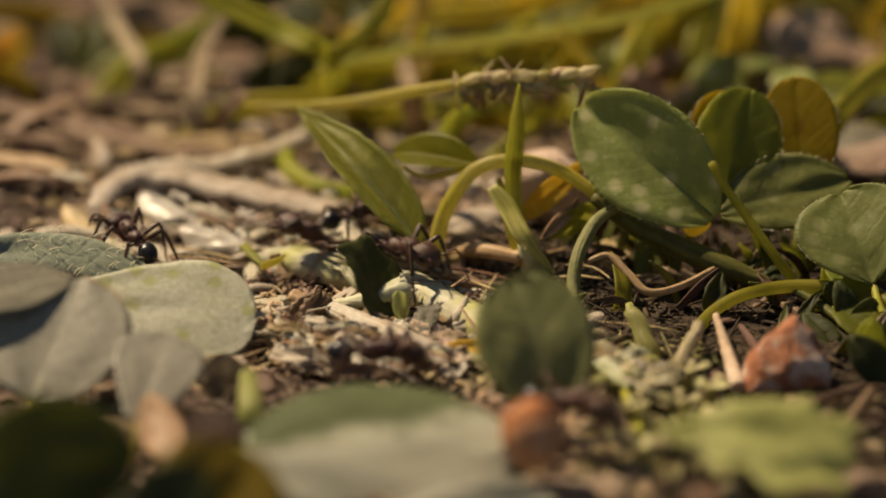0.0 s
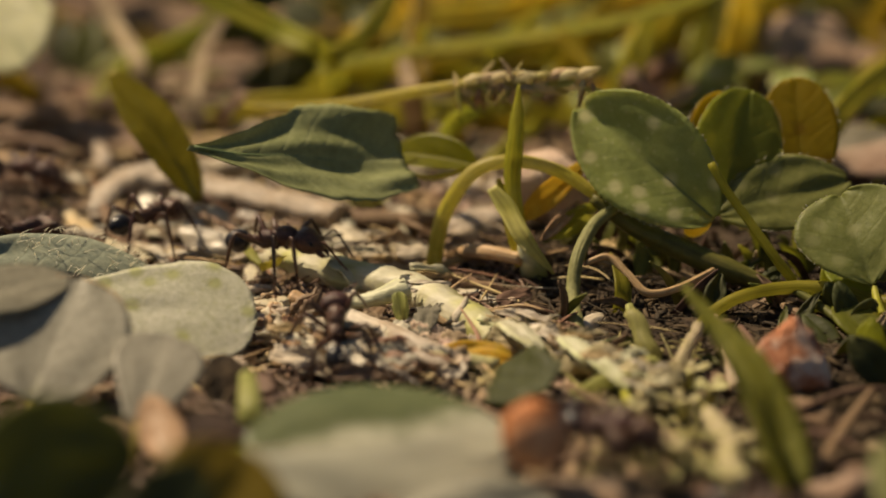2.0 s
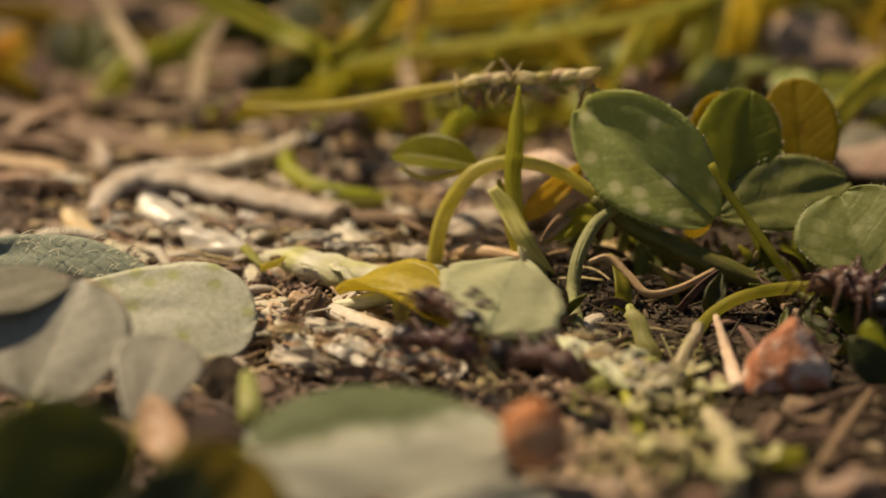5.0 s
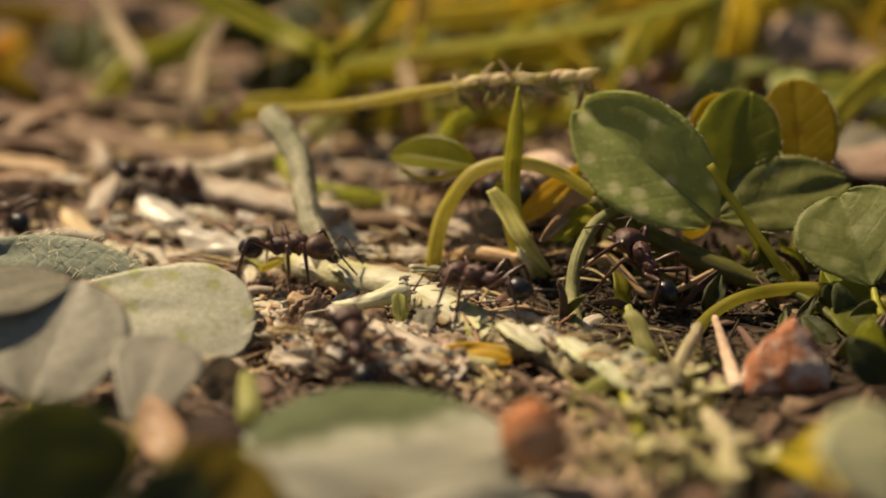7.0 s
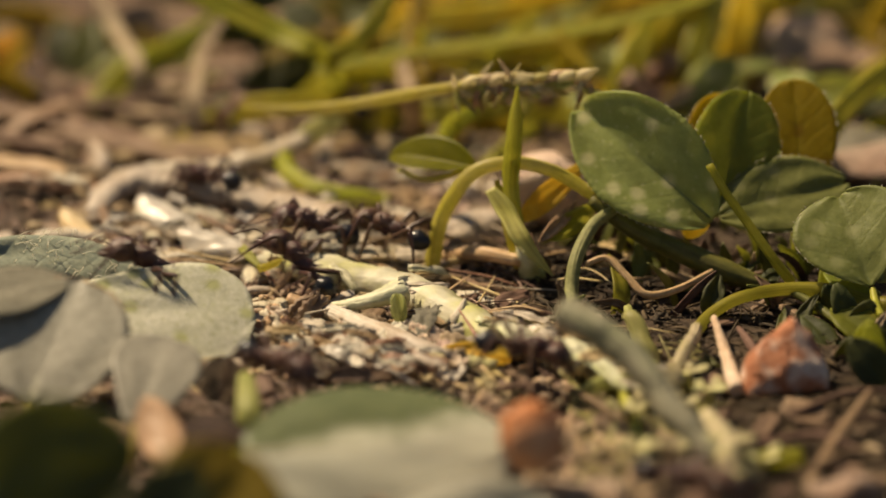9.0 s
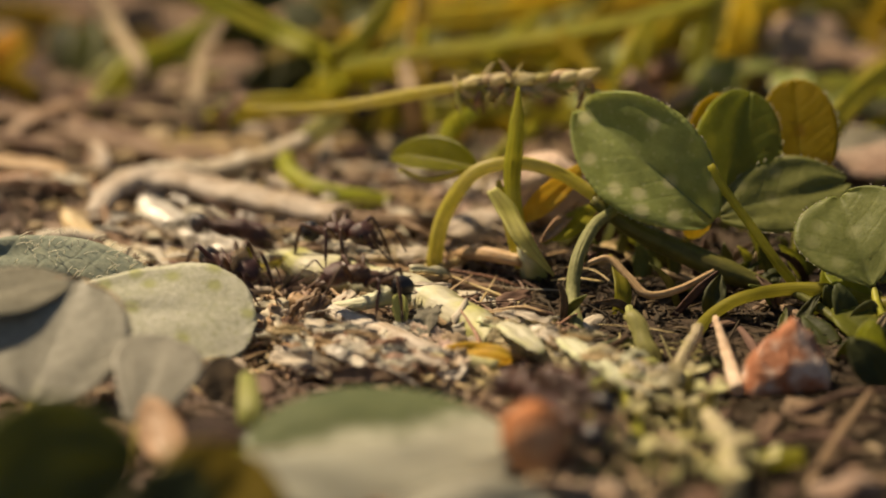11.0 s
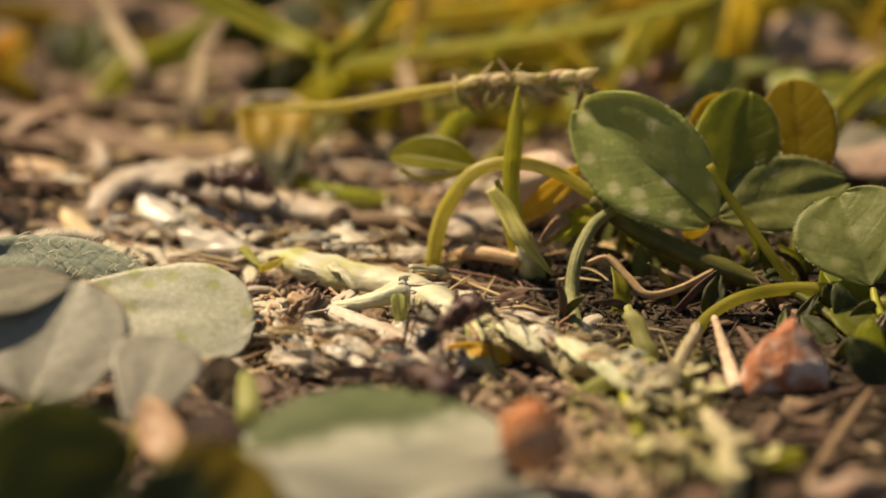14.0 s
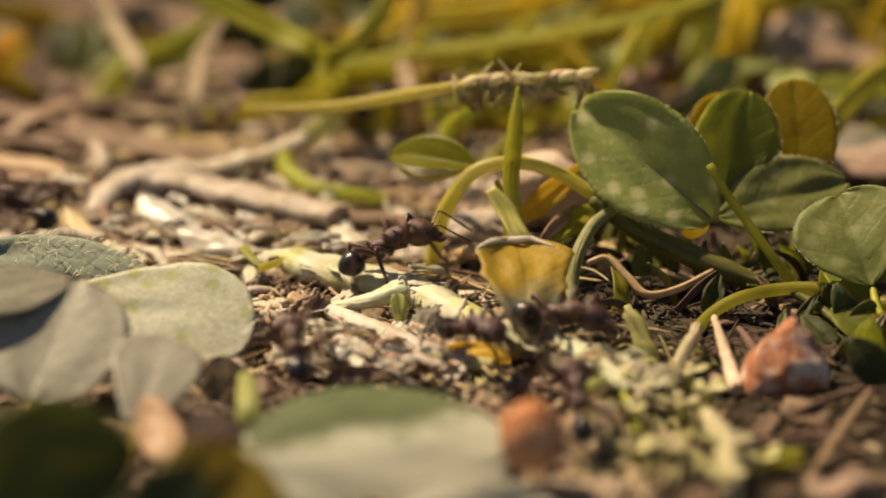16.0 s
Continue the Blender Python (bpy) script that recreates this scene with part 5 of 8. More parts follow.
# the first three dark leaves stand in for deep shaded gaps
for a, b, w, m in (((-12.29, 110.00, -0.29), (-10.43, 112.00, 3.45), 3.2, M_DARK_LEAF), ((-10.45, 111.00, -0.39), (-8.29, 113.00, 2.50), 3.4, M_DARK_LEAF), ((-8.53, 118.00, 2.76), (-10.87, 120.00, 5.40), 3.2, M_DARK_LEAF), ((-24.28, 118.00, -0.39), (-23.91, 122.00, 4.14), 3.2, M_DEEP_LEAF), ((-25.54, 119.00, 0.13), (-26.37, 122.00, 3.74), 2.6, M_DARK_LEAF),
                   ((-22.45, 124.00, 1.24), (-19.44, 128.00, 3.11), 3.2, M_LITTER), ((-29.80, 116.00, 0.93), (-27.97, 119.00, 3.53), 2.4, M_YELLOW), ((15.24, 104.00, 2.19), (19.00, 107.00, 4.74), 2.9, M_CLOVER), ((12.91, 100.00, 1.32), (10.78, 102.00, 2.54), 1.8, M_DEEP_LEAF), ((11.57, 101.00, 2.82), (14.13, 103.00, 3.70), 1.2, M_TENDRIL)):
    solo("ground_leaf", leaf(span(a, b), w, "lance", 8, 20, ripple=0.4, bite=0.05, seed=int(w * 40), nx=16, ny=10), m, "small leaf standing in the shade under the grass", "leaf", between(a, b, (0.1, -1, 0.3)), "leaves under the grass")
solo("ground_leaf", leaf(6.5, 3.2, "oval", 4, 10, ripple=0.4, seed=77, nx=16, ny=10), M_TAUPE_LEAF, "pale grey faded leaf lying behind the clovers", "leaf", between((21.96, 96.00, 1.52), (27.81, 99.00, 1.90), (0, -0.35, 1)), "leaves behind the clovers")
GRASS_LABELS = {M_PALE: "bleached dry grass blade bent to the ground", M_GRASS: "green grass blade leaning over the trail side", M_GRASS_YELLOW: "yellow grass blade lit from behind", M_STRAW: "tan dry grass blade bent to the ground",
                M_GRASS_PALE: "pale green grass blade lying low", M_LITTER: "brown withered grass blade on the ground", M_BARK: "dark brown withered grass blade on the ground"}
for i in range(140):
    x, y = random.uniform(-26, 40), 101 + 45 * random.random() ** 0.8
    dry = random.random() < (0.7 if x < -4 else 0.2)
    m = random.choice((M_STRAW, M_LITTER, M_BARK)) if dry else random.choice((M_GRASS, M_GRASS_YELLOW, M_GRASS_YELLOW, M_GRASS_PALE))
    b = Vector((x, y, height(x, y) - 0.2))
    n, a = random.uniform(7, 18), random.uniform(-0.5, 0.5) + random.choice((0, math.pi))
    d = Vector((math.cos(a), math.sin(a) * 0.6, 0)) * n
    rise = random.uniform(1.0, 5.0) * (0.35 if dry else 1.0)
    back_blade(GRASS_LABELS[m], [b, b + d * 0.25 + Vector((0, 0, rise * 0.8)), b + d * 0.65 + Vector((0, 0, rise)), b + d + Vector((0, 0, rise * random.uniform(0.1, 0.9)))],
               [1.0, random.uniform(1.0, 1.9), random.uniform(1.0, 1.7), 0.2], m, (random.uniform(-0.5, 0.5), -0.2 if dry else -1, random.uniform(0.2, 0.9)))
# tall blades added to cast shade; crowns and outer blades are out of view
for i in range(170):
    x, y = random.uniform(-62, 44), 114 + 50 * random.random()
    if -22 < x < -4 and y < 124:
        y += 12
    if -10 < x < 12:
        y += 22
    if -52 < x < 8 and y < 168 or 8 <= x < 26 and i % 4 or i % 2:
        continue
    b = Vector((x, y, height(x, y) - 0.3))
    hgt, lean = random.uniform(14, 36), random.choice((-1, 1)) * random.uniform(0.5, 1.6)
    m = random.choice((M_STRAW, M_STRAW, M_GRASS) if x < -6 else (M_GRASS, M_GRASS, M_GRASS_YELLOW, M_STRAW))
    back_blade(GRASS_LABELS[m], [b, b + Vector((lean * 3, 0, hgt * 0.4)), b + Vector((lean * hgt * 0.4, random.uniform(-6, 1), hgt * 0.75)), b + Vector((lean * hgt * 0.8, random.uniform(-14, 0), hgt * 0.9))],
               [1.1, 2.2, 2.6, 0.4], m, (random.uniform(-0.5, 0.5), -1, 0.3))
# low broad leaves under the grass
for i in range(56):
    x, y = random.uniform(-36, 42), random.uniform(104, 146)
    if i % 4 == 0:
        x = random.uniform(-6, 34)
    b = Vector((x, y, height(x, y) + random.uniform(0, 4)))
    a = random.uniform(0, 2 * math.pi)
    tip = b + Vector((math.cos(a) * 7, math.sin(a) * 5, random.uniform(0, 4)))
    solo("ground_leaf", leaf(span(b, tip), random.uniform(1.6, 3.2), "lance", 8, 25, ripple=0.4, seed=50 + i, nx=14, ny=8), random.choice((M_LITTER, M_TENDRIL, M_DARK_LEAF, M_OLIVE_LEAF) if x < -4 else (M_DARK_LEAF, M_DEEP_LEAF, M_OLIVE_LEAF, M_CLOVER)),
         "small leaf in the shade under the grass", "leaf", between(b, tip, (0, -0.5, 1)), "leaves under the grass")

for i in range(16):
    x, y = random.uniform(9, 30), random.uniform(94, 116)
    b = Vector((x, y, height(x, y) + random.uniform(0.5, 4)))
    a = random.uniform(0, 2 * math.pi)
    tip = b + Vector((math.cos(a) * 4, math.sin(a) * 3, random.uniform(0, 2.5)))
    solo("ground_leaf", leaf(span(b, tip), random.uniform(1.8, 3.2), "heart", 10, 20, ripple=0.4, seed=210 + i, nx=14, ny=8), random.choice((M_CLOVER, M_CLOVER, M_CLOVER_DARK, M_CLOVER_YELLOW)),
         "small grey-green leaf behind the clovers", "leaf", between(b, tip, (-0.2, -0.3, 1)), "leaves behind the clovers")
# near-black leaves added in place of the shaded gaps between the blades
for i in range(34):
    p = Vector((-14.14, 108.98, 0.00)).lerp(Vector((-3.09, 110.99, 0.00)), random.random()) + Vector((0, random.uniform(2, 22), 0))
    b = Vector((p.x, p.y, height(p.x, p.y) - 0.1))
    tip = b + Vector((random.uniform(-3, 3), random.uniform(-1, 1), random.uniform(2.5, 6)))
    solo("ground_leaf", leaf(span(b, tip), random.uniform(1.4, 2.6), "lance", 10, 20, ripple=0.4, seed=250 + i, nx=12, ny=8), random.choice((M_DARK_LEAF, M_DARK_LEAF, M_DEEP_LEAF)),
         "dark green leaf standing in for shaded gaps under the grass", "leaf", between(b, tip, (0.2, -1, 0.2)), "leaves under the grass")
# more dark leaves, added so that the sunlit soil here looks shaded
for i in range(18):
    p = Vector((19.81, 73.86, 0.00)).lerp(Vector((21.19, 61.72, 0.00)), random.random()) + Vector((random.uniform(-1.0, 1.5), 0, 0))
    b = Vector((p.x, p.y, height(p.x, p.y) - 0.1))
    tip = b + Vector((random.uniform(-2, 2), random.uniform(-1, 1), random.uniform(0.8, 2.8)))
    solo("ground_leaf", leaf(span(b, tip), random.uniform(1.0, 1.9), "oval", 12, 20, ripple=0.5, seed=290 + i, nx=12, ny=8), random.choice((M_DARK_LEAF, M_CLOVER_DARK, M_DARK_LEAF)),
         "dark green leaf added to deepen the shade by the stone", "leaf", between(b, tip, (0.2, -1, 0.3)), "leaves under the clovers")
# greenery beneath the clovers, coloured dark to deepen their shade
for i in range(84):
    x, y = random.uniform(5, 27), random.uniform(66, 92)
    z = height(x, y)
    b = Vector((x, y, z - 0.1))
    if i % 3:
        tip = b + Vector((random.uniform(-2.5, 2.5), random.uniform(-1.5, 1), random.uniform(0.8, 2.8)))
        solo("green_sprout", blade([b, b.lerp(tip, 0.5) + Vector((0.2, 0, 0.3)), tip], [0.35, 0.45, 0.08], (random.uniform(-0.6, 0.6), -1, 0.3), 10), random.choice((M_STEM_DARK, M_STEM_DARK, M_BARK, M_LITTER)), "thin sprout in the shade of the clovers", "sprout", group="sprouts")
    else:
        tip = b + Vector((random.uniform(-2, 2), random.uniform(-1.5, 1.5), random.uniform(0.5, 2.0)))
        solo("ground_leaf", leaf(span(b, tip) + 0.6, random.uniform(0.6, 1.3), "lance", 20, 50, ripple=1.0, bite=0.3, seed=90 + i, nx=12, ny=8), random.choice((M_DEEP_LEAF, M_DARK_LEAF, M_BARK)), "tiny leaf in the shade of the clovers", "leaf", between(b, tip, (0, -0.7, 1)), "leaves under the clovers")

# extra sprouts, added to block the sun and darken the soil below
for i in range(40):
    x, y = random.uniform(6, 19), random.uniform(76, 88)
    b = Vector((x, y, height(x, y) - 0.1))
    tip = b + Vector((random.uniform(-1.5, 1.5), random.uniform(-1, 1), random.uniform(1.5, 3.2)))
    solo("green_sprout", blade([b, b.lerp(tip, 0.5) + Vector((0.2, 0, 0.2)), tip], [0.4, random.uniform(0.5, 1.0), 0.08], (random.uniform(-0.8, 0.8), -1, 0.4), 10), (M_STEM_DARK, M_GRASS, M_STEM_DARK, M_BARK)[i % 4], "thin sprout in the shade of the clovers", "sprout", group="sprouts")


# ---- loose litter on the soil ----
def litter():
    rnd = random.Random(5)
    labels = ("thin tan straw bit lying on the soil", "flat brown bark chip on the soil", "curled pale husk bit on the soil", "small brown crumb of soil")
    for i in range(460):
        y = 50 + 66 * rnd.random() ** 1.15
        x = rnd.uniform(-0.19, 0.19) * (y + 50)
        if i % 2 == 0:
            x, y = rnd.uniform(-20, 3), rnd.uniform(66, 104)
        k = rnd.choices(range(4), (4, 3, 3, 2))[0]
        # right of the trail, darker materials stand in for the shade on the ground
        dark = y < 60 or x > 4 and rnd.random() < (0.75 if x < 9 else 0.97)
        z, a = height(x, y), rnd.uniform(0, math.pi)
        d = Vector((math.cos(a), math.sin(a) * 0.7, rnd.uniform(-0.08, 0.2)))
        p = Vector((x, y, z + 0.25))
        if k == 0:
            n = rnd.uniform(2, 6)
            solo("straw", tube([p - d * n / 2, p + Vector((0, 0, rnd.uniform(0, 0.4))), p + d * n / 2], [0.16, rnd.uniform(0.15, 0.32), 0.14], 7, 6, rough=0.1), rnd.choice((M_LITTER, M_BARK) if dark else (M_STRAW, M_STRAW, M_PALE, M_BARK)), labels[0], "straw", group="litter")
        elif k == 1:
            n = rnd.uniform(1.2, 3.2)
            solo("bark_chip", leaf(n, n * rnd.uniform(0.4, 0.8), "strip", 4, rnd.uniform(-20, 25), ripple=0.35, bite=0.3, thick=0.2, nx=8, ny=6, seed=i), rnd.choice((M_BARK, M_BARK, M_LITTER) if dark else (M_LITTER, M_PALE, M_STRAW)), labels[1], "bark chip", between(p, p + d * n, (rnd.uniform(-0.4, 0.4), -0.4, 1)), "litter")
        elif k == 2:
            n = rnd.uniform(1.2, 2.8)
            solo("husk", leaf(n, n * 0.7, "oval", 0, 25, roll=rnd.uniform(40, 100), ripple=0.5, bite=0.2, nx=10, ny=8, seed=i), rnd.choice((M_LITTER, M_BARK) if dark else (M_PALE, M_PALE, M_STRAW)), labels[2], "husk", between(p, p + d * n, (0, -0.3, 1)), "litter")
        else:
            s = rnd.uniform(0.25, 0.6)
            solo("crumb", rock((s, s * 0.9, s * 0.7), i, 0.2, 2), rnd.choice((M_BARK, M_LITTER, M_STONE_PALE)), labels[3], "soil crumb", p, "litter")
    for i in range(170):
        x, y = rnd.uniform(-21, 10), rnd.uniform(62, 100)
        a, n = rnd.uniform(0, math.pi), rnd.uniform(2.0, 6.5)
        d = Vector((math.cos(a), math.sin(a), rnd.uniform(-0.1, 0.25))) * n / 2
        p = Vector((x, y, height(x, y) + rnd.uniform(0.3, 0.9)))
        w = rnd.uniform(0.05, 0.15)
        solo("straw", tube([p - d, p + Vector((rnd.uniform(-0.4, 0.4), rnd.uniform(-0.3, 0.3), rnd.uniform(0, 0.3))), p + d], [w * 0.7, w, w * 0.4], 8, 6, rough=0.12, flat=0.6),
             rnd.choice((M_STRAW, M_PALE, M_TAN, M_BARK, M_TENDRIL)), "thin brittle straw on the trail", "straw", group="litter")
    for i in range(64):
        x, y = rnd.uniform(-21, 2), rnd.uniform(68, 108)
        a, n = rnd.gauss(-0.35, 0.6), rnd.uniform(1.6, 5.0)
        d = Vector((math.cos(a), math.sin(a), rnd.uniform(-0.05, 0.1))) * n / 2
        p = Vector((x, y, height(x, y) + rnd.uniform(0.2, 0.55)))
        w = rnd.uniform(0.25, 0.62)
        solo("dry_stem", tube([p - d, p + Vector((0, 0, rnd.uniform(0, 0.3))), p + d], [w * rnd.uniform(0.6, 1), w, w * rnd.uniform(0.5, 1)], 10, 8, rough=0.2, wander=0.2, flat=rnd.uniform(0.3, 0.8)),
             rnd.choice((M_PALE, M_PALE, M_STRAW)), "broken piece of bleached dry stem", "dry stem", group="litter")
    # right half takes the darker copy, which carries the clovers' shade
    for side, m in ((-1, M_LITTER_MANY), (1, M_LITTER_SHADE)):
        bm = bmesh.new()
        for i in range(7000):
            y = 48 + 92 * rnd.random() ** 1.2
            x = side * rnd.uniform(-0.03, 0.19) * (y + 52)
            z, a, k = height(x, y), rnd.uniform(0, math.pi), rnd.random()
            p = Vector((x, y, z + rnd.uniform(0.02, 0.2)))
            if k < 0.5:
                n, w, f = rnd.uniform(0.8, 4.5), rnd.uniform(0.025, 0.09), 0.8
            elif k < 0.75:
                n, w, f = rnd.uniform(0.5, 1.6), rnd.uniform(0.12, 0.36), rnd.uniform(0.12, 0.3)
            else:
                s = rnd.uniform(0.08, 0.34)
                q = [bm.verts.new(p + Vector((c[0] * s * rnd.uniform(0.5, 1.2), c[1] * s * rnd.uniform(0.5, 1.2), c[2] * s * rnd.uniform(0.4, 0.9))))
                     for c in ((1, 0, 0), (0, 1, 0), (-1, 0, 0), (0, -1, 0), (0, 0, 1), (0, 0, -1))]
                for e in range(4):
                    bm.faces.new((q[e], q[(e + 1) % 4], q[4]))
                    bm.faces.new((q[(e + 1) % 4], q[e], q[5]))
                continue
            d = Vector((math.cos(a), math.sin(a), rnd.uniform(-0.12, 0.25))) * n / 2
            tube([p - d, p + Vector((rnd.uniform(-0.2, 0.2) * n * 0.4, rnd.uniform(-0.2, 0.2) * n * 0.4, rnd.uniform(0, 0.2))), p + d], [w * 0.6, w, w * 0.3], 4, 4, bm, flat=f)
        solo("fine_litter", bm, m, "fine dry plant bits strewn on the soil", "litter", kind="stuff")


litter()


def crumbs(label, m, count, x0, x1, y0, y1, rnd, long=1.3, thick=0.26):
    """Fine flakes and crumbs strewn over one stretch of the soil."""
    bm = bmesh.new()
    for i in range(count):
        x, y = rnd.uniform(x0, x1), rnd.uniform(y0, y1)
        p = Vector((x, y, height(x, y) + rnd.uniform(0.05, 0.5)))
        a, n = rnd.uniform(0, math.pi), rnd.uniform(0.3, long)
        d = Vector((math.cos(a), math.sin(a), rnd.uniform(-0.2, 0.5))) * n / 2
        w = rnd.uniform(0.05, thick)
        tube([p - d, p + Vector((0, 0, 0.1)), p + d], [w * 0.5, w, w * 0.4], 4, 5, bm, flat=rnd.uniform(0.3, 0.9))
    solo("fine_litter", bm, m, label, "litter", kind="stuff")


crumbs("pinkish-tan crumbs and flakes on the soil", M_LITTER_PINK, 900, -3, 9, 46, 64, random.Random(8), 1.8, 0.2)
crumbs("yellow-green and cream moss bits on the soil", M_MOSS_BITS, 320, 6, 12.5, 52, 68, random.Random(9), 2.8, 0.1)
crumbs("reddish-brown crumbs on the trail", M_LITTER_PINK, 900, -14, 0, 64, 76, random.Random(10))


def strewn(name, label, category, m, count, a, b, spread, lift, rnd, long=2.2):
    """Loose straws and flakes lying over one strip."""
    a, b = Vector(a), Vector(b)
    for i in range(count):
        p = a.lerp(b, rnd.random()) + Vector((rnd.uniform(-spread, spread), rnd.uniform(-spread, spread), rnd.uniform(*lift)))
        n, h = rnd.uniform(0.5, long), rnd.uniform(-0.9, 0.9)
        q = p + Vector((math.cos(h) * n, math.sin(h) * n, rnd.uniform(-0.25, 0.35)))
        solo(name, leaf(n, rnd.uniform(0.2, 0.7), "strip", rnd.uniform(5, 30), rnd.uniform(5, 50), ripple=1.0, bite=0.5, seed=500 + i, nx=10, ny=6, thick=0.08), m[i % len(m)], label, category, between(p, q, (rnd.uniform(-0.5, 0.5), -0.6, 1)), "papery flakes")


strewn("flake", "small torn flake lying on the runner", "flake", (M_PALE, M_STRAW, M_ROOT, M_MOSSY, M_RIBBED), 70, (1.84, 69.33, 0.90), (9.76, 60.46, 0.80), 0.9, (0.0, 0.7), random.Random(21))
strewn("flake", "cream flake lying beside the runner", "flake", (M_PALE, M_HUSK_WHITE, M_ROOT, M_STRAW), 18, (-9.49, 80.41, 0.80), (-0.69, 73.35, 0.80), 1.5, (0.0, 0.6), random.Random(22), 2.8)
strewn("flake", "pale papery flake on the trail", "flake", (M_PALE, M_HUSK_WHITE, M_STRAW, M_LITTER), 70, (-22.69, 92.04, 0.60), (-4.40, 81.93, 0.60), 5.0, (0.0, 0.5), random.Random(23), 3.4)
strewn("flake", "tan papery flake lying under the grass", "flake", (M_LITTER, M_BARK, M_BARK, M_LITTER), 60, (-29.46, 110.56, 0.50), (-11.78, 109.21, 0.50), 5.0, (0.0, 0.6), random.Random(24), 4.5)
strewn("flake", "cream papery chaff in the middle of the trail", "flake", (M_PALE, M_RIBBED, M_STRAW, M_TENDRIL, M_HUSK_WHITE), 60, (-8.62, 67.46, 0.90), (-2.24, 63.73, 0.90), 1.8, (0.0, 0.7), random.Random(25), 2.6)


# ---- ants ----
def ant_parts(scale):
    """A leafcutter ant facing +x, its feet near z = 0."""
    s = scale * 0.97
    ant = thing("ant", (0, 0, 0), "dark reddish-brown ant with a black gaster walking the trail", "ant", "ants")
    k = Matrix.Scale(s, 4)

    def put(name, bm, m, parent, at=None, label=""):
        bmesh.ops.transform(bm, matrix=k, verts=bm.verts)
        at = at or Matrix()
        at = at.copy()
        at.translation = at.translation * s
        return part(name, bm, m, parent, label, at)
    bm = bmesh.new()
    blob(bm, (0.45, 0, 1.95), (0.78, 0.51, 0.57), lambda p: Vector((p.x, p.y * (1 + 0.25 * p.x), p.z * (1 + 0.12 * p.x))))
    thorax = put("thorax", bm, M_ANT, ant)
    put("rear_thorax", blob(bmesh.new(), (-0.3, 0, 1.85), (0.72, 0.42, 0.46), lambda p: Vector((p.x, p.y, p.z * (1 - 0.25 * p.x)))), M_ANT, ant)
    for x, y, z, q in ((0.75, 0.26, 2.25, 0.3), (0.75, -0.26, 2.25, 0.3), (0.2, 0.18, 2.3, 0.25), (0.2, -0.18, 2.3, 0.25), (-0.75, 0.15, 2.1, 0.35), (-0.75, -0.15, 2.1, 0.35)):
        put("spine", tube([(x, y, z - 0.1), (x - 0.1, y * 1.3, z + q * 0.5), (x - 0.25, y * 1.5, z + q)], [0.12, 0.07, 0.015], 4, 5), M_ANT, thorax)
    bm = blob(bmesh.new(), (-1.08, 0, 1.8), (0.26, 0.2, 0.24), None, 10, 8)
    put("petiole", bm, M_ANT, ant)
    put("waist", tube([(-0.8, 0, 1.72), (-1.1, 0, 1.7), (-1.7, 0, 1.75)], [0.12, 0.1, 0.14], 6, 7), M_ANT, ant)
    put("postpetiole", blob(bmesh.new(), (-1.42, 0, 1.82), (0.28, 0.28, 0.27), None, 10, 8), M_ANT, ant)
    put("gaster", blob(bmesh.new(), (-2.02, 0, 1.72), (0.70, 0.58, 0.60), lambda p: Vector((p.x, p.y * (1 + 0.2 * p.x), p.z * (1 + 0.15 * p.x))), 18, 14), M_GASTER, ant, label="glossy black gaster")

    def skull(p):
        lobe = 0.22 * abs(p.y) if p.x < -0.2 else 0.0
        return Vector((p.x - lobe, p.y * (1 - 0.22 * p.x), p.z * (1 - 0.28 * p.x)))
    bm = blob(bmesh.new(), (0.62, 0, 0), (0.82, 0.80, 0.64), skull, 18, 14)
    hd = put("head", bm, M_ANT, ant, pose(1.2, 0, 1.95, 0, 28, 0))
    put("neck", tube([(-0.35, 0, -0.05), (0.1, 0, 0)], [0.16, 0.2], 3, 8), M_ANT, hd)
    for sd in (1, -1):
        put("eye", blob(bmesh.new(), (0.75, 0.69 * sd, 0.17), (0.13, 0.08, 0.12), None, 8, 6), M_EYE, hd)
        put("mandible", tube([(1.1, 0.34 * sd, -0.12), (1.5, 0.38 * sd, -0.2), (1.78, 0.06 * sd, -0.25)], [0.17, 0.14, 0.03], 8, 6), M_LEG, hd)
        put("antenna", tube([(1.05, 0.25 * sd, 0.25), (1.25, 0.75 * sd, 0.6), (1.4, 1.05 * sd, 0.75), (1.9, 1.1 * sd, 0.5), (2.6, 0.95 * sd, 0.1), (3.0, 0.85 * sd, -0.1)], [0.045, 0.055, 0.045, 0.05, 0.06, 0.04], 24, 6), M_LEG, hd, label="long elbowed antenna")
    for x, yaw, q in ((0.55, 48, 1.02), (0.05, 96, 1.08), (-0.3, 142, 1.25)):
        for sd in (1, -1):
            hip = (x, 0.2 * sd, 1.7)
            r = tube([(0, 0, 0), (0.22 * q, 0, -0.16), (0.45 * q, 0, 0.02), (0.95 * q, 0, 0.4), (1.4 * q, 0, 0.72)], [0.2, 0.18, 0.11, 0.165, 0.10], 12, 7)
            leg = put("leg", r, M_LEG, ant, pose(*hip, 0, 0, yaw * sd))
            put("tibia", tube([(1.38 * q, 0, 0.72), (1.62 * q, 0, 0.05), (1.9 * q, 0, -1.05)], [0.085, 0.12, 0.08], 8, 6), M_LEG, leg)
            put("foot", tube([(1.9 * q, 0, -1.04), (1.98 * q, 0, -1.7), (2.12 * q, 0, -2.3), (2.3 * q, 0, -2.45)], [0.065, 0.055, 0.05, 0.025], 8, 5), M_LEG, leg)
    return ant


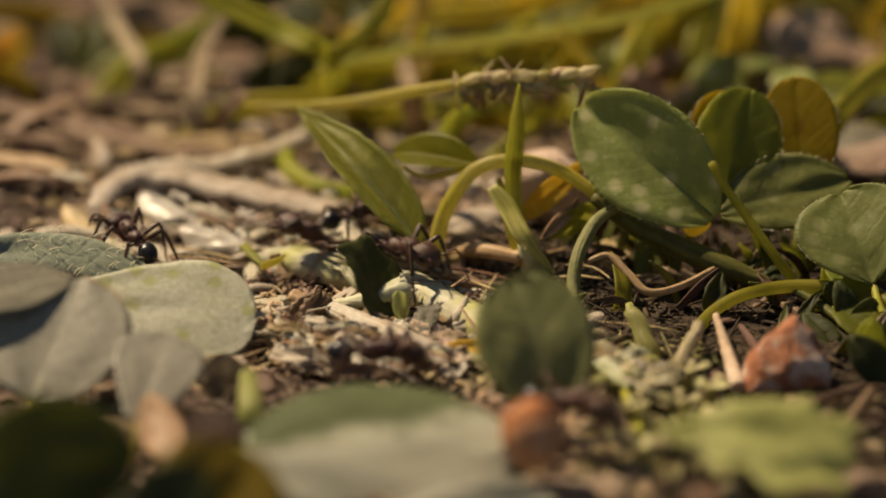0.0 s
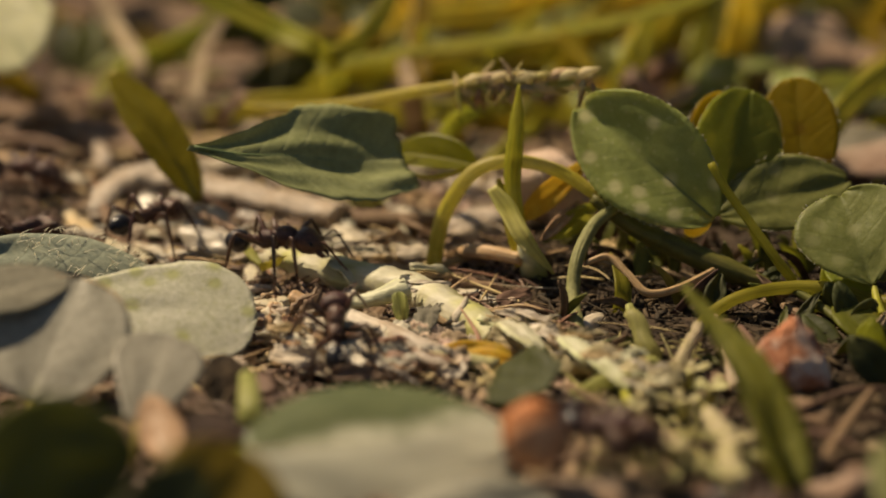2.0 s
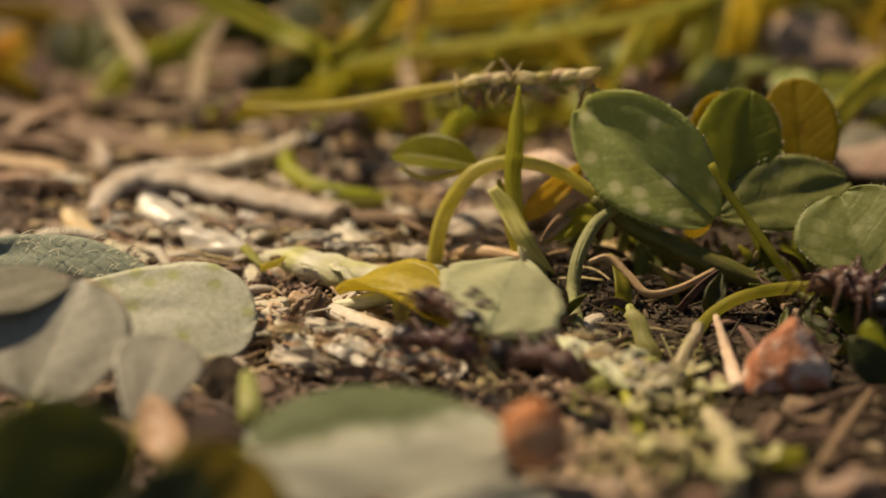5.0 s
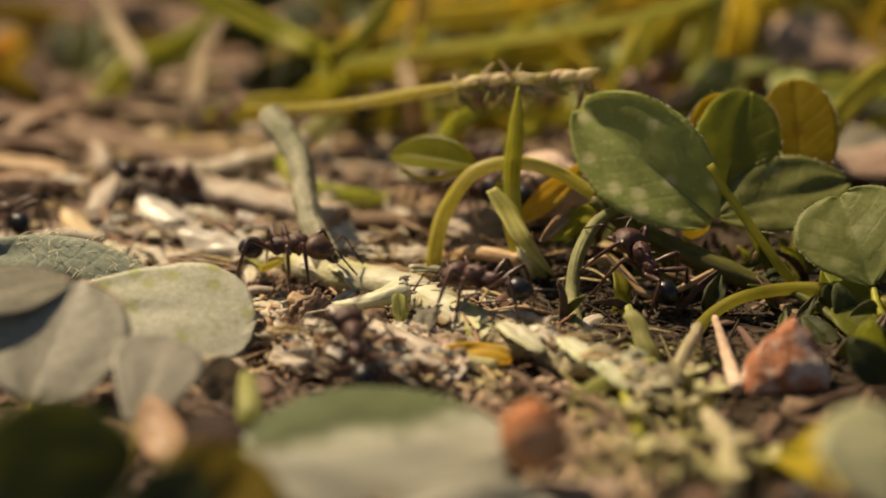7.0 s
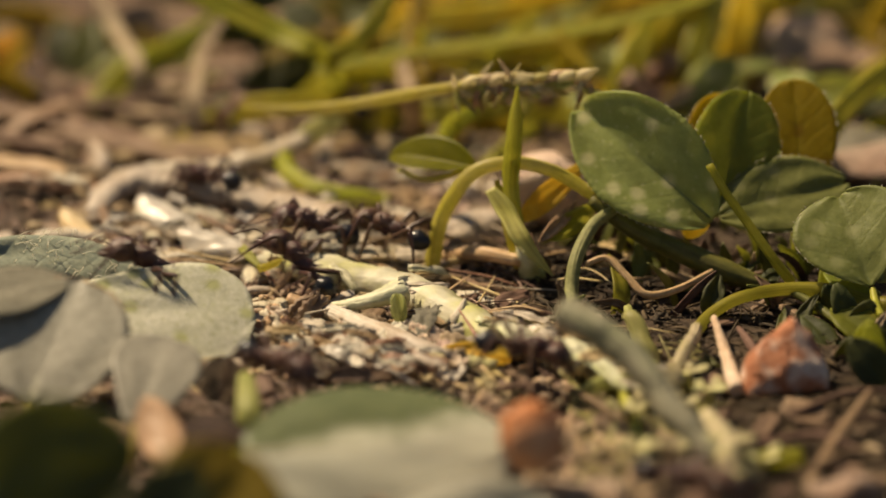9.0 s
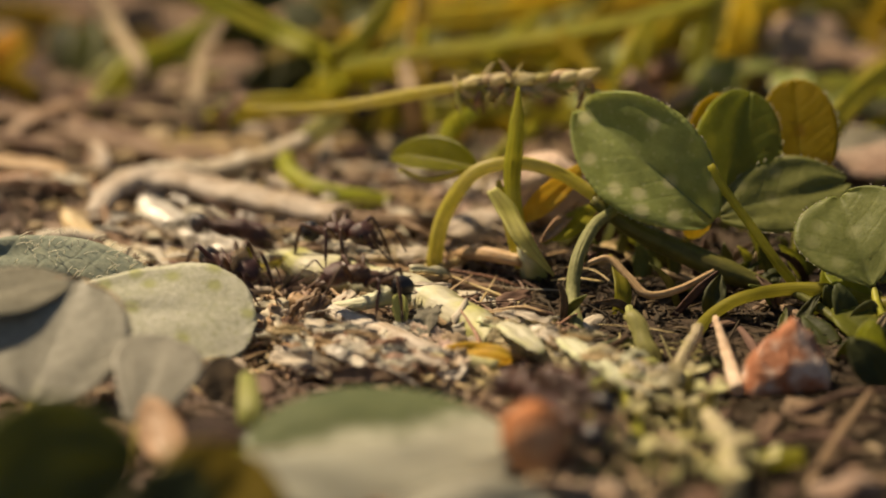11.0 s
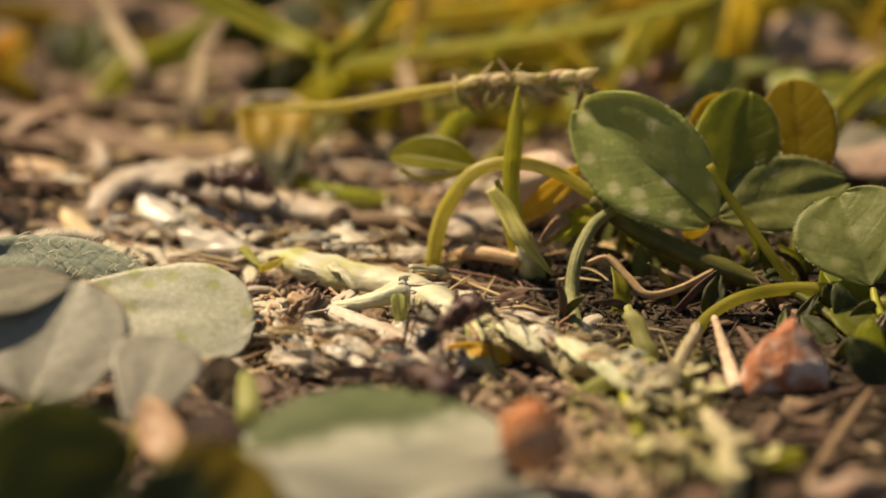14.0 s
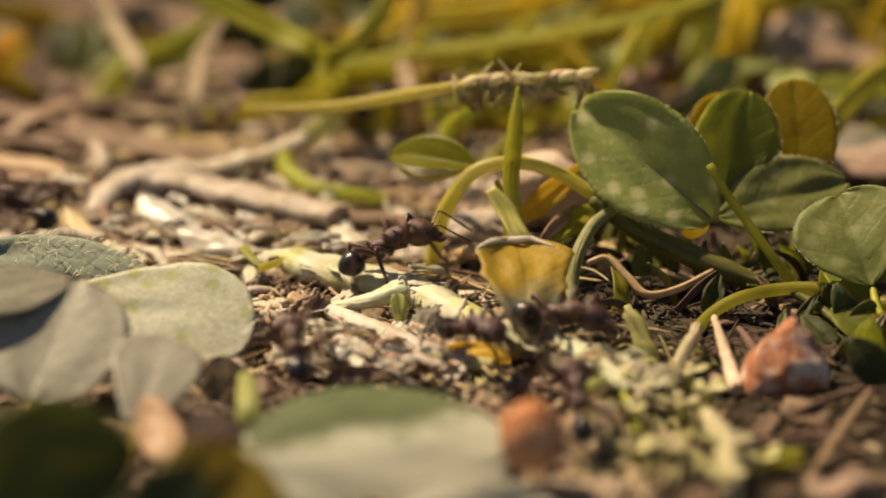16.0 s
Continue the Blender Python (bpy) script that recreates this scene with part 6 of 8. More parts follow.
def colony(sizes):
    """One ant for each size named, alike ones sharing their meshes."""
    first, made = {}, []
    for s in sizes:
        if s not in first:
            first[s] = ant_parts(s)
            made.append(first[s])
        else:
            made.append(copy_thing(first[s], Matrix()))
    return made


# ---- what the ants carry ----
def cut_leaf(label, size, kind, m, **shape):
    """A carried piece: its blade and the rib along it."""
    piece = thing("cut_leaf", Matrix(), label, "leaf piece", "carried pieces")
    part("blade", leaf(*size, kind, centre=True, **shape), m, piece, at=Matrix())
    part("midrib", midrib(size[0], shape, True), M_RIB, piece, "raised paler midrib", at=Matrix())
    return piece


CUT_A = cut_leaf("long olive leaf piece folded along its rib, carried by an ant", (11.6, 3.5), "lance", M_CUT_OLIVE, fold=36, curl=16, ripple=0.5, bite=0.1, seed=61, nx=26)
CUT_B = cut_leaf("small dark green leaf piece carried by an ant", (5.2, 3.6), "wedge", M_DARK_LEAF, fold=6, curl=20, ripple=0.5, bite=0.2, seed=62)
CUT_C = cut_leaf("whole grey-green leaflet carried by an ant", (6.2, 5.3), "round", M_CUT_PALE_GREEN, fold=5, curl=12, ripple=0.4, notch=0.05, seed=63, nx=26, ny=16)
CUT_D = cut_leaf("large dark green pointed leaf piece carried by an ant", (12.6, 6.6), "piece", M_CUT_DARK, fold=11, curl=-18, ripple=0.45, bite=0.10, seed=64, nx=34, ny=20)
CUT_E = cut_leaf("narrow olive leaf piece held upright by an ant", (8.9, 3.4), "oval", M_CUT_MOSS, fold=10, curl=14, ripple=0.4, bite=0.06, seed=65)
CUT_F = cut_leaf("pale green bent leaf piece carried by an ant", (8.4, 6.3), "oval", M_CUT_PALE, fold=-6, curl=18, ripple=0.4, bite=0.14, seed=66)
CUT_G = cut_leaf("yellow-green curved leaf piece carried by an ant", (9.4, 3.9), "lance", M_CUT_YELLOW, fold=34, curl=50, ripple=0.4, bite=0.1, seed=67)
CUT_I = cut_leaf("withered yellow leaf piece with a grey end carried by an ant", (7.2, 5.6), "obovate", M_CUT_BROWN, fold=9, curl=18, ripple=0.5, bite=0.22, seed=68)
edge = [(7.2 * (u - 0.5) - 0.1, sd * outline("obovate", u) * 2.75, abs(outline("obovate", u) * 2.75) * 0.16 - 7.2 * 0.157 * u * u + 0.12) for u, sd in ((0.80, 1), (0.88, 1), (0.95, 1), (0.985, 1), (0.985, -1), (0.95, -1), (0.9, -1))]
part("dried_edge", tube(edge, [0.05, 0.16, 0.2, 0.18, 0.05], 24, 7, flat=0.5, wander=0.2), M_HUSK_WHITE, CUT_I, "pale dried upper edge", at=Matrix())
CUT_J = cut_leaf("small grey-brown plant scrap carried by an ant", (2.8, 1.3), "strip", M_LITTER, fold=12, curl=30, ripple=0.8, bite=0.4, seed=69)
CUT_H = cut_leaf("pale lime-green torn leaf piece carried by an ant", (8.4, 5.2), "piece", M_CUT_LIME, fold=10, curl=30, ripple=0.7, bite=0.3, seed=70)
CUT_STICK = thing("cut_stalk", Matrix(), "thick grey-green stalk piece carried by an ant", "stalk piece", "carried pieces")
part("stalk", tube([(-5.5, 0, 0), (-2.4, 0.15, 0.05), (1.2, -0.3, 0.0), (3.4, -0.1, 0.1), (5.5, 0.35, 0.0)], [0.62, 0.66, 0.7, 0.74, 0.8], 36, 12, rough=0.09, wander=0.1, up=(0, 1, 0)), M_CUT_STALK, CUT_STICK, at=Matrix())
for side in (0.45, -0.45):
    part("prong", tube([(-4.4, side * 0.5, 0.1), (-5.6, side, 0.1), (-6.3, side * 1.3, 0)], [0.4, 0.34, 0.2], 8, 7, up=(0, 0, 1)), M_CUT_STALK, CUT_STICK, "torn forked end", at=Matrix())


ANTS = colony((1.0, 0.95, 0.95, 1.05, 0.95, 1.0, 0.95, 1.0, 0.95, 1.0, 1.0) + (0.9, 0.9, 0.95, 0.95, 1, 0.95, 0.95, 1, 0.95, 1, 1, 1, 1, 0.95, 0.95, 0.95, 0.95, 0.95, 1, 0.95, 1, 0.95, 1.1, 1.05, 1, 1))


def motions():
    ants = iter(ANTS)

    def new_ant(label=""):
        return tagged(next(ants), label)

    # seconds, centre (mm), direction from base to tip, direction of the upper side
    LEAF_A = [(0, -4.51, 79, 5.66, -0.587, 0.578, 0.567, 0.052, -0.672, 0.738), (0.25, -1.6, 77, 5.36, -0.653, 0.461, 0.601, 0.101, -0.733, 0.672), (0.5, 1.29, 75, 5.14, -0.706, 0.231, 0.67, 0.242, -0.81, 0.534), (0.75, 4.46, 72, 4.36, -0.579, 0.265, 0.771, 0.468, -0.666, 0.581), (1, 7.25, 68, 3.59, -0.416, 0.296, 0.86, 0.697, -0.504, 0.51), (1.25, 8.58, 65, 3.51, -0.331, 0.307, 0.892, 0.701, -0.552, 0.451), (1.5, 9.66, 61, 3.85, -0.245, 0.316, 0.917, 0.686, -0.612, 0.394), (2, 13.16, 54, 3.44, -0.263, 0.629, 0.732, 0.608, -0.481, 0.632), (2.5, 16.7, 47, 3.33, -0.236, 0.802, 0.549, 0.558, -0.35, 0.752), (3.2, 23.25, 36, -0.11, -0.19, 0.899, 0.395, 0.54, -0.24, 0.807)]
    LEAF_B = [(0, -3.18, 71, 2, -0.295, 0.311, 0.904, 0.783, -0.464, 0.415), (0.25, -1.76, 68, 1.94, -0.397, 0.299, 0.868, 0.649, -0.577, 0.496), (0.5, -0.24, 66, 1.5, -0.498, 0.614, 0.612, 0.315, -0.53, 0.787), (0.75, 2.16, 64, 1.2, -0.737, 0.603, 0.305, -0.182, -0.611, 0.77), (1, 4.52, 62, 1.02, -0.951, 0.162, 0.265, -0.037, -0.906, 0.421), (1.5, 5.44, 60, 2.1, -0.909, 0.415, -0.036, -0.359, -0.738, 0.572), (1.75, 4.41, 60, 1.89, -0.777, 0.616, -0.13, -0.488, -0.46, 0.742), (2, 3.3, 60, 1.61, -0.596, 0.781, -0.185, -0.521, -0.202, 0.829), (2.25, 6.6, 60, 1.89, -0.43, 0.901, -0.054, -0.189, -0.031, 0.981), (2.5, 9.83, 58, 2.89, -0.29, 0.95, 0.119, 0.238, -0.048, 0.97), (3, 13.27, 48, 1.87, -0.479, 0.872, 0.105, -0.366, -0.306, 0.879), (3.6, 20, 35, -1.31, -0.427, 0.893, 0.144, -0.288, -0.285, 0.914)]
    LEAF_C = [(0, 4.02, 57, 4.5, -0.322, 0.387, 0.864, 0.055, -0.903, 0.425), (0.25, 5.34, 56, 4.67, -0.371, 0.302, 0.878, 0.24, -0.882, 0.405), (0.5, 6.77, 55, 4.8, -0.406, 0.298, 0.864, 0.237, -0.879, 0.414), (0.75, 9.38, 54, 4.61, -0.385, 0.301, 0.873, -0.239, -0.946, 0.22), (1, 12.02, 53, 4.57, -0.298, 0.697, 0.652, -0.8, -0.555, 0.227), (1.25, 13.81, 51, 4.66, -0.254, 0.7, 0.668, -0.37, -0.708, 0.601), (1.5, 15.54, 49, 4.69, -0.211, 0.704, 0.678, 0.316, -0.608, 0.729), (2, 19.22, 43, 3.4, -0.184, 0.789, 0.586, 0.3, -0.522, 0.798), (2.6, 23.51, 35, 0.08, -0.174, 0.837, 0.52, 0.287, -0.462, 0.839)]
    LEAF_D = [(0, -35.32, 101, 11.07, 0.836, -0.179, -0.519, -0.353, -0.899, -0.259), (0.25, -29.3, 97, 8.93, 0.836, -0.179, -0.519, -0.353, -0.899, -0.259), (0.5, -23.77, 93, 7.68, 0.826, 0.011, -0.564, -0.176, -0.945, -0.276), (0.75, -19.16, 90, 8.06, 0.859, 0.012, -0.512, -0.195, -0.917, -0.348), (1, -14.68, 87, 8.22, 0.904, -0.139, -0.405, -0.318, -0.851, -0.417), (1.25, -11.09, 83, 7.67, 0.872, -0.159, -0.463, -0.259, -0.952, -0.161), (1.5, -7.64, 80, 6.39, 0.827, -0.183, -0.532, -0.211, -0.978, 0.009), (1.75, -7.6, 80, 5.89, 0.871, 0.064, -0.487, 0.325, -0.818, 0.475), (2, -7.98, 79, 5.81, 0.791, 0.527, -0.311, 0.542, -0.369, 0.755), (2.25, -5.37, 77, 5.13, 0.851, 0.313, -0.421, 0.524, -0.519, 0.675), (2.5, -2.6, 74, 5.06, 0.903, -0.008, -0.429, 0.32, -0.653, 0.687), (2.75, 1.13, 69, 4.22, 0.778, 0.198, -0.597, 0.519, -0.737, 0.432), (3, 4.33, 64, 3.85, 0.639, 0.297, -0.709, 0.635, -0.724, 0.269), (3.25, 7.65, 60, 4.09, 0.737, 0.225, -0.637, 0.535, -0.77, 0.346), (3.5, 10.92, 57, 4.15, 0.85, 0.054, -0.525, 0.389, -0.736, 0.554), (3.75, 13.08, 53, 3.58, 0.692, 0.313, -0.651, 0.275, -0.948, -0.163), (4, 15.29, 50, 2.97, 0.614, 0.397, -0.683, 0.046, -0.881, -0.47), (4.2, 16.81, 47, 2.33, 0.59, 0.401, -0.701, 0.027, -0.878, -0.479), (5, 23.3, 36, -0.7, 0.523, 0.466, -0.714, 0.346, -0.881, -0.322)]
    LEAF_E = [(0, -49.03, 112, 12.44, -0.6, 0.26, 0.756, 0.207, -0.863, 0.461), (1, -25.66, 97, 5.85, -0.546, 0.273, 0.792, 0.217, -0.867, 0.448), (1.25, -22.59, 94, 5.7, -0.54, 0.274, 0.796, 0.218, -0.868, 0.447), (1.5, -19.81, 91, 5.53, -0.525, 0.277, 0.805, 0.22, -0.869, 0.443), (1.75, -17.75, 89, 5.44, -0.52, 0.278, 0.808, 0.401, -0.755, 0.518), (2, -15.84, 87, 5.35, -0.51, 0.34, 0.79, 0.528, -0.602, 0.599), (2.25, -13.73, 84, 4.84, -0.408, 0.297, 0.863, 0.456, -0.752, 0.475), (2.5, -11.49, 80, 4.57, -0.294, 0.311, 0.904, 0.247, -0.889, 0.386), (2.75, -7.57, 77, 4.47, -0.301, 0.664, 0.684, -0.051, -0.727, 0.684), (3, -4.09, 75, 4.12, -0.323, 0.798, 0.509, -0.236, -0.588, 0.774), (3.25, -1.6, 72, 3.39, -0.348, 0.82, 0.454, 0.042, -0.47, 0.882), (3.5, 0.69, 69, 2.62, -0.372, 0.837, 0.402, 0.308, -0.297, 0.904), (3.75, 4.88, 64, 2.72, -0.327, 0.805, 0.496, 0.213, -0.449, 0.868), (4, 9.06, 59, 2.82, -0.312, 0.716, 0.624, 0.443, -0.471, 0.762), (4.2, 12.19, 56, 3.49, -0.312, 0.652, 0.691, 0.475, -0.523, 0.708), (5, 20.35, 37, -0.42, -0.25, 0.877, 0.411, 0.01, -0.423, 0.906)]
    LEAF_F = [(0, -60.51, 125, 12.75, -0.696, 0.395, 0.6, -0.224, -0.913, 0.342), (1.6, -34.27, 108, 8.03, -0.53, 0.776, 0.34, -0.521, -0.615, 0.592), (2, -27.07, 104, 7.29, -0.475, 0.788, 0.391, -0.481, -0.604, 0.635), (2.5, -18.22, 100, 4.34, -0.509, 0.782, 0.359, -0.507, -0.609, 0.609), (2.75, -13.55, 96, 4.4, -0.481, 0.762, 0.434, -0.451, -0.639, 0.623), (3, -9.38, 91, 4.81, -0.418, 0.781, 0.464, -0.42, -0.619, 0.664), (3.5, -6.28, 86, 3.98, -0.178, 0.919, 0.352, -0.336, -0.393, 0.856), (3.75, -5.4, 84, 3.92, -0.027, 0.934, 0.356, -0.171, -0.355, 0.919), (4, -4.52, 82, 4.03, 0.115, 0.931, 0.347, -0, -0.35, 0.937), (4.2, -3.85, 80, 4.65, 0.114, 0.933, 0.34, -0, -0.343, 0.939), (5, 3.04, 68, 3.19, 0.245, 0.941, 0.232, 0.182, -0.28, 0.943), (5.8, 10.97, 55, 3.69, 0.619, 0.78, 0.091, 0.358, -0.384, 0.851), (6.3, 13.32, 50, 3.61, 0.789, 0.585, -0.186, 0.421, -0.295, 0.858), (6.5, 14.82, 48, 3.89, 0.918, 0.383, -0.102, 0.258, -0.381, 0.888), (7, 18.21, 44, 4.77, 0.845, 0.513, -0.148, 0.354, -0.331, 0.874), (7.6, 24.96, 35, 1.12, 0.768, 0.614, -0.184, 0.429, -0.279, 0.859)]
    LEAF_G = [(0, -65.61, 125, 10.8, -0.625, 0.254, 0.738, 0.202, -0.861, 0.467), (2.8, -32.62, 108, 6.03, -0.673, 0.241, 0.7, 0.192, -0.857, 0.479), (3.5, -20.63, 96, 5.23, -0.625, 0.519, 0.584, 0.006, -0.745, 0.667), (3.75, -15.51, 89, 5.22, -0.637, 0.251, 0.729, 0.2, -0.86, 0.47), (4, -10.61, 82, 5.22, -0.591, 0.263, 0.762, 0.209, -0.863, 0.459), (4.2, -8.58, 79, 4, -0.662, 0.584, 0.469, 0.223, -0.444, 0.868), (5, -2.62, 70, 2.91, -0.67, 0.651, 0.356, 0.111, -0.387, 0.916), (5.8, 5.16, 63, 3.17, -0.802, 0.549, 0.235, -0.17, -0.587, 0.792), (6.3, 8.5, 60, 3.34, -0.808, 0.528, 0.26, -0.237, -0.696, 0.678), (6.5, 9.58, 58, 3.86, -0.818, 0.498, 0.287, -0.201, -0.716, 0.669), (7, 15.61, 50, 2.46, -0.608, 0.776, 0.166, -0.4, -0.481, 0.78), (7.9, 22.54, 35, -0.73, -0.583, 0.807, 0.092, -0.474, -0.43, 0.768)]
    LEAF_I = [(0, -69.83, 133, -0.19, 0, 0.326, 0.946, 0.174, -0.931, 0.321), (12, -50.46, 122, 1.54, -0.105, 0.324, 0.94, 0.173, -0.925, 0.338), (13, -31.77, 115, 2.75, -0.053, 0.609, 0.791, 0.156, -0.778, 0.609), (13.5, -20.5, 107, 2.89, -0.305, 0.701, 0.645, 0.011, -0.674, 0.738), (14, -9.58, 93, 3.25, -0.084, 0.734, 0.674, 0.128, -0.663, 0.738), (14.5, -5.75, 84, 3.73, -0.221, 0.791, 0.571, -0.066, -0.596, 0.8), (15, -0.18, 77, 3.09, -0.225, 0.317, 0.921, 0, -0.946, 0.326), (15.5, -0.17, 75, 3.85, -0.179, 0.66, 0.729, 0.011, -0.74, 0.673), (15.75, 1.99, 71, 3.81, -0.081, 0.797, 0.599, 0.119, -0.589, 0.8), (16, 4.05, 68, 3.33, -0.048, 0.845, 0.533, 0.136, -0.523, 0.841)]
    STICK = [(0, -65.25, 117, 5.72, -0.316, 0.309, 0.897, -0, -0.946, 0.326), (5, -36.84, 106, 5.8, -0.387, 0.475, 0.79, -0.076, -0.87, 0.486), (6, -20.63, 98, 5.5, -0.491, 0.476, 0.729, -0.107, -0.864, 0.492), (6.5, -13.63, 92, 5.31, -0.469, 0.451, 0.759, -0.085, -0.879, 0.469), (6.75, -10.39, 87, 4.58, -0.367, 0.736, 0.569, -0.218, -0.663, 0.717), (7, -7.67, 82, 4, -0.272, 0.852, 0.447, -0.239, -0.51, 0.826), (7.25, -6.57, 79, 4.39, -0.268, 0.834, 0.482, -0.218, -0.54, 0.813), (7.5, -6.03, 76, 4.86, -0.263, 0.816, 0.514, -0.2, -0.568, 0.799), (7.75, -5.59, 71, 4.33, -0.127, 0.821, 0.556, -0.094, -0.568, 0.817), (8, -4.91, 67, 4.12, -0.005, 0.862, 0.507, -0.004, -0.507, 0.862), (8.25, -2.93, 67, 3.5, -0.11, 0.911, 0.398, -0.118, -0.41, 0.904), (8.5, 0.17, 65, 3.2, -0.854, 0.169, 0.492, 0, -0.946, 0.326), (8.75, 3.85, 61, 3.02, -0.769, 0.208, 0.604, 0, -0.946, 0.326), (9, 9.28, 56, 2.63, -0.647, 0.558, 0.519, -0.248, -0.799, 0.548), (9.2, 11.28, 54, 3.7, -0.798, 0.434, 0.418, -0.227, -0.86, 0.458), (9.8, 18.49, 45, 1, -0.644, 0.723, 0.25, -0.486, -0.639, 0.597), (10.5, 28.47, 34, -6.04, -0.595, 0.76, 0.262, -0.487, -0.6, 0.635)]
    # seconds, x, y, height over the soil (mm), tilt, lean, heading (degrees)
    LEAF_H = [(0, 12.43, 47.57, 4.20, 24, -8, -20), (0.1, 13.51, 46.99, 4.20, 24, -8, -20), (0.2, 14.57, 45.57, 4.20, 24, -8, -20), (0.3, 15.01, 44.74, 4.20, 24, -8, -20), (0.4, 17.09, 43.11, 4.20, 24, -8, -20), (0.6, 19.75, 38.75, 4.20, 24, -8, -20), (0.9, 24.42, 30.22, 4.20, 24, -8, -20)]
    LEAF_J = [(0, -70.72, 136.81, 2.40, 80, 70, 30), (9.8, -50.96, 125.94, 2.40, 80, 70, 30), (10.4, -26.29, 97.00, 2.40, 80, 70, 30), (11, -10.01, 72.27, 2.40, 80, 70, 30), (11.3, -6.34, 64.11, 2.40, 80, 70, 30), (11.5, -2.55, 68.47, 2.40, 80, 70, 30), (11.7, 1.38, 63.73, 2.40, 80, 70, 30), (12, 4.59, 61.86, 2.40, 80, 70, 30), (12.2, 5.72, 58.27, 2.40, 80, 70, 30), (12.5, 6.12, 56.22, 2.40, 80, 70, 30), (12.9, 8.60, 49.87, 2.40, 80, 70, 30), (13.5, 12.58, 38.54, 2.40, 80, 70, 30), (14.2, 20.20, 24.43, 2.40, 80, 70, 30)]
    # the ants that carry: seconds, x, y (mm), heading, pitch (degrees), height of what they walk on (mm)
    BEARER_A = [(0, -2.07, 74.01, -40, 0, 0.0), (0.5, 3.04, 67.95, -35, 0, 0.0), (1, 7.52, 54.74, -50, 0, 0.0), (1.5, 9.22, 48.61, -45, 0, 0.0), (2, 12.26, 42.83, -45, 0, 0.0), (3, 20.00, 27.32, -45, 0, 0.0)]
    BEARER_B = [(0, -2.90, 60.88, -10, 0, 0.0), (0.5, 0.41, 58.97, -20, 0, 0.0), (1, 5.50, 53.46, -20, 0, 0.0), (1.5, 3.92, 57.39, -15, 0, 0.0), (2, 7.20, 51.59, -25, 0, 0.0), (2.5, 9.34, 54.42, -40, 0, 0.0), (3, 12.47, 43.62, -45, 0, 0.0), (3.6, 18.12, 27.32, -45, 0, 0.0)]
    BEARER_C = [(0, 5.53, 54.10, -30, 0, 0.0), (0.5, 8.16, 49.96, -30, 0, 0.0), (1, 12.31, 49.19, -30, 0, 0.0), (1.5, 15.37, 46.05, -30, 0, 0.0), (2, 18.61, 37.87, -30, 0, 0.0), (2.6, 21.41, 25.47, -30, 0, 0.0)]
    BEARER_D = [(0, -30.59, 93.14, -20, 0, 0.0), (0.5, -22.86, 87.60, -15, 0, 0.0), (1, -14.03, 84.46, -15, 0, 0.0), (1.5, -9.74, 78.38, -20, 0, 0.0), (2, -8.57, 76.25, -10, 0, 0.0), (2.5, -2.05, 65.74, -6, 0, 0.0), (3, 4.33, 54.74, -35, 0, 0.0), (3.5, 9.95, 51.59, -30, 0, 0.0), (4, 15.59, 44.42, -35, 0, 0.0), (5, 21.41, 25.47, -35, 0, 0.0)]
    BEARER_E = [(0, -45.45, 105.56, -20, 0, 0.0), (1, -23.11, 89.22, -40, 0, 0.0), (1.5, -16.72, 79.04, 30, 0, 0.0), (2, -15.55, 80.00, 38, 0, 0.0), (2.5, -11.45, 74.17, -25, 0, 0.4), (3, -6.22, 72.70, -10, 0, 0.0), (3.5, -0.11, 62.56, -15, 0, 0.0), (4, 8.61, 49.78, -40, 0, 0.0), (5, 18.12, 27.32, -40, 0, 0.0)]
    BEARER_F = [(0, -62.11, 112.56, -20, 0, 0.0), (1.6, -30.37, 92.00, -20, 0, 0.0), (2.5, -15.07, 85.49, -30, 0, 0.0), (3, -7.36, 83.95, -20, 0, 0.0), (3.5, -4.28, 78.76, -30, 0, 0.0), (4, -3.17, 72.10, -70, 0, 0.0), (4.2, -2.99, 71.84, -72, 0, 0.0), (5, 4.25, 59.46, -35, 0, 0.0), (5.8, 11.05, 48.32, -35, 0, 0.0), (6.5, 15.65, 43.35, -35, 0, 0.0), (7.6, 21.87, 27.32, -35, 0, 0.0)]
    BEARER_G = [(0, -57.30, 99.11, -20, 0, 0.0), (2.8, -28.53, 90.88, -20, 0, 0.0), (3.5, -18.00, 85.29, -30, 0, 0.0), (4, -8.69, 78.10, -15, 0, 0.0), (4.2, -7.77, 77.45, -15, 0, 0.0), (5, -0.37, 61.97, -35, 0, 0.0), (6.5, 10.97, 54.74, -30, 0, 0.0), (7, 16.03, 44.42, -35, 0, 0.0), (7.9, 21.41, 25.47, -35, 0, 0.0)]
    BEARER_I = [(0, -54.75, 92.00, -15, 0, 0.0), (12, -41.59, 91.44, -15, 0, 0.0), (13, -28.64, 89.77, -15, 0, 0.0), (13.5, -20.16, 88.68, -15, 0, 0.0), (14, -11.87, 86.33, -12, 0, 0.0), (14.5, -6.61, 77.82, -12, 0, 0.0), (15, -1.94, 71.08, -2, 0, 0.0), (15.5, -0.25, 68.52, -35, 0, 0.0), (16, 5.80, 65.35, -20, 0, 0.0)]
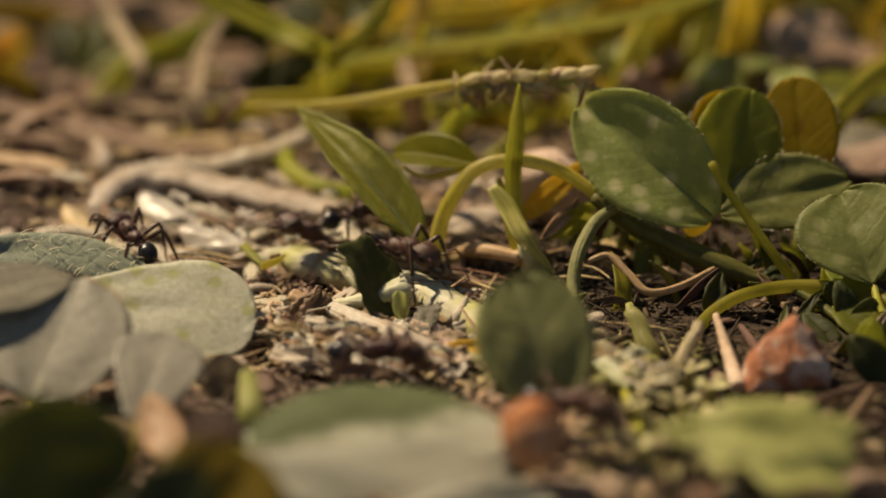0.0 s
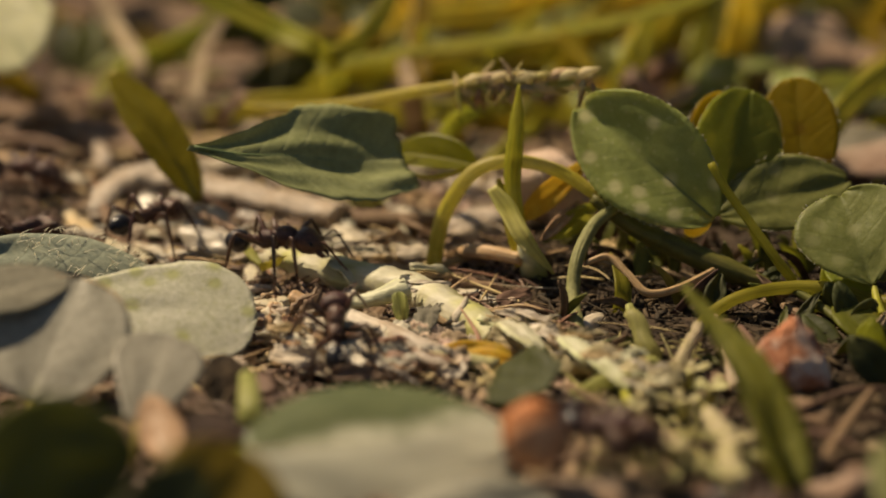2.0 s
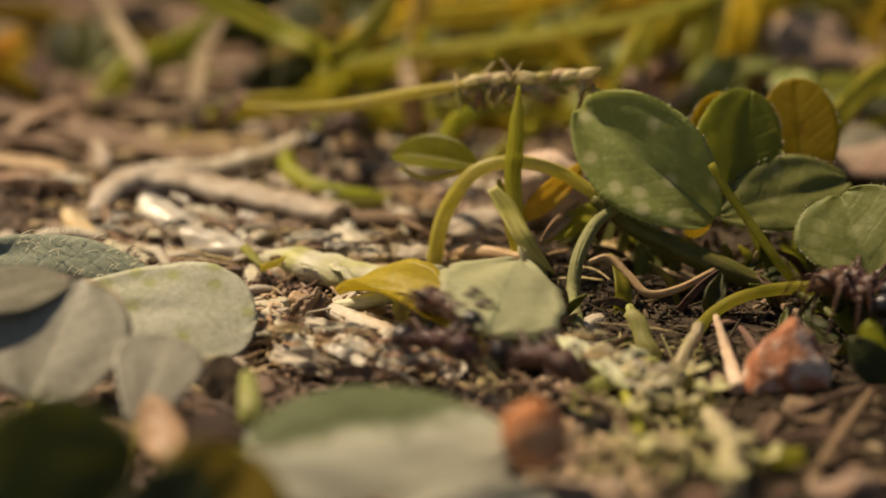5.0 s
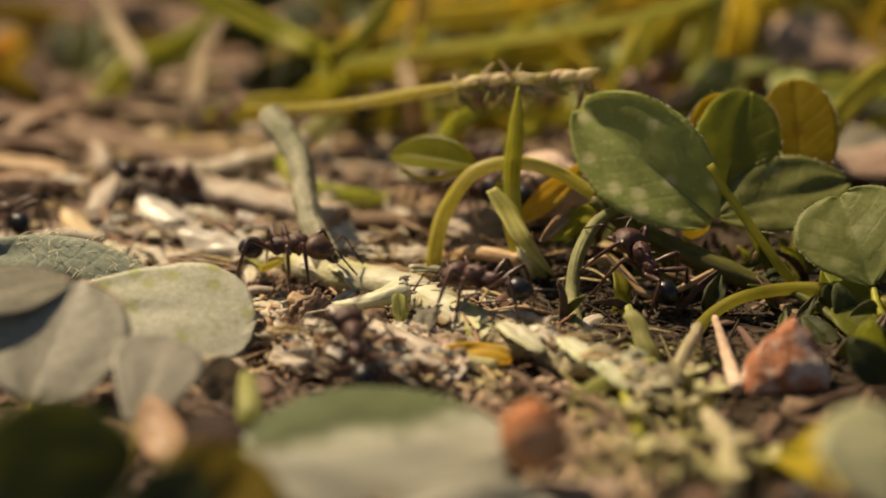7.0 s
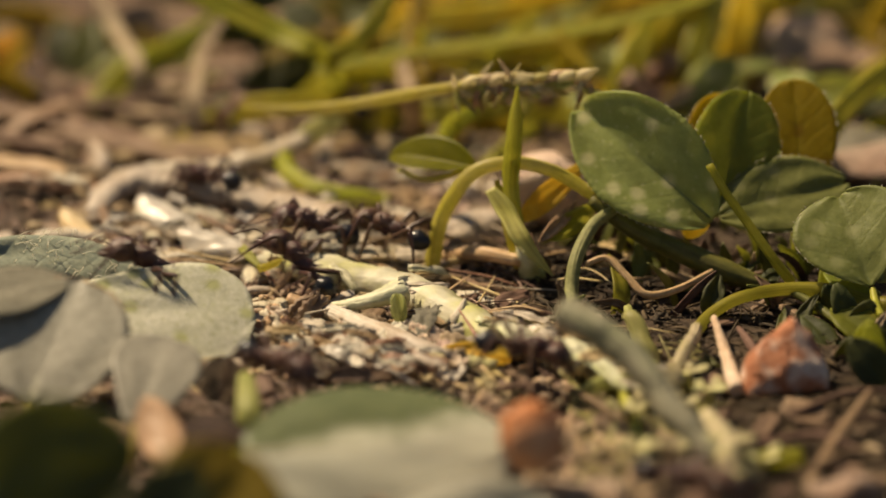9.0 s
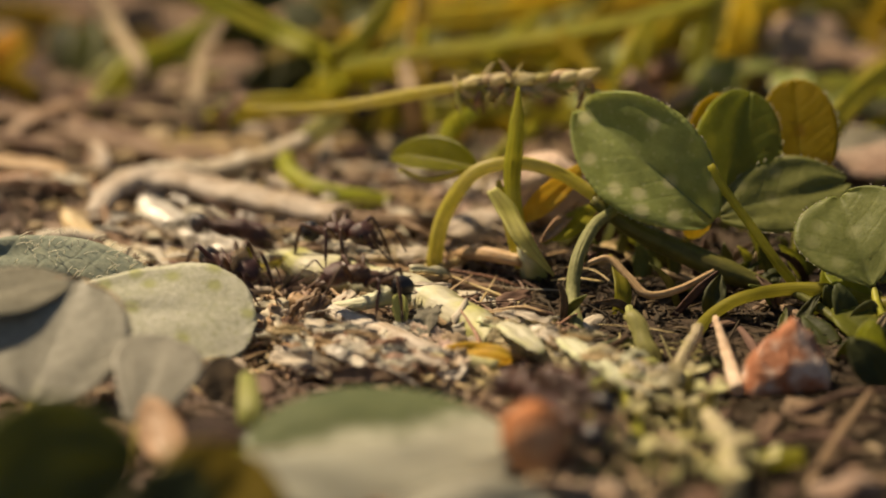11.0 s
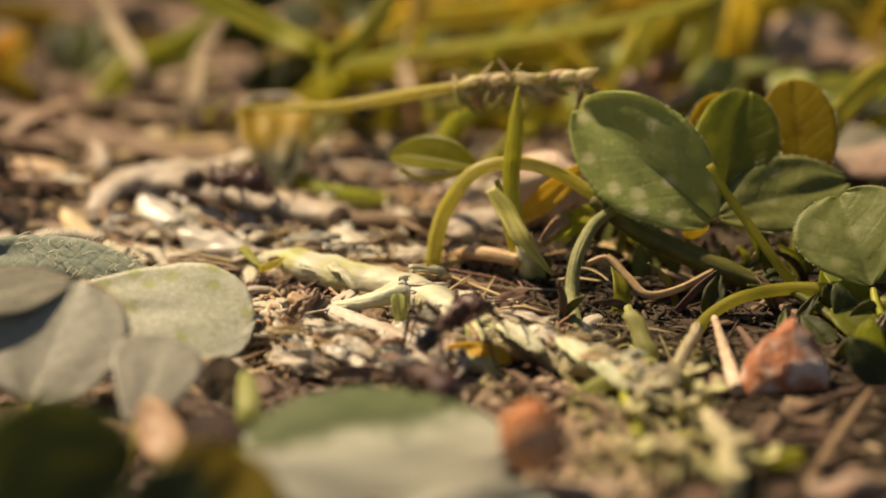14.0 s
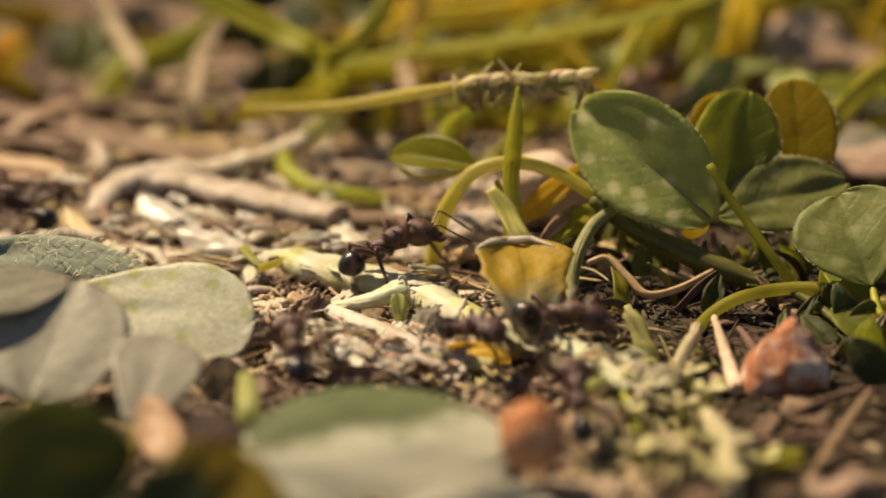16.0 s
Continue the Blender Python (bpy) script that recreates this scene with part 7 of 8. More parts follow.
    BEARER_STICK = [(0, -56.38, 92.00, -20, 0, 0.0), (5, -33.45, 89.77, -20, 0, 0.0), (6, -18.44, 87.60, -25, 0, 0.0), (6.5, -12.02, 84.46, -25, 0, 0.0), (7, -7.88, 75.35, -8, 0, 0.0), (7.25, -6.51, 75.80, -20, 0, 0.0), (7.5, -4.90, 71.42, -45, 0, 0.0), (7.75, -3.65, 65.35, -80, 0, 0.0), (8, -4.67, 58.42, -70, 0, 0.0), (8.25, -2.37, 57.73, -30, 0, 0.0), (8.5, 3.12, 60.38, -15, 0, 0.0), (9, 10.06, 46.33, -30, 0, 0.0), (9.2, 13.77, 47.74, -30, 0, 0.0), (9.8, 18.79, 35.56, -40, 0, 0.0), (10.5, 23.92, 15.84, -40, 0, 0.0)]
    # the ants with nothing in their jaws
    WAY_A = [(0, -16.37, 76.86, 125, 11, 0.0), (0.25, -15.91, 77.56, 111, 15, 0.0), (0.5, -15.18, 78.09, 92, 16, 0.0), (0.75, -14.20, 78.94, 63, 19, 0.0), (1, -13.25, 79.49, 29, 25, 0.0), (1.5, -11.48, 86.75, 50, 7, 0.0), (2, -7.52, 95.92, 47, 0, 0.0), (3, 0.32, 107.05, 51, -3, 0.0)]
    WAY_B = [(0, -4.28, 81.47, 21, 5, 0.0), (0.5, -2.58, 79.53, 23, 4, 0.0), (0.75, -2.82, 74.90, -50, 16, 0.0), (1, -3.26, 72.34, -67, 6, 0.0), (1.25, -0.30, 67.15, -61, -2, 0.0), (1.5, 3.11, 60.90, -53, -0, 0.0), (2, 6.50, 52.33, -56, -10, 0.0), (2.5, 11.97, 40.59, -64, -13, 0.0)]
    WAY_C = [(0, -3.73, 34.84, 83, 8, 0.0), (1.52, -3.73, 34.84, 83, 8, 0.0), (1.8, -4.34, 53.05, 90, 9, 0.0), (2, -5.17, 65.97, 92, 27, 0.0), (2.25, -5.74, 63.27, 96, 13, 0.0), (2.5, -6.50, 61.92, 109, 7, 0.0), (3, -6.35, 63.96, 106, 31, 0.0), (3.25, -8.94, 65.43, 132, 22, 0.8), (3.5, -12.30, 70.23, 158, 21, 0.8), (3.75, -13.13, 78.02, 95, 11, 0.0), (4, -12.41, 79.26, 29, 14, 0.0), (4.2, -11.46, 80.45, 29, 23, 0.0), (4.7, -8.78, 88.89, 52, 6, 0.0), (5.5, -4.05, 102.47, 61, 0, 0.0)]
    WAY_D = [(0, -7.66, 77.65, 180, 32, 0.0), (0.25, -12.92, 82.20, 159, 19, 0.0), (0.5, -19.25, 86.17, 180, 16, 0.0), (0.8, -25.78, 88.78, 180, 11, 0.0), (1.2, -34.42, 93.26, 180, 11, 0.0)]
    WAY_E = [(0, -3.73, 34.84, 84, 7, 0.0), (2.05, -3.73, 34.84, 84, 7, 0.0), (2.35, -1.92, 59.32, 98, 5, 0.0), (2.5, -2.77, 67.63, 111, 17, 0.0), (2.75, -5.60, 79.19, 129, -1, 0.0), (3, -8.32, 82.10, 136, 1, 0.0), (3.5, -14.39, 84.74, 115, -1, 0.0), (4, -23.35, 82.55, 141, 8, 0.0), (4.4, -29.66, 84.57, 145, -1, 0.0)]
    WAY_F = [(0, -30.02, 76.30, 36, -7, 0.0), (1.7, -26.11, 77.22, 35, -6, 0.0), (2.2, -17.71, 78.15, 35, -6, 0.0), (2.35, -15.50, 81.75, 60, 14, 0.0), (2.5, -15.26, 84.99, 68, 26, 0.0), (2.75, -19.91, 86.94, 142, 1, 0.0), (3, -23.13, 87.83, 147, -4, 0.0), (3.5, -30.40, 88.19, 152, -4, 0.0)]
    WAY_G = [(0, -3.73, 34.84, 83, 8, 0.0), (2.52, -3.73, 34.84, 83, 8, 0.0), (2.8, -1.71, 60.74, 107, 7, 0.0), (2.95, -3.62, 72.14, 129, 18, 0.0), (3.1, -5.95, 79.71, 146, 9, 0.0), (3.5, -12.06, 86.65, 164, 5, 0.0), (4, -17.78, 86.66, 180, -4, 0.0), (4.2, -18.13, 86.04, 180, -9, 0.0), (4.7, -25.63, 84.93, 180, -5, 0.0), (5.2, -33.43, 83.45, 211, 10, 0.0)]
    WAY_H = [(0, 25.21, 55.13, 121, -9, 0.0), (4.3, 24.12, 55.79, 122, -9, 0.0), (4.8, 7.03, 63.19, 129, -3, 0.0), (5.3, -6.37, 70.51, 126, -0, 0.0), (6, -13.91, 78.24, 160, 7, 0.0), (6.3, -16.37, 80.25, 180, 11, 0.0), (6.5, -18.79, 81.07, 180, 11, 0.0), (7, -23.89, 81.70, 130, 9, 0.0), (7.4, -30.47, 82.54, 144, -2, 0.0)]
    WAY_I = [(0, -33.08, 90.26, -27, 3, 0.0), (6.3, -27.29, 90.26, -27, 3, 0.0), (6.5, -23.29, 90.51, -10, -5, 0.0), (7, -16.27, 89.05, -0, -11, 0.0), (7.25, -14.98, 84.26, -78, -2, 0.0), (7.5, -14.94, 80.84, -86, -9, 0.0), (7.75, -13.86, 76.62, -82, 10, 0.0), (7.88, -13.34, 76.46, -11, 11, 0.0), (8, -12.83, 76.29, 60, 12, 0.0), (8.25, -12.57, 68.03, 85, -6, 0.8), (8.5, -12.44, 65.45, 92, -4, 0.8), (8.62, -11.13, 63.15, 18, -0, 0.8), (8.75, -9.82, 60.85, -55, 3, 0.8), (9, -7.50, 59.61, -40, -4, 0.0), (9.4, -2.01, 58.73, -45, 10, 0.0), (9.9, 5.81, 57.29, -46, 1, 0.0), (10.4, 13.20, 47.83, -50, -12, 0.0), (10.9, 18.01, 31.05, -57, -17, 0.0)]
    WAY_J = [(0, 26.68, 68.19, 125, -7, 0.0), (4.4, 24.52, 68.37, 126, -10, 0.0), (5.6, 13.01, 70.28, 132, -1, 0.0), (6.3, 6.33, 74.28, 120, 11, 0.0), (6.5, 6.20, 75.97, 117, 14, 0.0), (6.75, 4.01, 70.66, 141, -3, 0.0), (7, 1.97, 69.53, 150, -1, 0.0), (7.25, 0.59, 70.52, 138, 12, 0.0), (7.5, -0.73, 72.31, 125, 25, 0.0), (7.75, -2.20, 73.16, 128, 10, 0.0), (8, -3.65, 74.51, 126, 4, 0.0), (8.25, -6.93, 74.62, 138, 18, 0.0), (8.5, -5.85, 82.54, 148, -1, 0.0), (9, -7.10, 79.38, 161, 8, 0.0), (9.4, -11.64, 83.09, 166, 10, 0.0), (10, -19.20, 88.19, 180, 5, 0.0), (10.6, -29.27, 90.38, 180, 5, 0.0)]
    WAY_K = [(0, 27.97, 67.83, 125, -3, 0.0), (4.6, 26.13, 68.19, 125, -7, 0.0), (5.8, 13.81, 69.91, 131, 3, 0.0), (6.3, 10.06, 73.49, 127, 22, 0.0), (6.5, 9.34, 74.37, 125, 21, 0.0), (7, 9.58, 73.86, 130, 32, 0.0), (7.25, 7.07, 66.42, 136, -3, 0.0), (7.5, 4.77, 62.80, 180, -1, 0.0), (7.75, 2.39, 63.80, 147, 9, 0.0), (8, 0.03, 65.71, 133, 13, 0.0), (8.25, -1.02, 70.60, 125, 32, 0.0), (8.5, -1.82, 76.38, 123, 6, 0.0), (8.75, -3.00, 73.07, 130, 1, 0.0), (9, -8.10, 74.52, 149, 32, 0.0), (9.2, -10.22, 76.48, 158, 16, 0.0), (9.8, -18.07, 83.09, 166, 10, 0.0), (10.6, -29.48, 88.19, 180, 5, 0.0)]
    WAY_L = [(0, 26.35, 66.60, 125, -8, 0.0), (4.3, 25.51, 67.83, 125, -3, 0.0), (5.6, 11.50, 70.74, 138, 5, 0.0), (6.3, 5.25, 82.54, 130, -5, 0.0), (7, 1.13, 84.94, 138, -7, 0.0), (7.5, -6.26, 88.49, 120, -10, 0.0), (8, -9.97, 80.72, 154, 16, 0.0), (8.2, -15.14, 84.45, 169, 10, 0.0), (8.4, -22.71, 87.41, 180, 8, 0.0), (8.6, -30.40, 88.19, 147, -6, 0.0)]
    WAY_M = [(0, 21.69, 38.92, 117, -4, 0.0), (5.5, 20.98, 40.61, 117, -7, 0.0), (6, 9.83, 48.69, 120, -6, 0.0), (6.3, 2.66, 55.38, 117, 0, 0.0), (6.5, 1.82, 57.93, 114, -3, 0.0), (6.75, -1.60, 59.32, 118, 7, 0.0), (7, -4.38, 63.86, 107, 29, 0.0), (7.25, -5.37, 70.15, 113, 32, 0.0), (7.5, -5.45, 65.99, 116, 32, 0.0), (7.75, -5.90, 61.33, 114, 13, 0.0), (8, -6.54, 58.78, 114, 4, 0.0), (8.25, -6.01, 60.74, 119, 8, 0.0), (8.5, -5.89, 64.28, 92, 32, 0.0), (8.75, -9.11, 67.61, 122, 32, 0.8), (9, -15.22, 70.23, 180, 28, 0.8), (9.2, -19.20, 75.73, 180, 17, 0.0), (9.6, -29.75, 80.58, 143, -2, 0.0)]
    WAY_N = [(0, -3.73, 34.84, 83, 8, 0.0), (8.55, -3.73, 34.84, 83, 8, 0.0), (8.8, 0.75, 56.15, 56, -4, 0.0), (9, 3.55, 61.41, -0, -14, 0.0), (9.2, 5.20, 60.06, -31, -3, 0.0), (9.8, 9.94, 48.72, -44, -10, 0.0), (10.6, 15.42, 33.14, -56, -18, 0.0)]
    WAY_O = [(0, 28.41, 78.15, 145, -6, 0.0), (4.3, 27.12, 79.09, 146, -6, 0.0), (5.8, 8.21, 87.12, 151, -4, 0.0), (6.5, 6.91, 89.15, 143, -8, 0.0), (7, 2.79, 90.75, 144, -8, 0.0), (7.5, -2.41, 93.01, 145, -8, 0.0), (8, -8.34, 93.88, 146, -7, 0.0), (8.25, -10.43, 92.85, 155, -3, 0.0), (8.5, -9.53, 91.27, 172, 3, 0.0), (9, -13.10, 88.09, 143, -6, 0.0), (9.4, -17.98, 90.38, 154, -3, 0.0), (10.4, -29.35, 92.63, 155, -3, 0.0)]
    WAY_P = [(0, 27.85, 75.39, 144, -7, 0.0), (4.5, 26.58, 76.30, 144, -7, 0.0), (6.2, 9.52, 82.99, 148, -5, 0.0), (7, 2.98, 84.51, 141, -7, 0.0), (7.5, -1.35, 85.03, 141, -7, 0.0), (8, -6.11, 85.55, 145, -6, 0.0), (8.5, -7.00, 83.55, 133, -4, 0.0), (9, -2.94, 78.74, 146, 7, 0.0), (9.4, -8.63, 81.82, 158, 6, 0.0), (10.4, -25.37, 89.27, 168, 1, 0.0), (10.8, -33.42, 90.38, 154, -3, 0.0)]
    WAY_Q = [(0, 22.75, 38.92, 118, -3, 0.0), (9.3, 22.12, 40.89, 119, -3, 0.0), (10, 11.45, 54.55, 128, 1, 0.0), (10.6, -0.75, 65.12, 127, 2, 0.0), (10.95, -3.65, 69.56, 178, 9, 0.0), (11.3, -6.54, 74.01, 230, 15, 0.0), (11.5, -6.90, 71.84, 276, -9, 0.0), (11.75, -7.05, 73.16, 263, -2, 0.0), (12, -6.54, 75.13, 251, 5, 0.0), (12.25, -6.54, 75.42, 256, 2, 0.0), (12.5, -6.70, 75.34, 262, -1, 0.0), (12.7, -6.89, 74.92, 264, -2, 0.0), (12.8, -7.07, 72.10, 269, 1, 0.0), (13, -6.95, 71.25, 284, 0, 0.0), (13.25, -6.43, 66.58, 310, -1, 0.0), (13.5, -5.79, 63.06, 308, -9, 0.0), (13.75, -2.81, 60.45, 316, 5, 0.0), (14, -0.75, 56.92, 304, -1, 0.0), (14.5, 2.40, 56.55, 292, -3, 0.0), (14.75, 5.43, 52.33, 307, -9, 0.0), (15.2, 10.37, 42.62, 308, -14, 0.0), (15.6, 15.07, 31.05, 303, -17, 0.0)]
    WAY_R = [(0, -35.51, 87.02, -29, 4, 0.0), (10, -32.36, 87.02, -29, 4, 0.0), (10.8, -18.96, 83.35, -0, -10, 0.0), (11.3, -4.21, 67.15, -47, -4, 0.0), (11.5, -4.04, 63.00, -33, 2, 0.0), (11.75, -4.29, 68.03, -68, 9, 0.0), (12, -4.56, 70.16, -96, -9, 0.0), (12.25, -4.54, 70.87, -72, 5, 0.0), (12.38, -4.48, 70.79, -14, -4, 0.0), (12.5, -4.43, 70.71, 43, -12, 0.0), (12.62, -4.01, 70.00, -5, -1, 0.0), (12.75, -3.60, 69.29, -52, 11, 0.0), (13, -2.88, 67.95, -65, 4, 0.0), (13.25, -1.60, 64.89, -53, 7, 0.0), (13.5, -0.88, 62.90, -36, 4, 0.0), (13.75, -0.10, 63.94, 6, 7, 0.0), (14, 0.68, 64.98, 48, 10, 0.0), (14.25, 0.52, 64.95, 59, 3, 0.0), (14.5, -0.05, 64.60, 73, 6, 0.0), (14.75, -0.67, 62.85, 59, 1, 0.0), (15, 1.47, 64.35, 0, 18, 0.0), (15.5, 4.14, 62.75, 18, 13, 0.0), (15.75, 3.07, 61.97, -19, 7, 0.0), (16, 1.60, 63.42, -49, 11, 0.0)]
    WAY_S = [(0, 21.23, 36.81, 116, -1, 0.0), (10, 20.68, 39.18, 117, -1, 0.0), (10.5, 13.89, 45.07, 122, -2, 0.0), (11, 5.23, 52.64, 125, -1, 0.0), (11.25, 0.40, 52.36, 125, 3, 0.0), (11.5, -3.32, 54.97, 127, 21, 0.0), (11.75, -4.66, 59.08, 118, 20, 0.0), (12, -6.27, 62.46, 134, 22, 0.0), (12.2, -7.82, 63.49, 91, 28, 0.0), (12.3, -8.05, 61.93, 95, 32, 0.4), (12.4, -9.63, 67.10, 113, 26, 0.8), (12.5, -10.61, 67.92, 113, 14, 0.8), (12.6, -13.56, 69.77, 122, 6, 0.8), (12.8, -16.42, 74.67, 125, -1, 0.4), (12.9, -17.84, 78.76, 126, 8, 0.0), (13, -21.86, 81.16, 136, 6, 0.0), (13.1, -24.94, 82.32, 144, 0, 0.0), (13.5, -33.45, 83.55, 144, -2, 0.0)]
    WAY_T = [(0, 20.74, 34.56, 117, -0, 0.0), (9.3, 19.91, 35.45, 117, -0, 0.0), (10.2, 12.96, 46.72, 125, -1, 0.0), (10.9, 6.41, 54.55, 133, 2, 0.0), (11.3, 3.49, 63.60, 126, 2, 0.0), (11.5, 1.68, 69.63, 148, 14, 0.0), (11.75, 0.78, 67.19, 112, 14, 0.0), (12, -0.57, 69.29, 108, 24, 0.0), (12.1, -0.99, 71.67, 99, 9, 0.0), (12.2, -1.62, 73.02, 112, 2, 0.0), (12.3, -2.36, 74.58, 113, 5, 0.0), (12.4, -3.43, 76.85, 119, -2, 0.0), (12.5, -3.77, 77.52, 131, -3, 0.0), (12.7, -8.64, 80.19, 132, 6, 0.0), (12.8, -10.55, 85.53, 113, 23, 0.0), (12.9, -12.48, 89.37, 143, 14, 0.0), (13, -15.88, 87.94, 97, 15, 0.0), (13.1, -17.79, 89.00, 108, 14, 0.0), (13.6, -29.99, 89.27, 153, -4, 0.0)]
    WAY_U = [(0, 21.27, 32.40, 115, -2, 0.0), (9.5, 20.74, 34.56, 115, -2, 0.0), (10.3, 12.67, 44.28, 122, 1, 0.0), (10.8, 6.40, 52.02, 125, -1, 0.0), (11.3, 0.83, 60.99, 123, -4, 0.0), (11.5, 0.15, 63.19, 140, 0, 0.0), (11.75, -1.01, 60.99, 133, -2, 0.0), (12, -3.30, 61.39, 136, 3, 0.0), (12.2, -7.09, 66.13, 120, 27, 0.0), (12.4, -10.40, 76.41, 137, 3, 0.0), (12.5, -11.38, 74.88, 135, 18, 0.4), (12.6, -11.95, 76.89, 128, 3, 0.0), (12.8, -13.97, 77.15, 108, 2, 0.0), (12.9, -15.12, 80.08, 98, 17, 0.0), (13, -19.47, 79.29, 133, 15, 0.0), (13.1, -20.05, 80.02, 142, 15, 0.0), (13.4, -29.46, 83.55, 144, -2, 0.0)]
    WAY_V = [(0, -35.77, 88.08, -28, 4, 0.0), (9.6, -29.22, 87.02, -29, 4, 0.0), (10.4, -12.89, 80.38, -33, 1, 0.0), (11.3, -4.53, 77.84, -25, 6, 0.0), (11.5, -4.07, 77.63, -10, 4, 0.0), (11.75, 0.71, 69.13, -46, -9, 0.0), (12, 5.48, 60.79, -67, -15, 0.0), (12.25, 6.20, 56.18, -65, -7, 0.0), (12.5, 6.26, 57.90, -74, -2, 0.0), (12.75, 7.42, 51.99, -66, -10, 0.0), (13.2, 10.18, 43.14, -60, -13, 0.0), (13.8, 14.75, 29.04, -58, -16, 0.0)]
    WAY_W = [(0, -34.43, 89.17, -40, 8, 0.0), (14, -26.74, 89.17, -23, 3, 0.0), (14.5, -21.51, 88.32, -24, 1, 0.0), (15, -14.93, 87.20, -0, -12, 0.0), (15.25, -10.32, 81.63, -0, -7, 0.0), (15.5, -5.85, 77.21, -0, -5, 0.0), (15.75, -3.70, 75.24, 0, 11, 0.0), (16, -1.93, 74.78, 0, 23, 0.0)]
    WAY_X = [(0, -3.73, 34.84, 84, 5, 0.0), (14.45, -3.73, 34.84, 84, 5, 0.0), (14.75, -1.64, 55.62, 104, 7, 0.0), (15, -2.96, 60.53, 115, -9, 0.0), (15.25, -6.13, 62.59, 127, 12, 0.0), (15.5, -9.75, 64.94, 148, 32, 0.8), (15.75, -15.77, 74.08, 150, 26, 0.4), (16, -23.69, 82.86, 157, 18, 0.0)]
    WAY_Y = [(0, 21.69, 38.92, 117, -4, 0.0), (14.5, 20.78, 39.62, 117, -7, 0.0), (15.2, 11.33, 46.41, 123, -6, 0.0), (15.35, 9.94, 48.61, 172, -2, 0.0), (15.5, 8.55, 50.82, 221, 1, 0.0), (15.62, 3.79, 53.70, 176, 5, 0.0), (15.75, -0.97, 56.58, 131, 9, 0.0), (16, -7.01, 62.19, 100, 10, 0.0)]
    WAY_Z = [(0, 22.27, 36.81, 116, -1, 0.0), (14.9, 20.68, 39.18, 117, -1, 0.0), (15.3, 14.86, 43.99, 122, -2, 0.0), (15.5, 9.76, 49.28, 124, -5, 0.0), (15.75, 7.27, 51.87, 112, 17, 0.0), (16, 5.81, 56.23, 96, 23, 0.0)]
    FREE = [(0.9, WAY_A), (0.9, WAY_B), (0.95, WAY_C), (0.95, WAY_D), (1, WAY_E), (0.95, WAY_F), (0.95, WAY_G), (1, WAY_H), (0.95, WAY_I), (1, WAY_J), (1, WAY_K), (1, WAY_L), (1, WAY_M), (0.95, WAY_N), (0.95, WAY_O), (0.95, WAY_P), (0.95, WAY_Q), (0.95, WAY_R), (1, WAY_S), (0.95, WAY_T), (1, WAY_U), (0.95, WAY_V), (1.1, WAY_W), (1.05, WAY_X), (1, WAY_Y), (1, WAY_Z)]

    def full(rows):
        rows = list(rows)
        if rows[0][0] > 0:
            rows.insert(0, (0, *rows[0][1:]))
        if rows[-1][0] < 16:
            rows.append((16, *rows[-1][1:]))
        return rows

    def at_time(rows, t):
        for a, b in zip(rows, rows[1:]):
            if a[0] <= t <= b[0]:
                f = (t - a[0]) / max(1e-6, b[0] - a[0])
                f = f * f * (3 - 2 * f) * 0.4 + f * 0.6
                return [p + (q - p) * f for p, q in zip(a, b)]
        return list(rows[-1])

    def lead(ant, scale, rows, beat):
        """Walks an ant along rows of seconds, x, y, heading, its legs stepping in two tripods."""
        rows = full(rows)
        keys = []
        for t, x, y, h, *more in rows:
            pitch, lift = (more + [0, 0])[:2]
            keys.append((t, pose(x * MM, y * MM, (height(x, y) + 1.2 + lift) * MM, 0, -3 - pitch, h)))
        walk(ant, keys)
        legs = sorted((o for o in ant.children if o.name.startswith("leg")), key=lambda o: o.name)
        steps = [i * 0.1 for i in range(161)]
        gone, ways = 0.0, []
        last = rows[0]
        for t in steps:
            now = at_time(rows, t)
            gone += math.hypot(now[1] - last[1], now[2] - last[2]) + abs(now[3] - last[3]) * 0.02
            last = now
            ways.append(gone)
        for n, leg in enumerate(legs):
            base = leg.matrix_basis.copy()
            phase = 0.0 if (n // 2 + n % 2) % 2 else math.pi
            sd = -1 if n % 2 else 1
            keys, before = [], None
            for i, t in enumerate(steps):
                if before is not None and 0 < i < 160 and ways[i] - before < 0.02:
                    continue
                before = ways[i]
                a = ways[i] / (2.6 * scale) * 2 * math.pi + phase + beat
                swing, lift = 17 * math.sin(a), max(0.0, math.cos(a)) * 14
                keys.append((t, base @ pose(0, 0, 0, 0, -lift, swing * -sd)))
            walk(leg, keys)

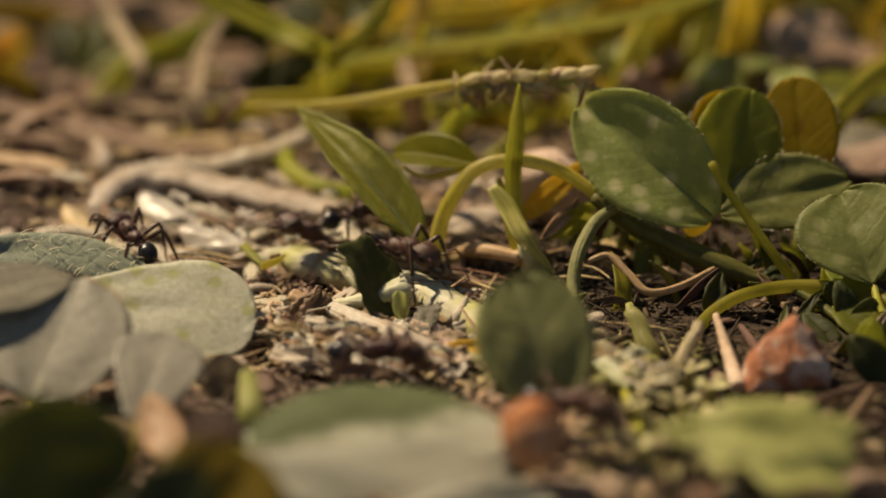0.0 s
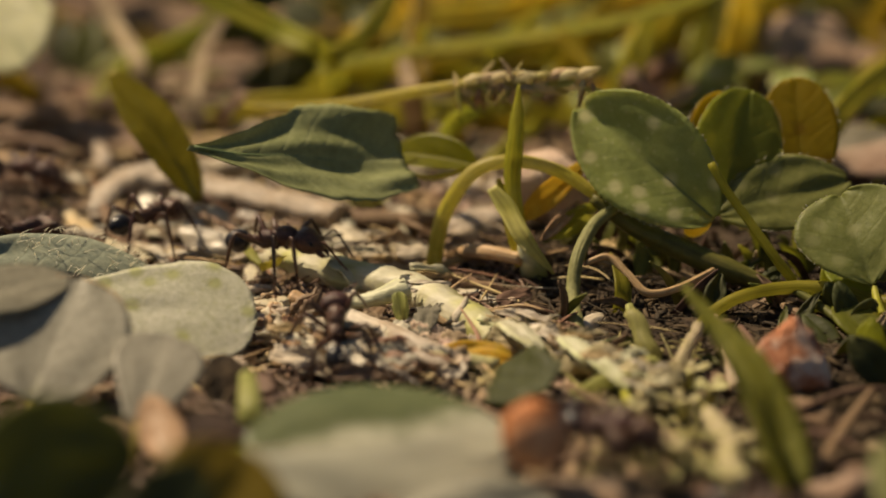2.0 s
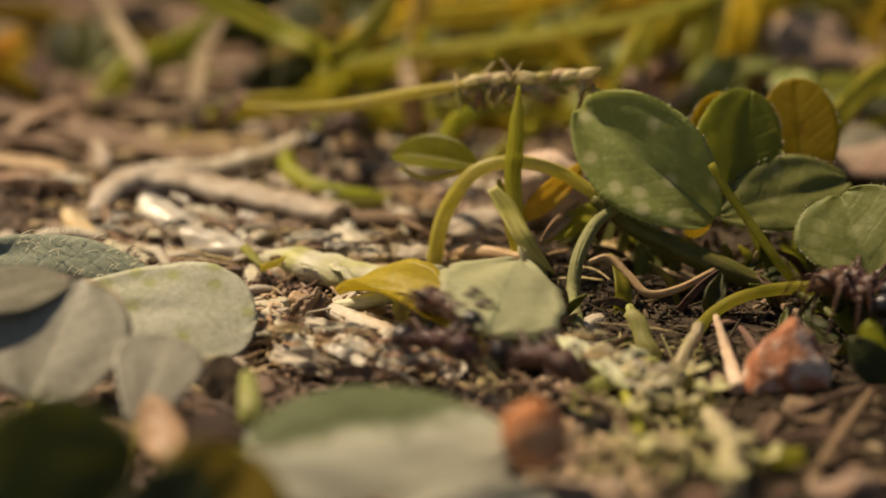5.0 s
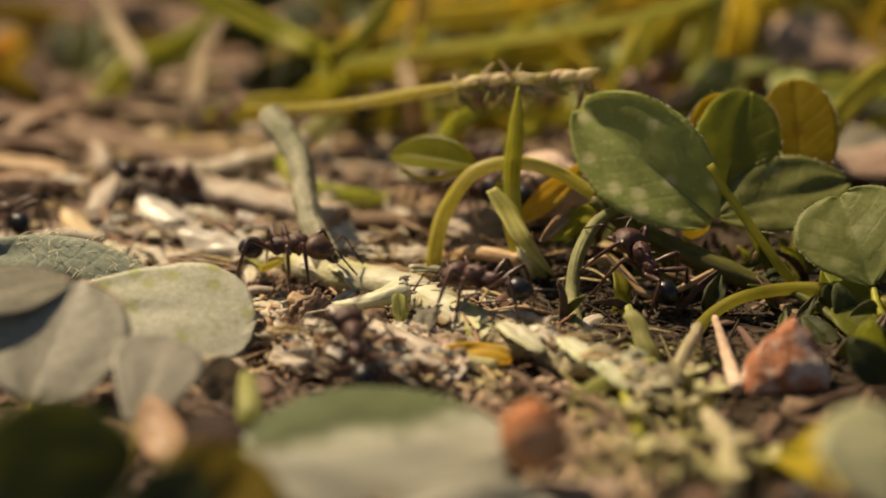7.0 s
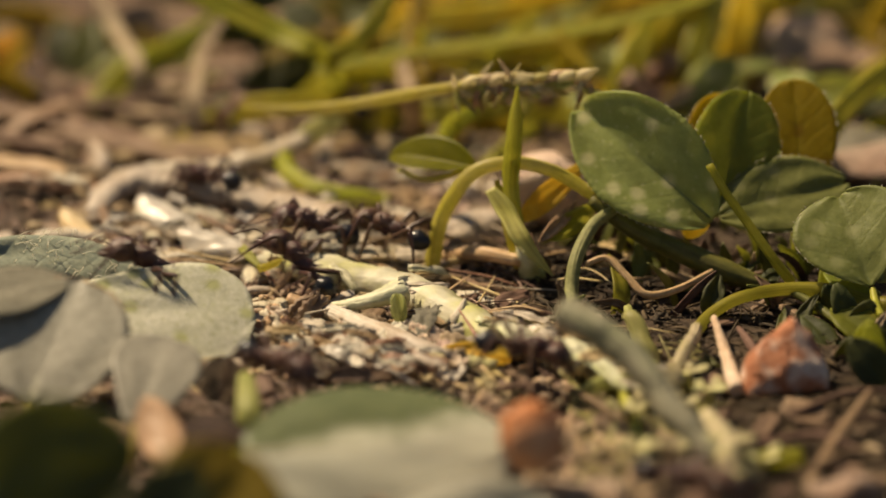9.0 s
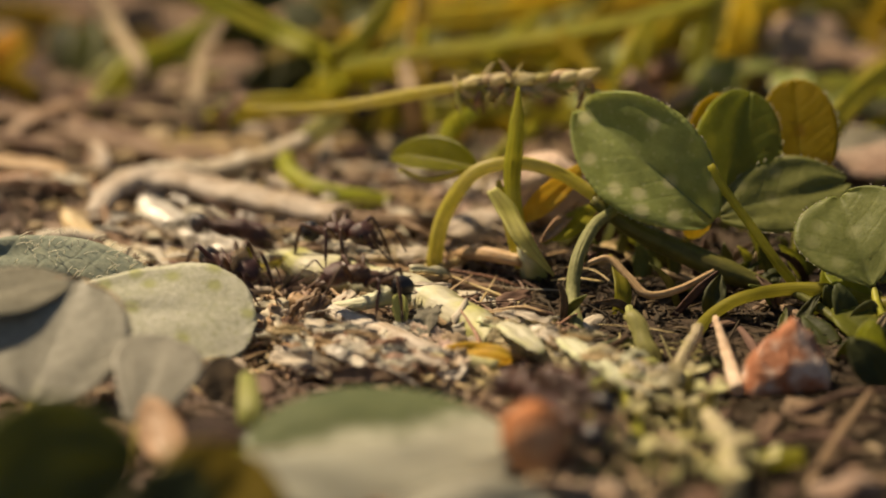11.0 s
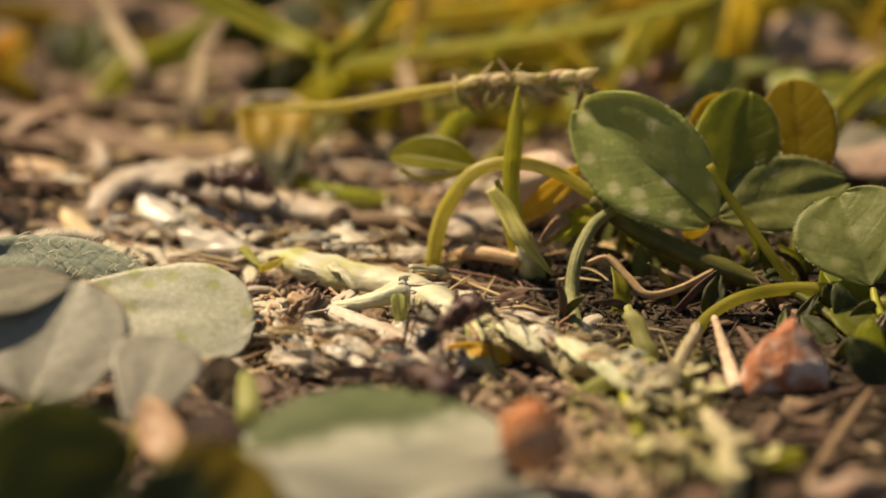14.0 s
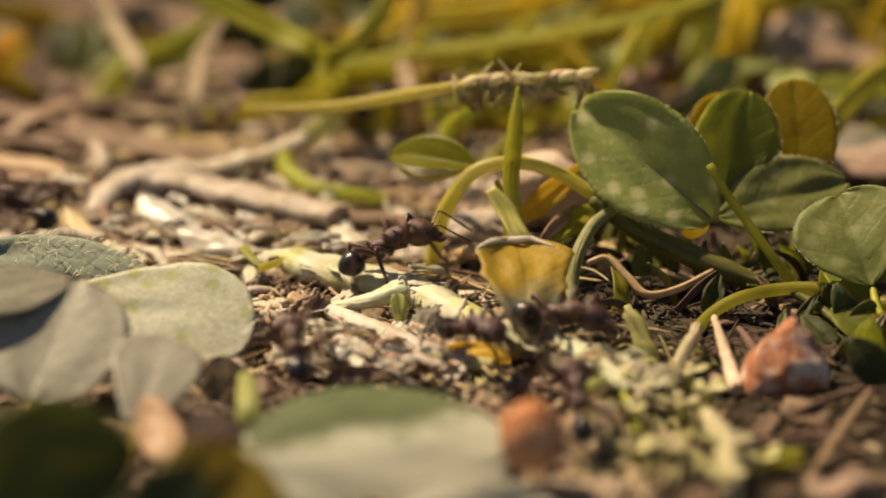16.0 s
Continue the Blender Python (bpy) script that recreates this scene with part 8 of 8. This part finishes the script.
    def carry(piece, rows, scale, reach, beat, tip=4.0):
        """Moves a carried piece along its way, with the ant beneath that holds it."""
        rows = full(rows)
        walk(piece, [(t, pose(x * MM, y * MM, (z + height(x, y) * 0.5) * MM, a + tip * 0.3 * math.sin(t * 3.1 + beat), b + tip * math.sin(t * 2.3 + beat), c + tip * math.sin(t * 1.7 + beat)))
                     for t, x, y, z, a, b, c in rows])
        way = []
        for i, (t, x, y, *rest) in enumerate(rows):
            a, b = rows[max(0, i - 2)], rows[min(len(rows) - 1, i + 2)]
            dx, dy = b[1] - a[1], b[2] - a[2]
            h = math.degrees(math.atan2(dy, dx)) if math.hypot(dx, dy) > 0.5 else (way[-1][3] if way else -30)
            h = max(-75, min(20, h))
            way.append((t, x - reach * math.cos(radians(h)), y - reach * math.sin(radians(h)), h))
        lead(new_ant("dark reddish-brown ant with a black gaster carrying a plant piece"), scale, way, beat)

    def bear(piece, rows, scale, way, beat, label):
        """Moves a carried piece by its poses, with the ant that holds it."""
        keys = []
        for t, x, y, z, a, b, c, d, e, f in full(rows):
            m = between((0, 0, 0), (a, b, c), (d, e, f))
            m.translation = Vector((x, y, z)) * MM
            keys.append((t, m))
        walk(piece, keys)
        lead(new_ant(label), scale, way, beat)

    bearing = "dark reddish-brown ant with a black gaster carrying a plant piece"
    bear(CUT_A, LEAF_A, 1.0, BEARER_A, 0.3, bearing)
    bear(CUT_B, LEAF_B, 0.95, BEARER_B, 1.1, bearing)
    bear(CUT_C, LEAF_C, 0.95, BEARER_C, 2.3, bearing)
    bear(CUT_D, LEAF_D, 1.05, BEARER_D, 0.0, bearing)
    bear(CUT_E, LEAF_E, 0.95, BEARER_E, 3.0, bearing)
    bear(CUT_F, LEAF_F, 1.0, BEARER_F, 4.0, bearing)
    bear(CUT_G, LEAF_G, 0.95, BEARER_G, 5.0, bearing)
    bear(CUT_I, LEAF_I, 1.0, BEARER_I, 0.8, bearing)
    carry(CUT_J, LEAF_J, 0.95, 1.2, 1.9)
    carry(CUT_H, LEAF_H, 1.0, 1.2, 2.9)
    bear(CUT_STICK, STICK, 1.0, BEARER_STICK, 2.0, "dark reddish-brown ant with a black gaster dragging a stalk piece")

    for i, (scale, rows) in enumerate(FREE):
        lead(new_ant(), scale, rows, i * 1.3)


motions()
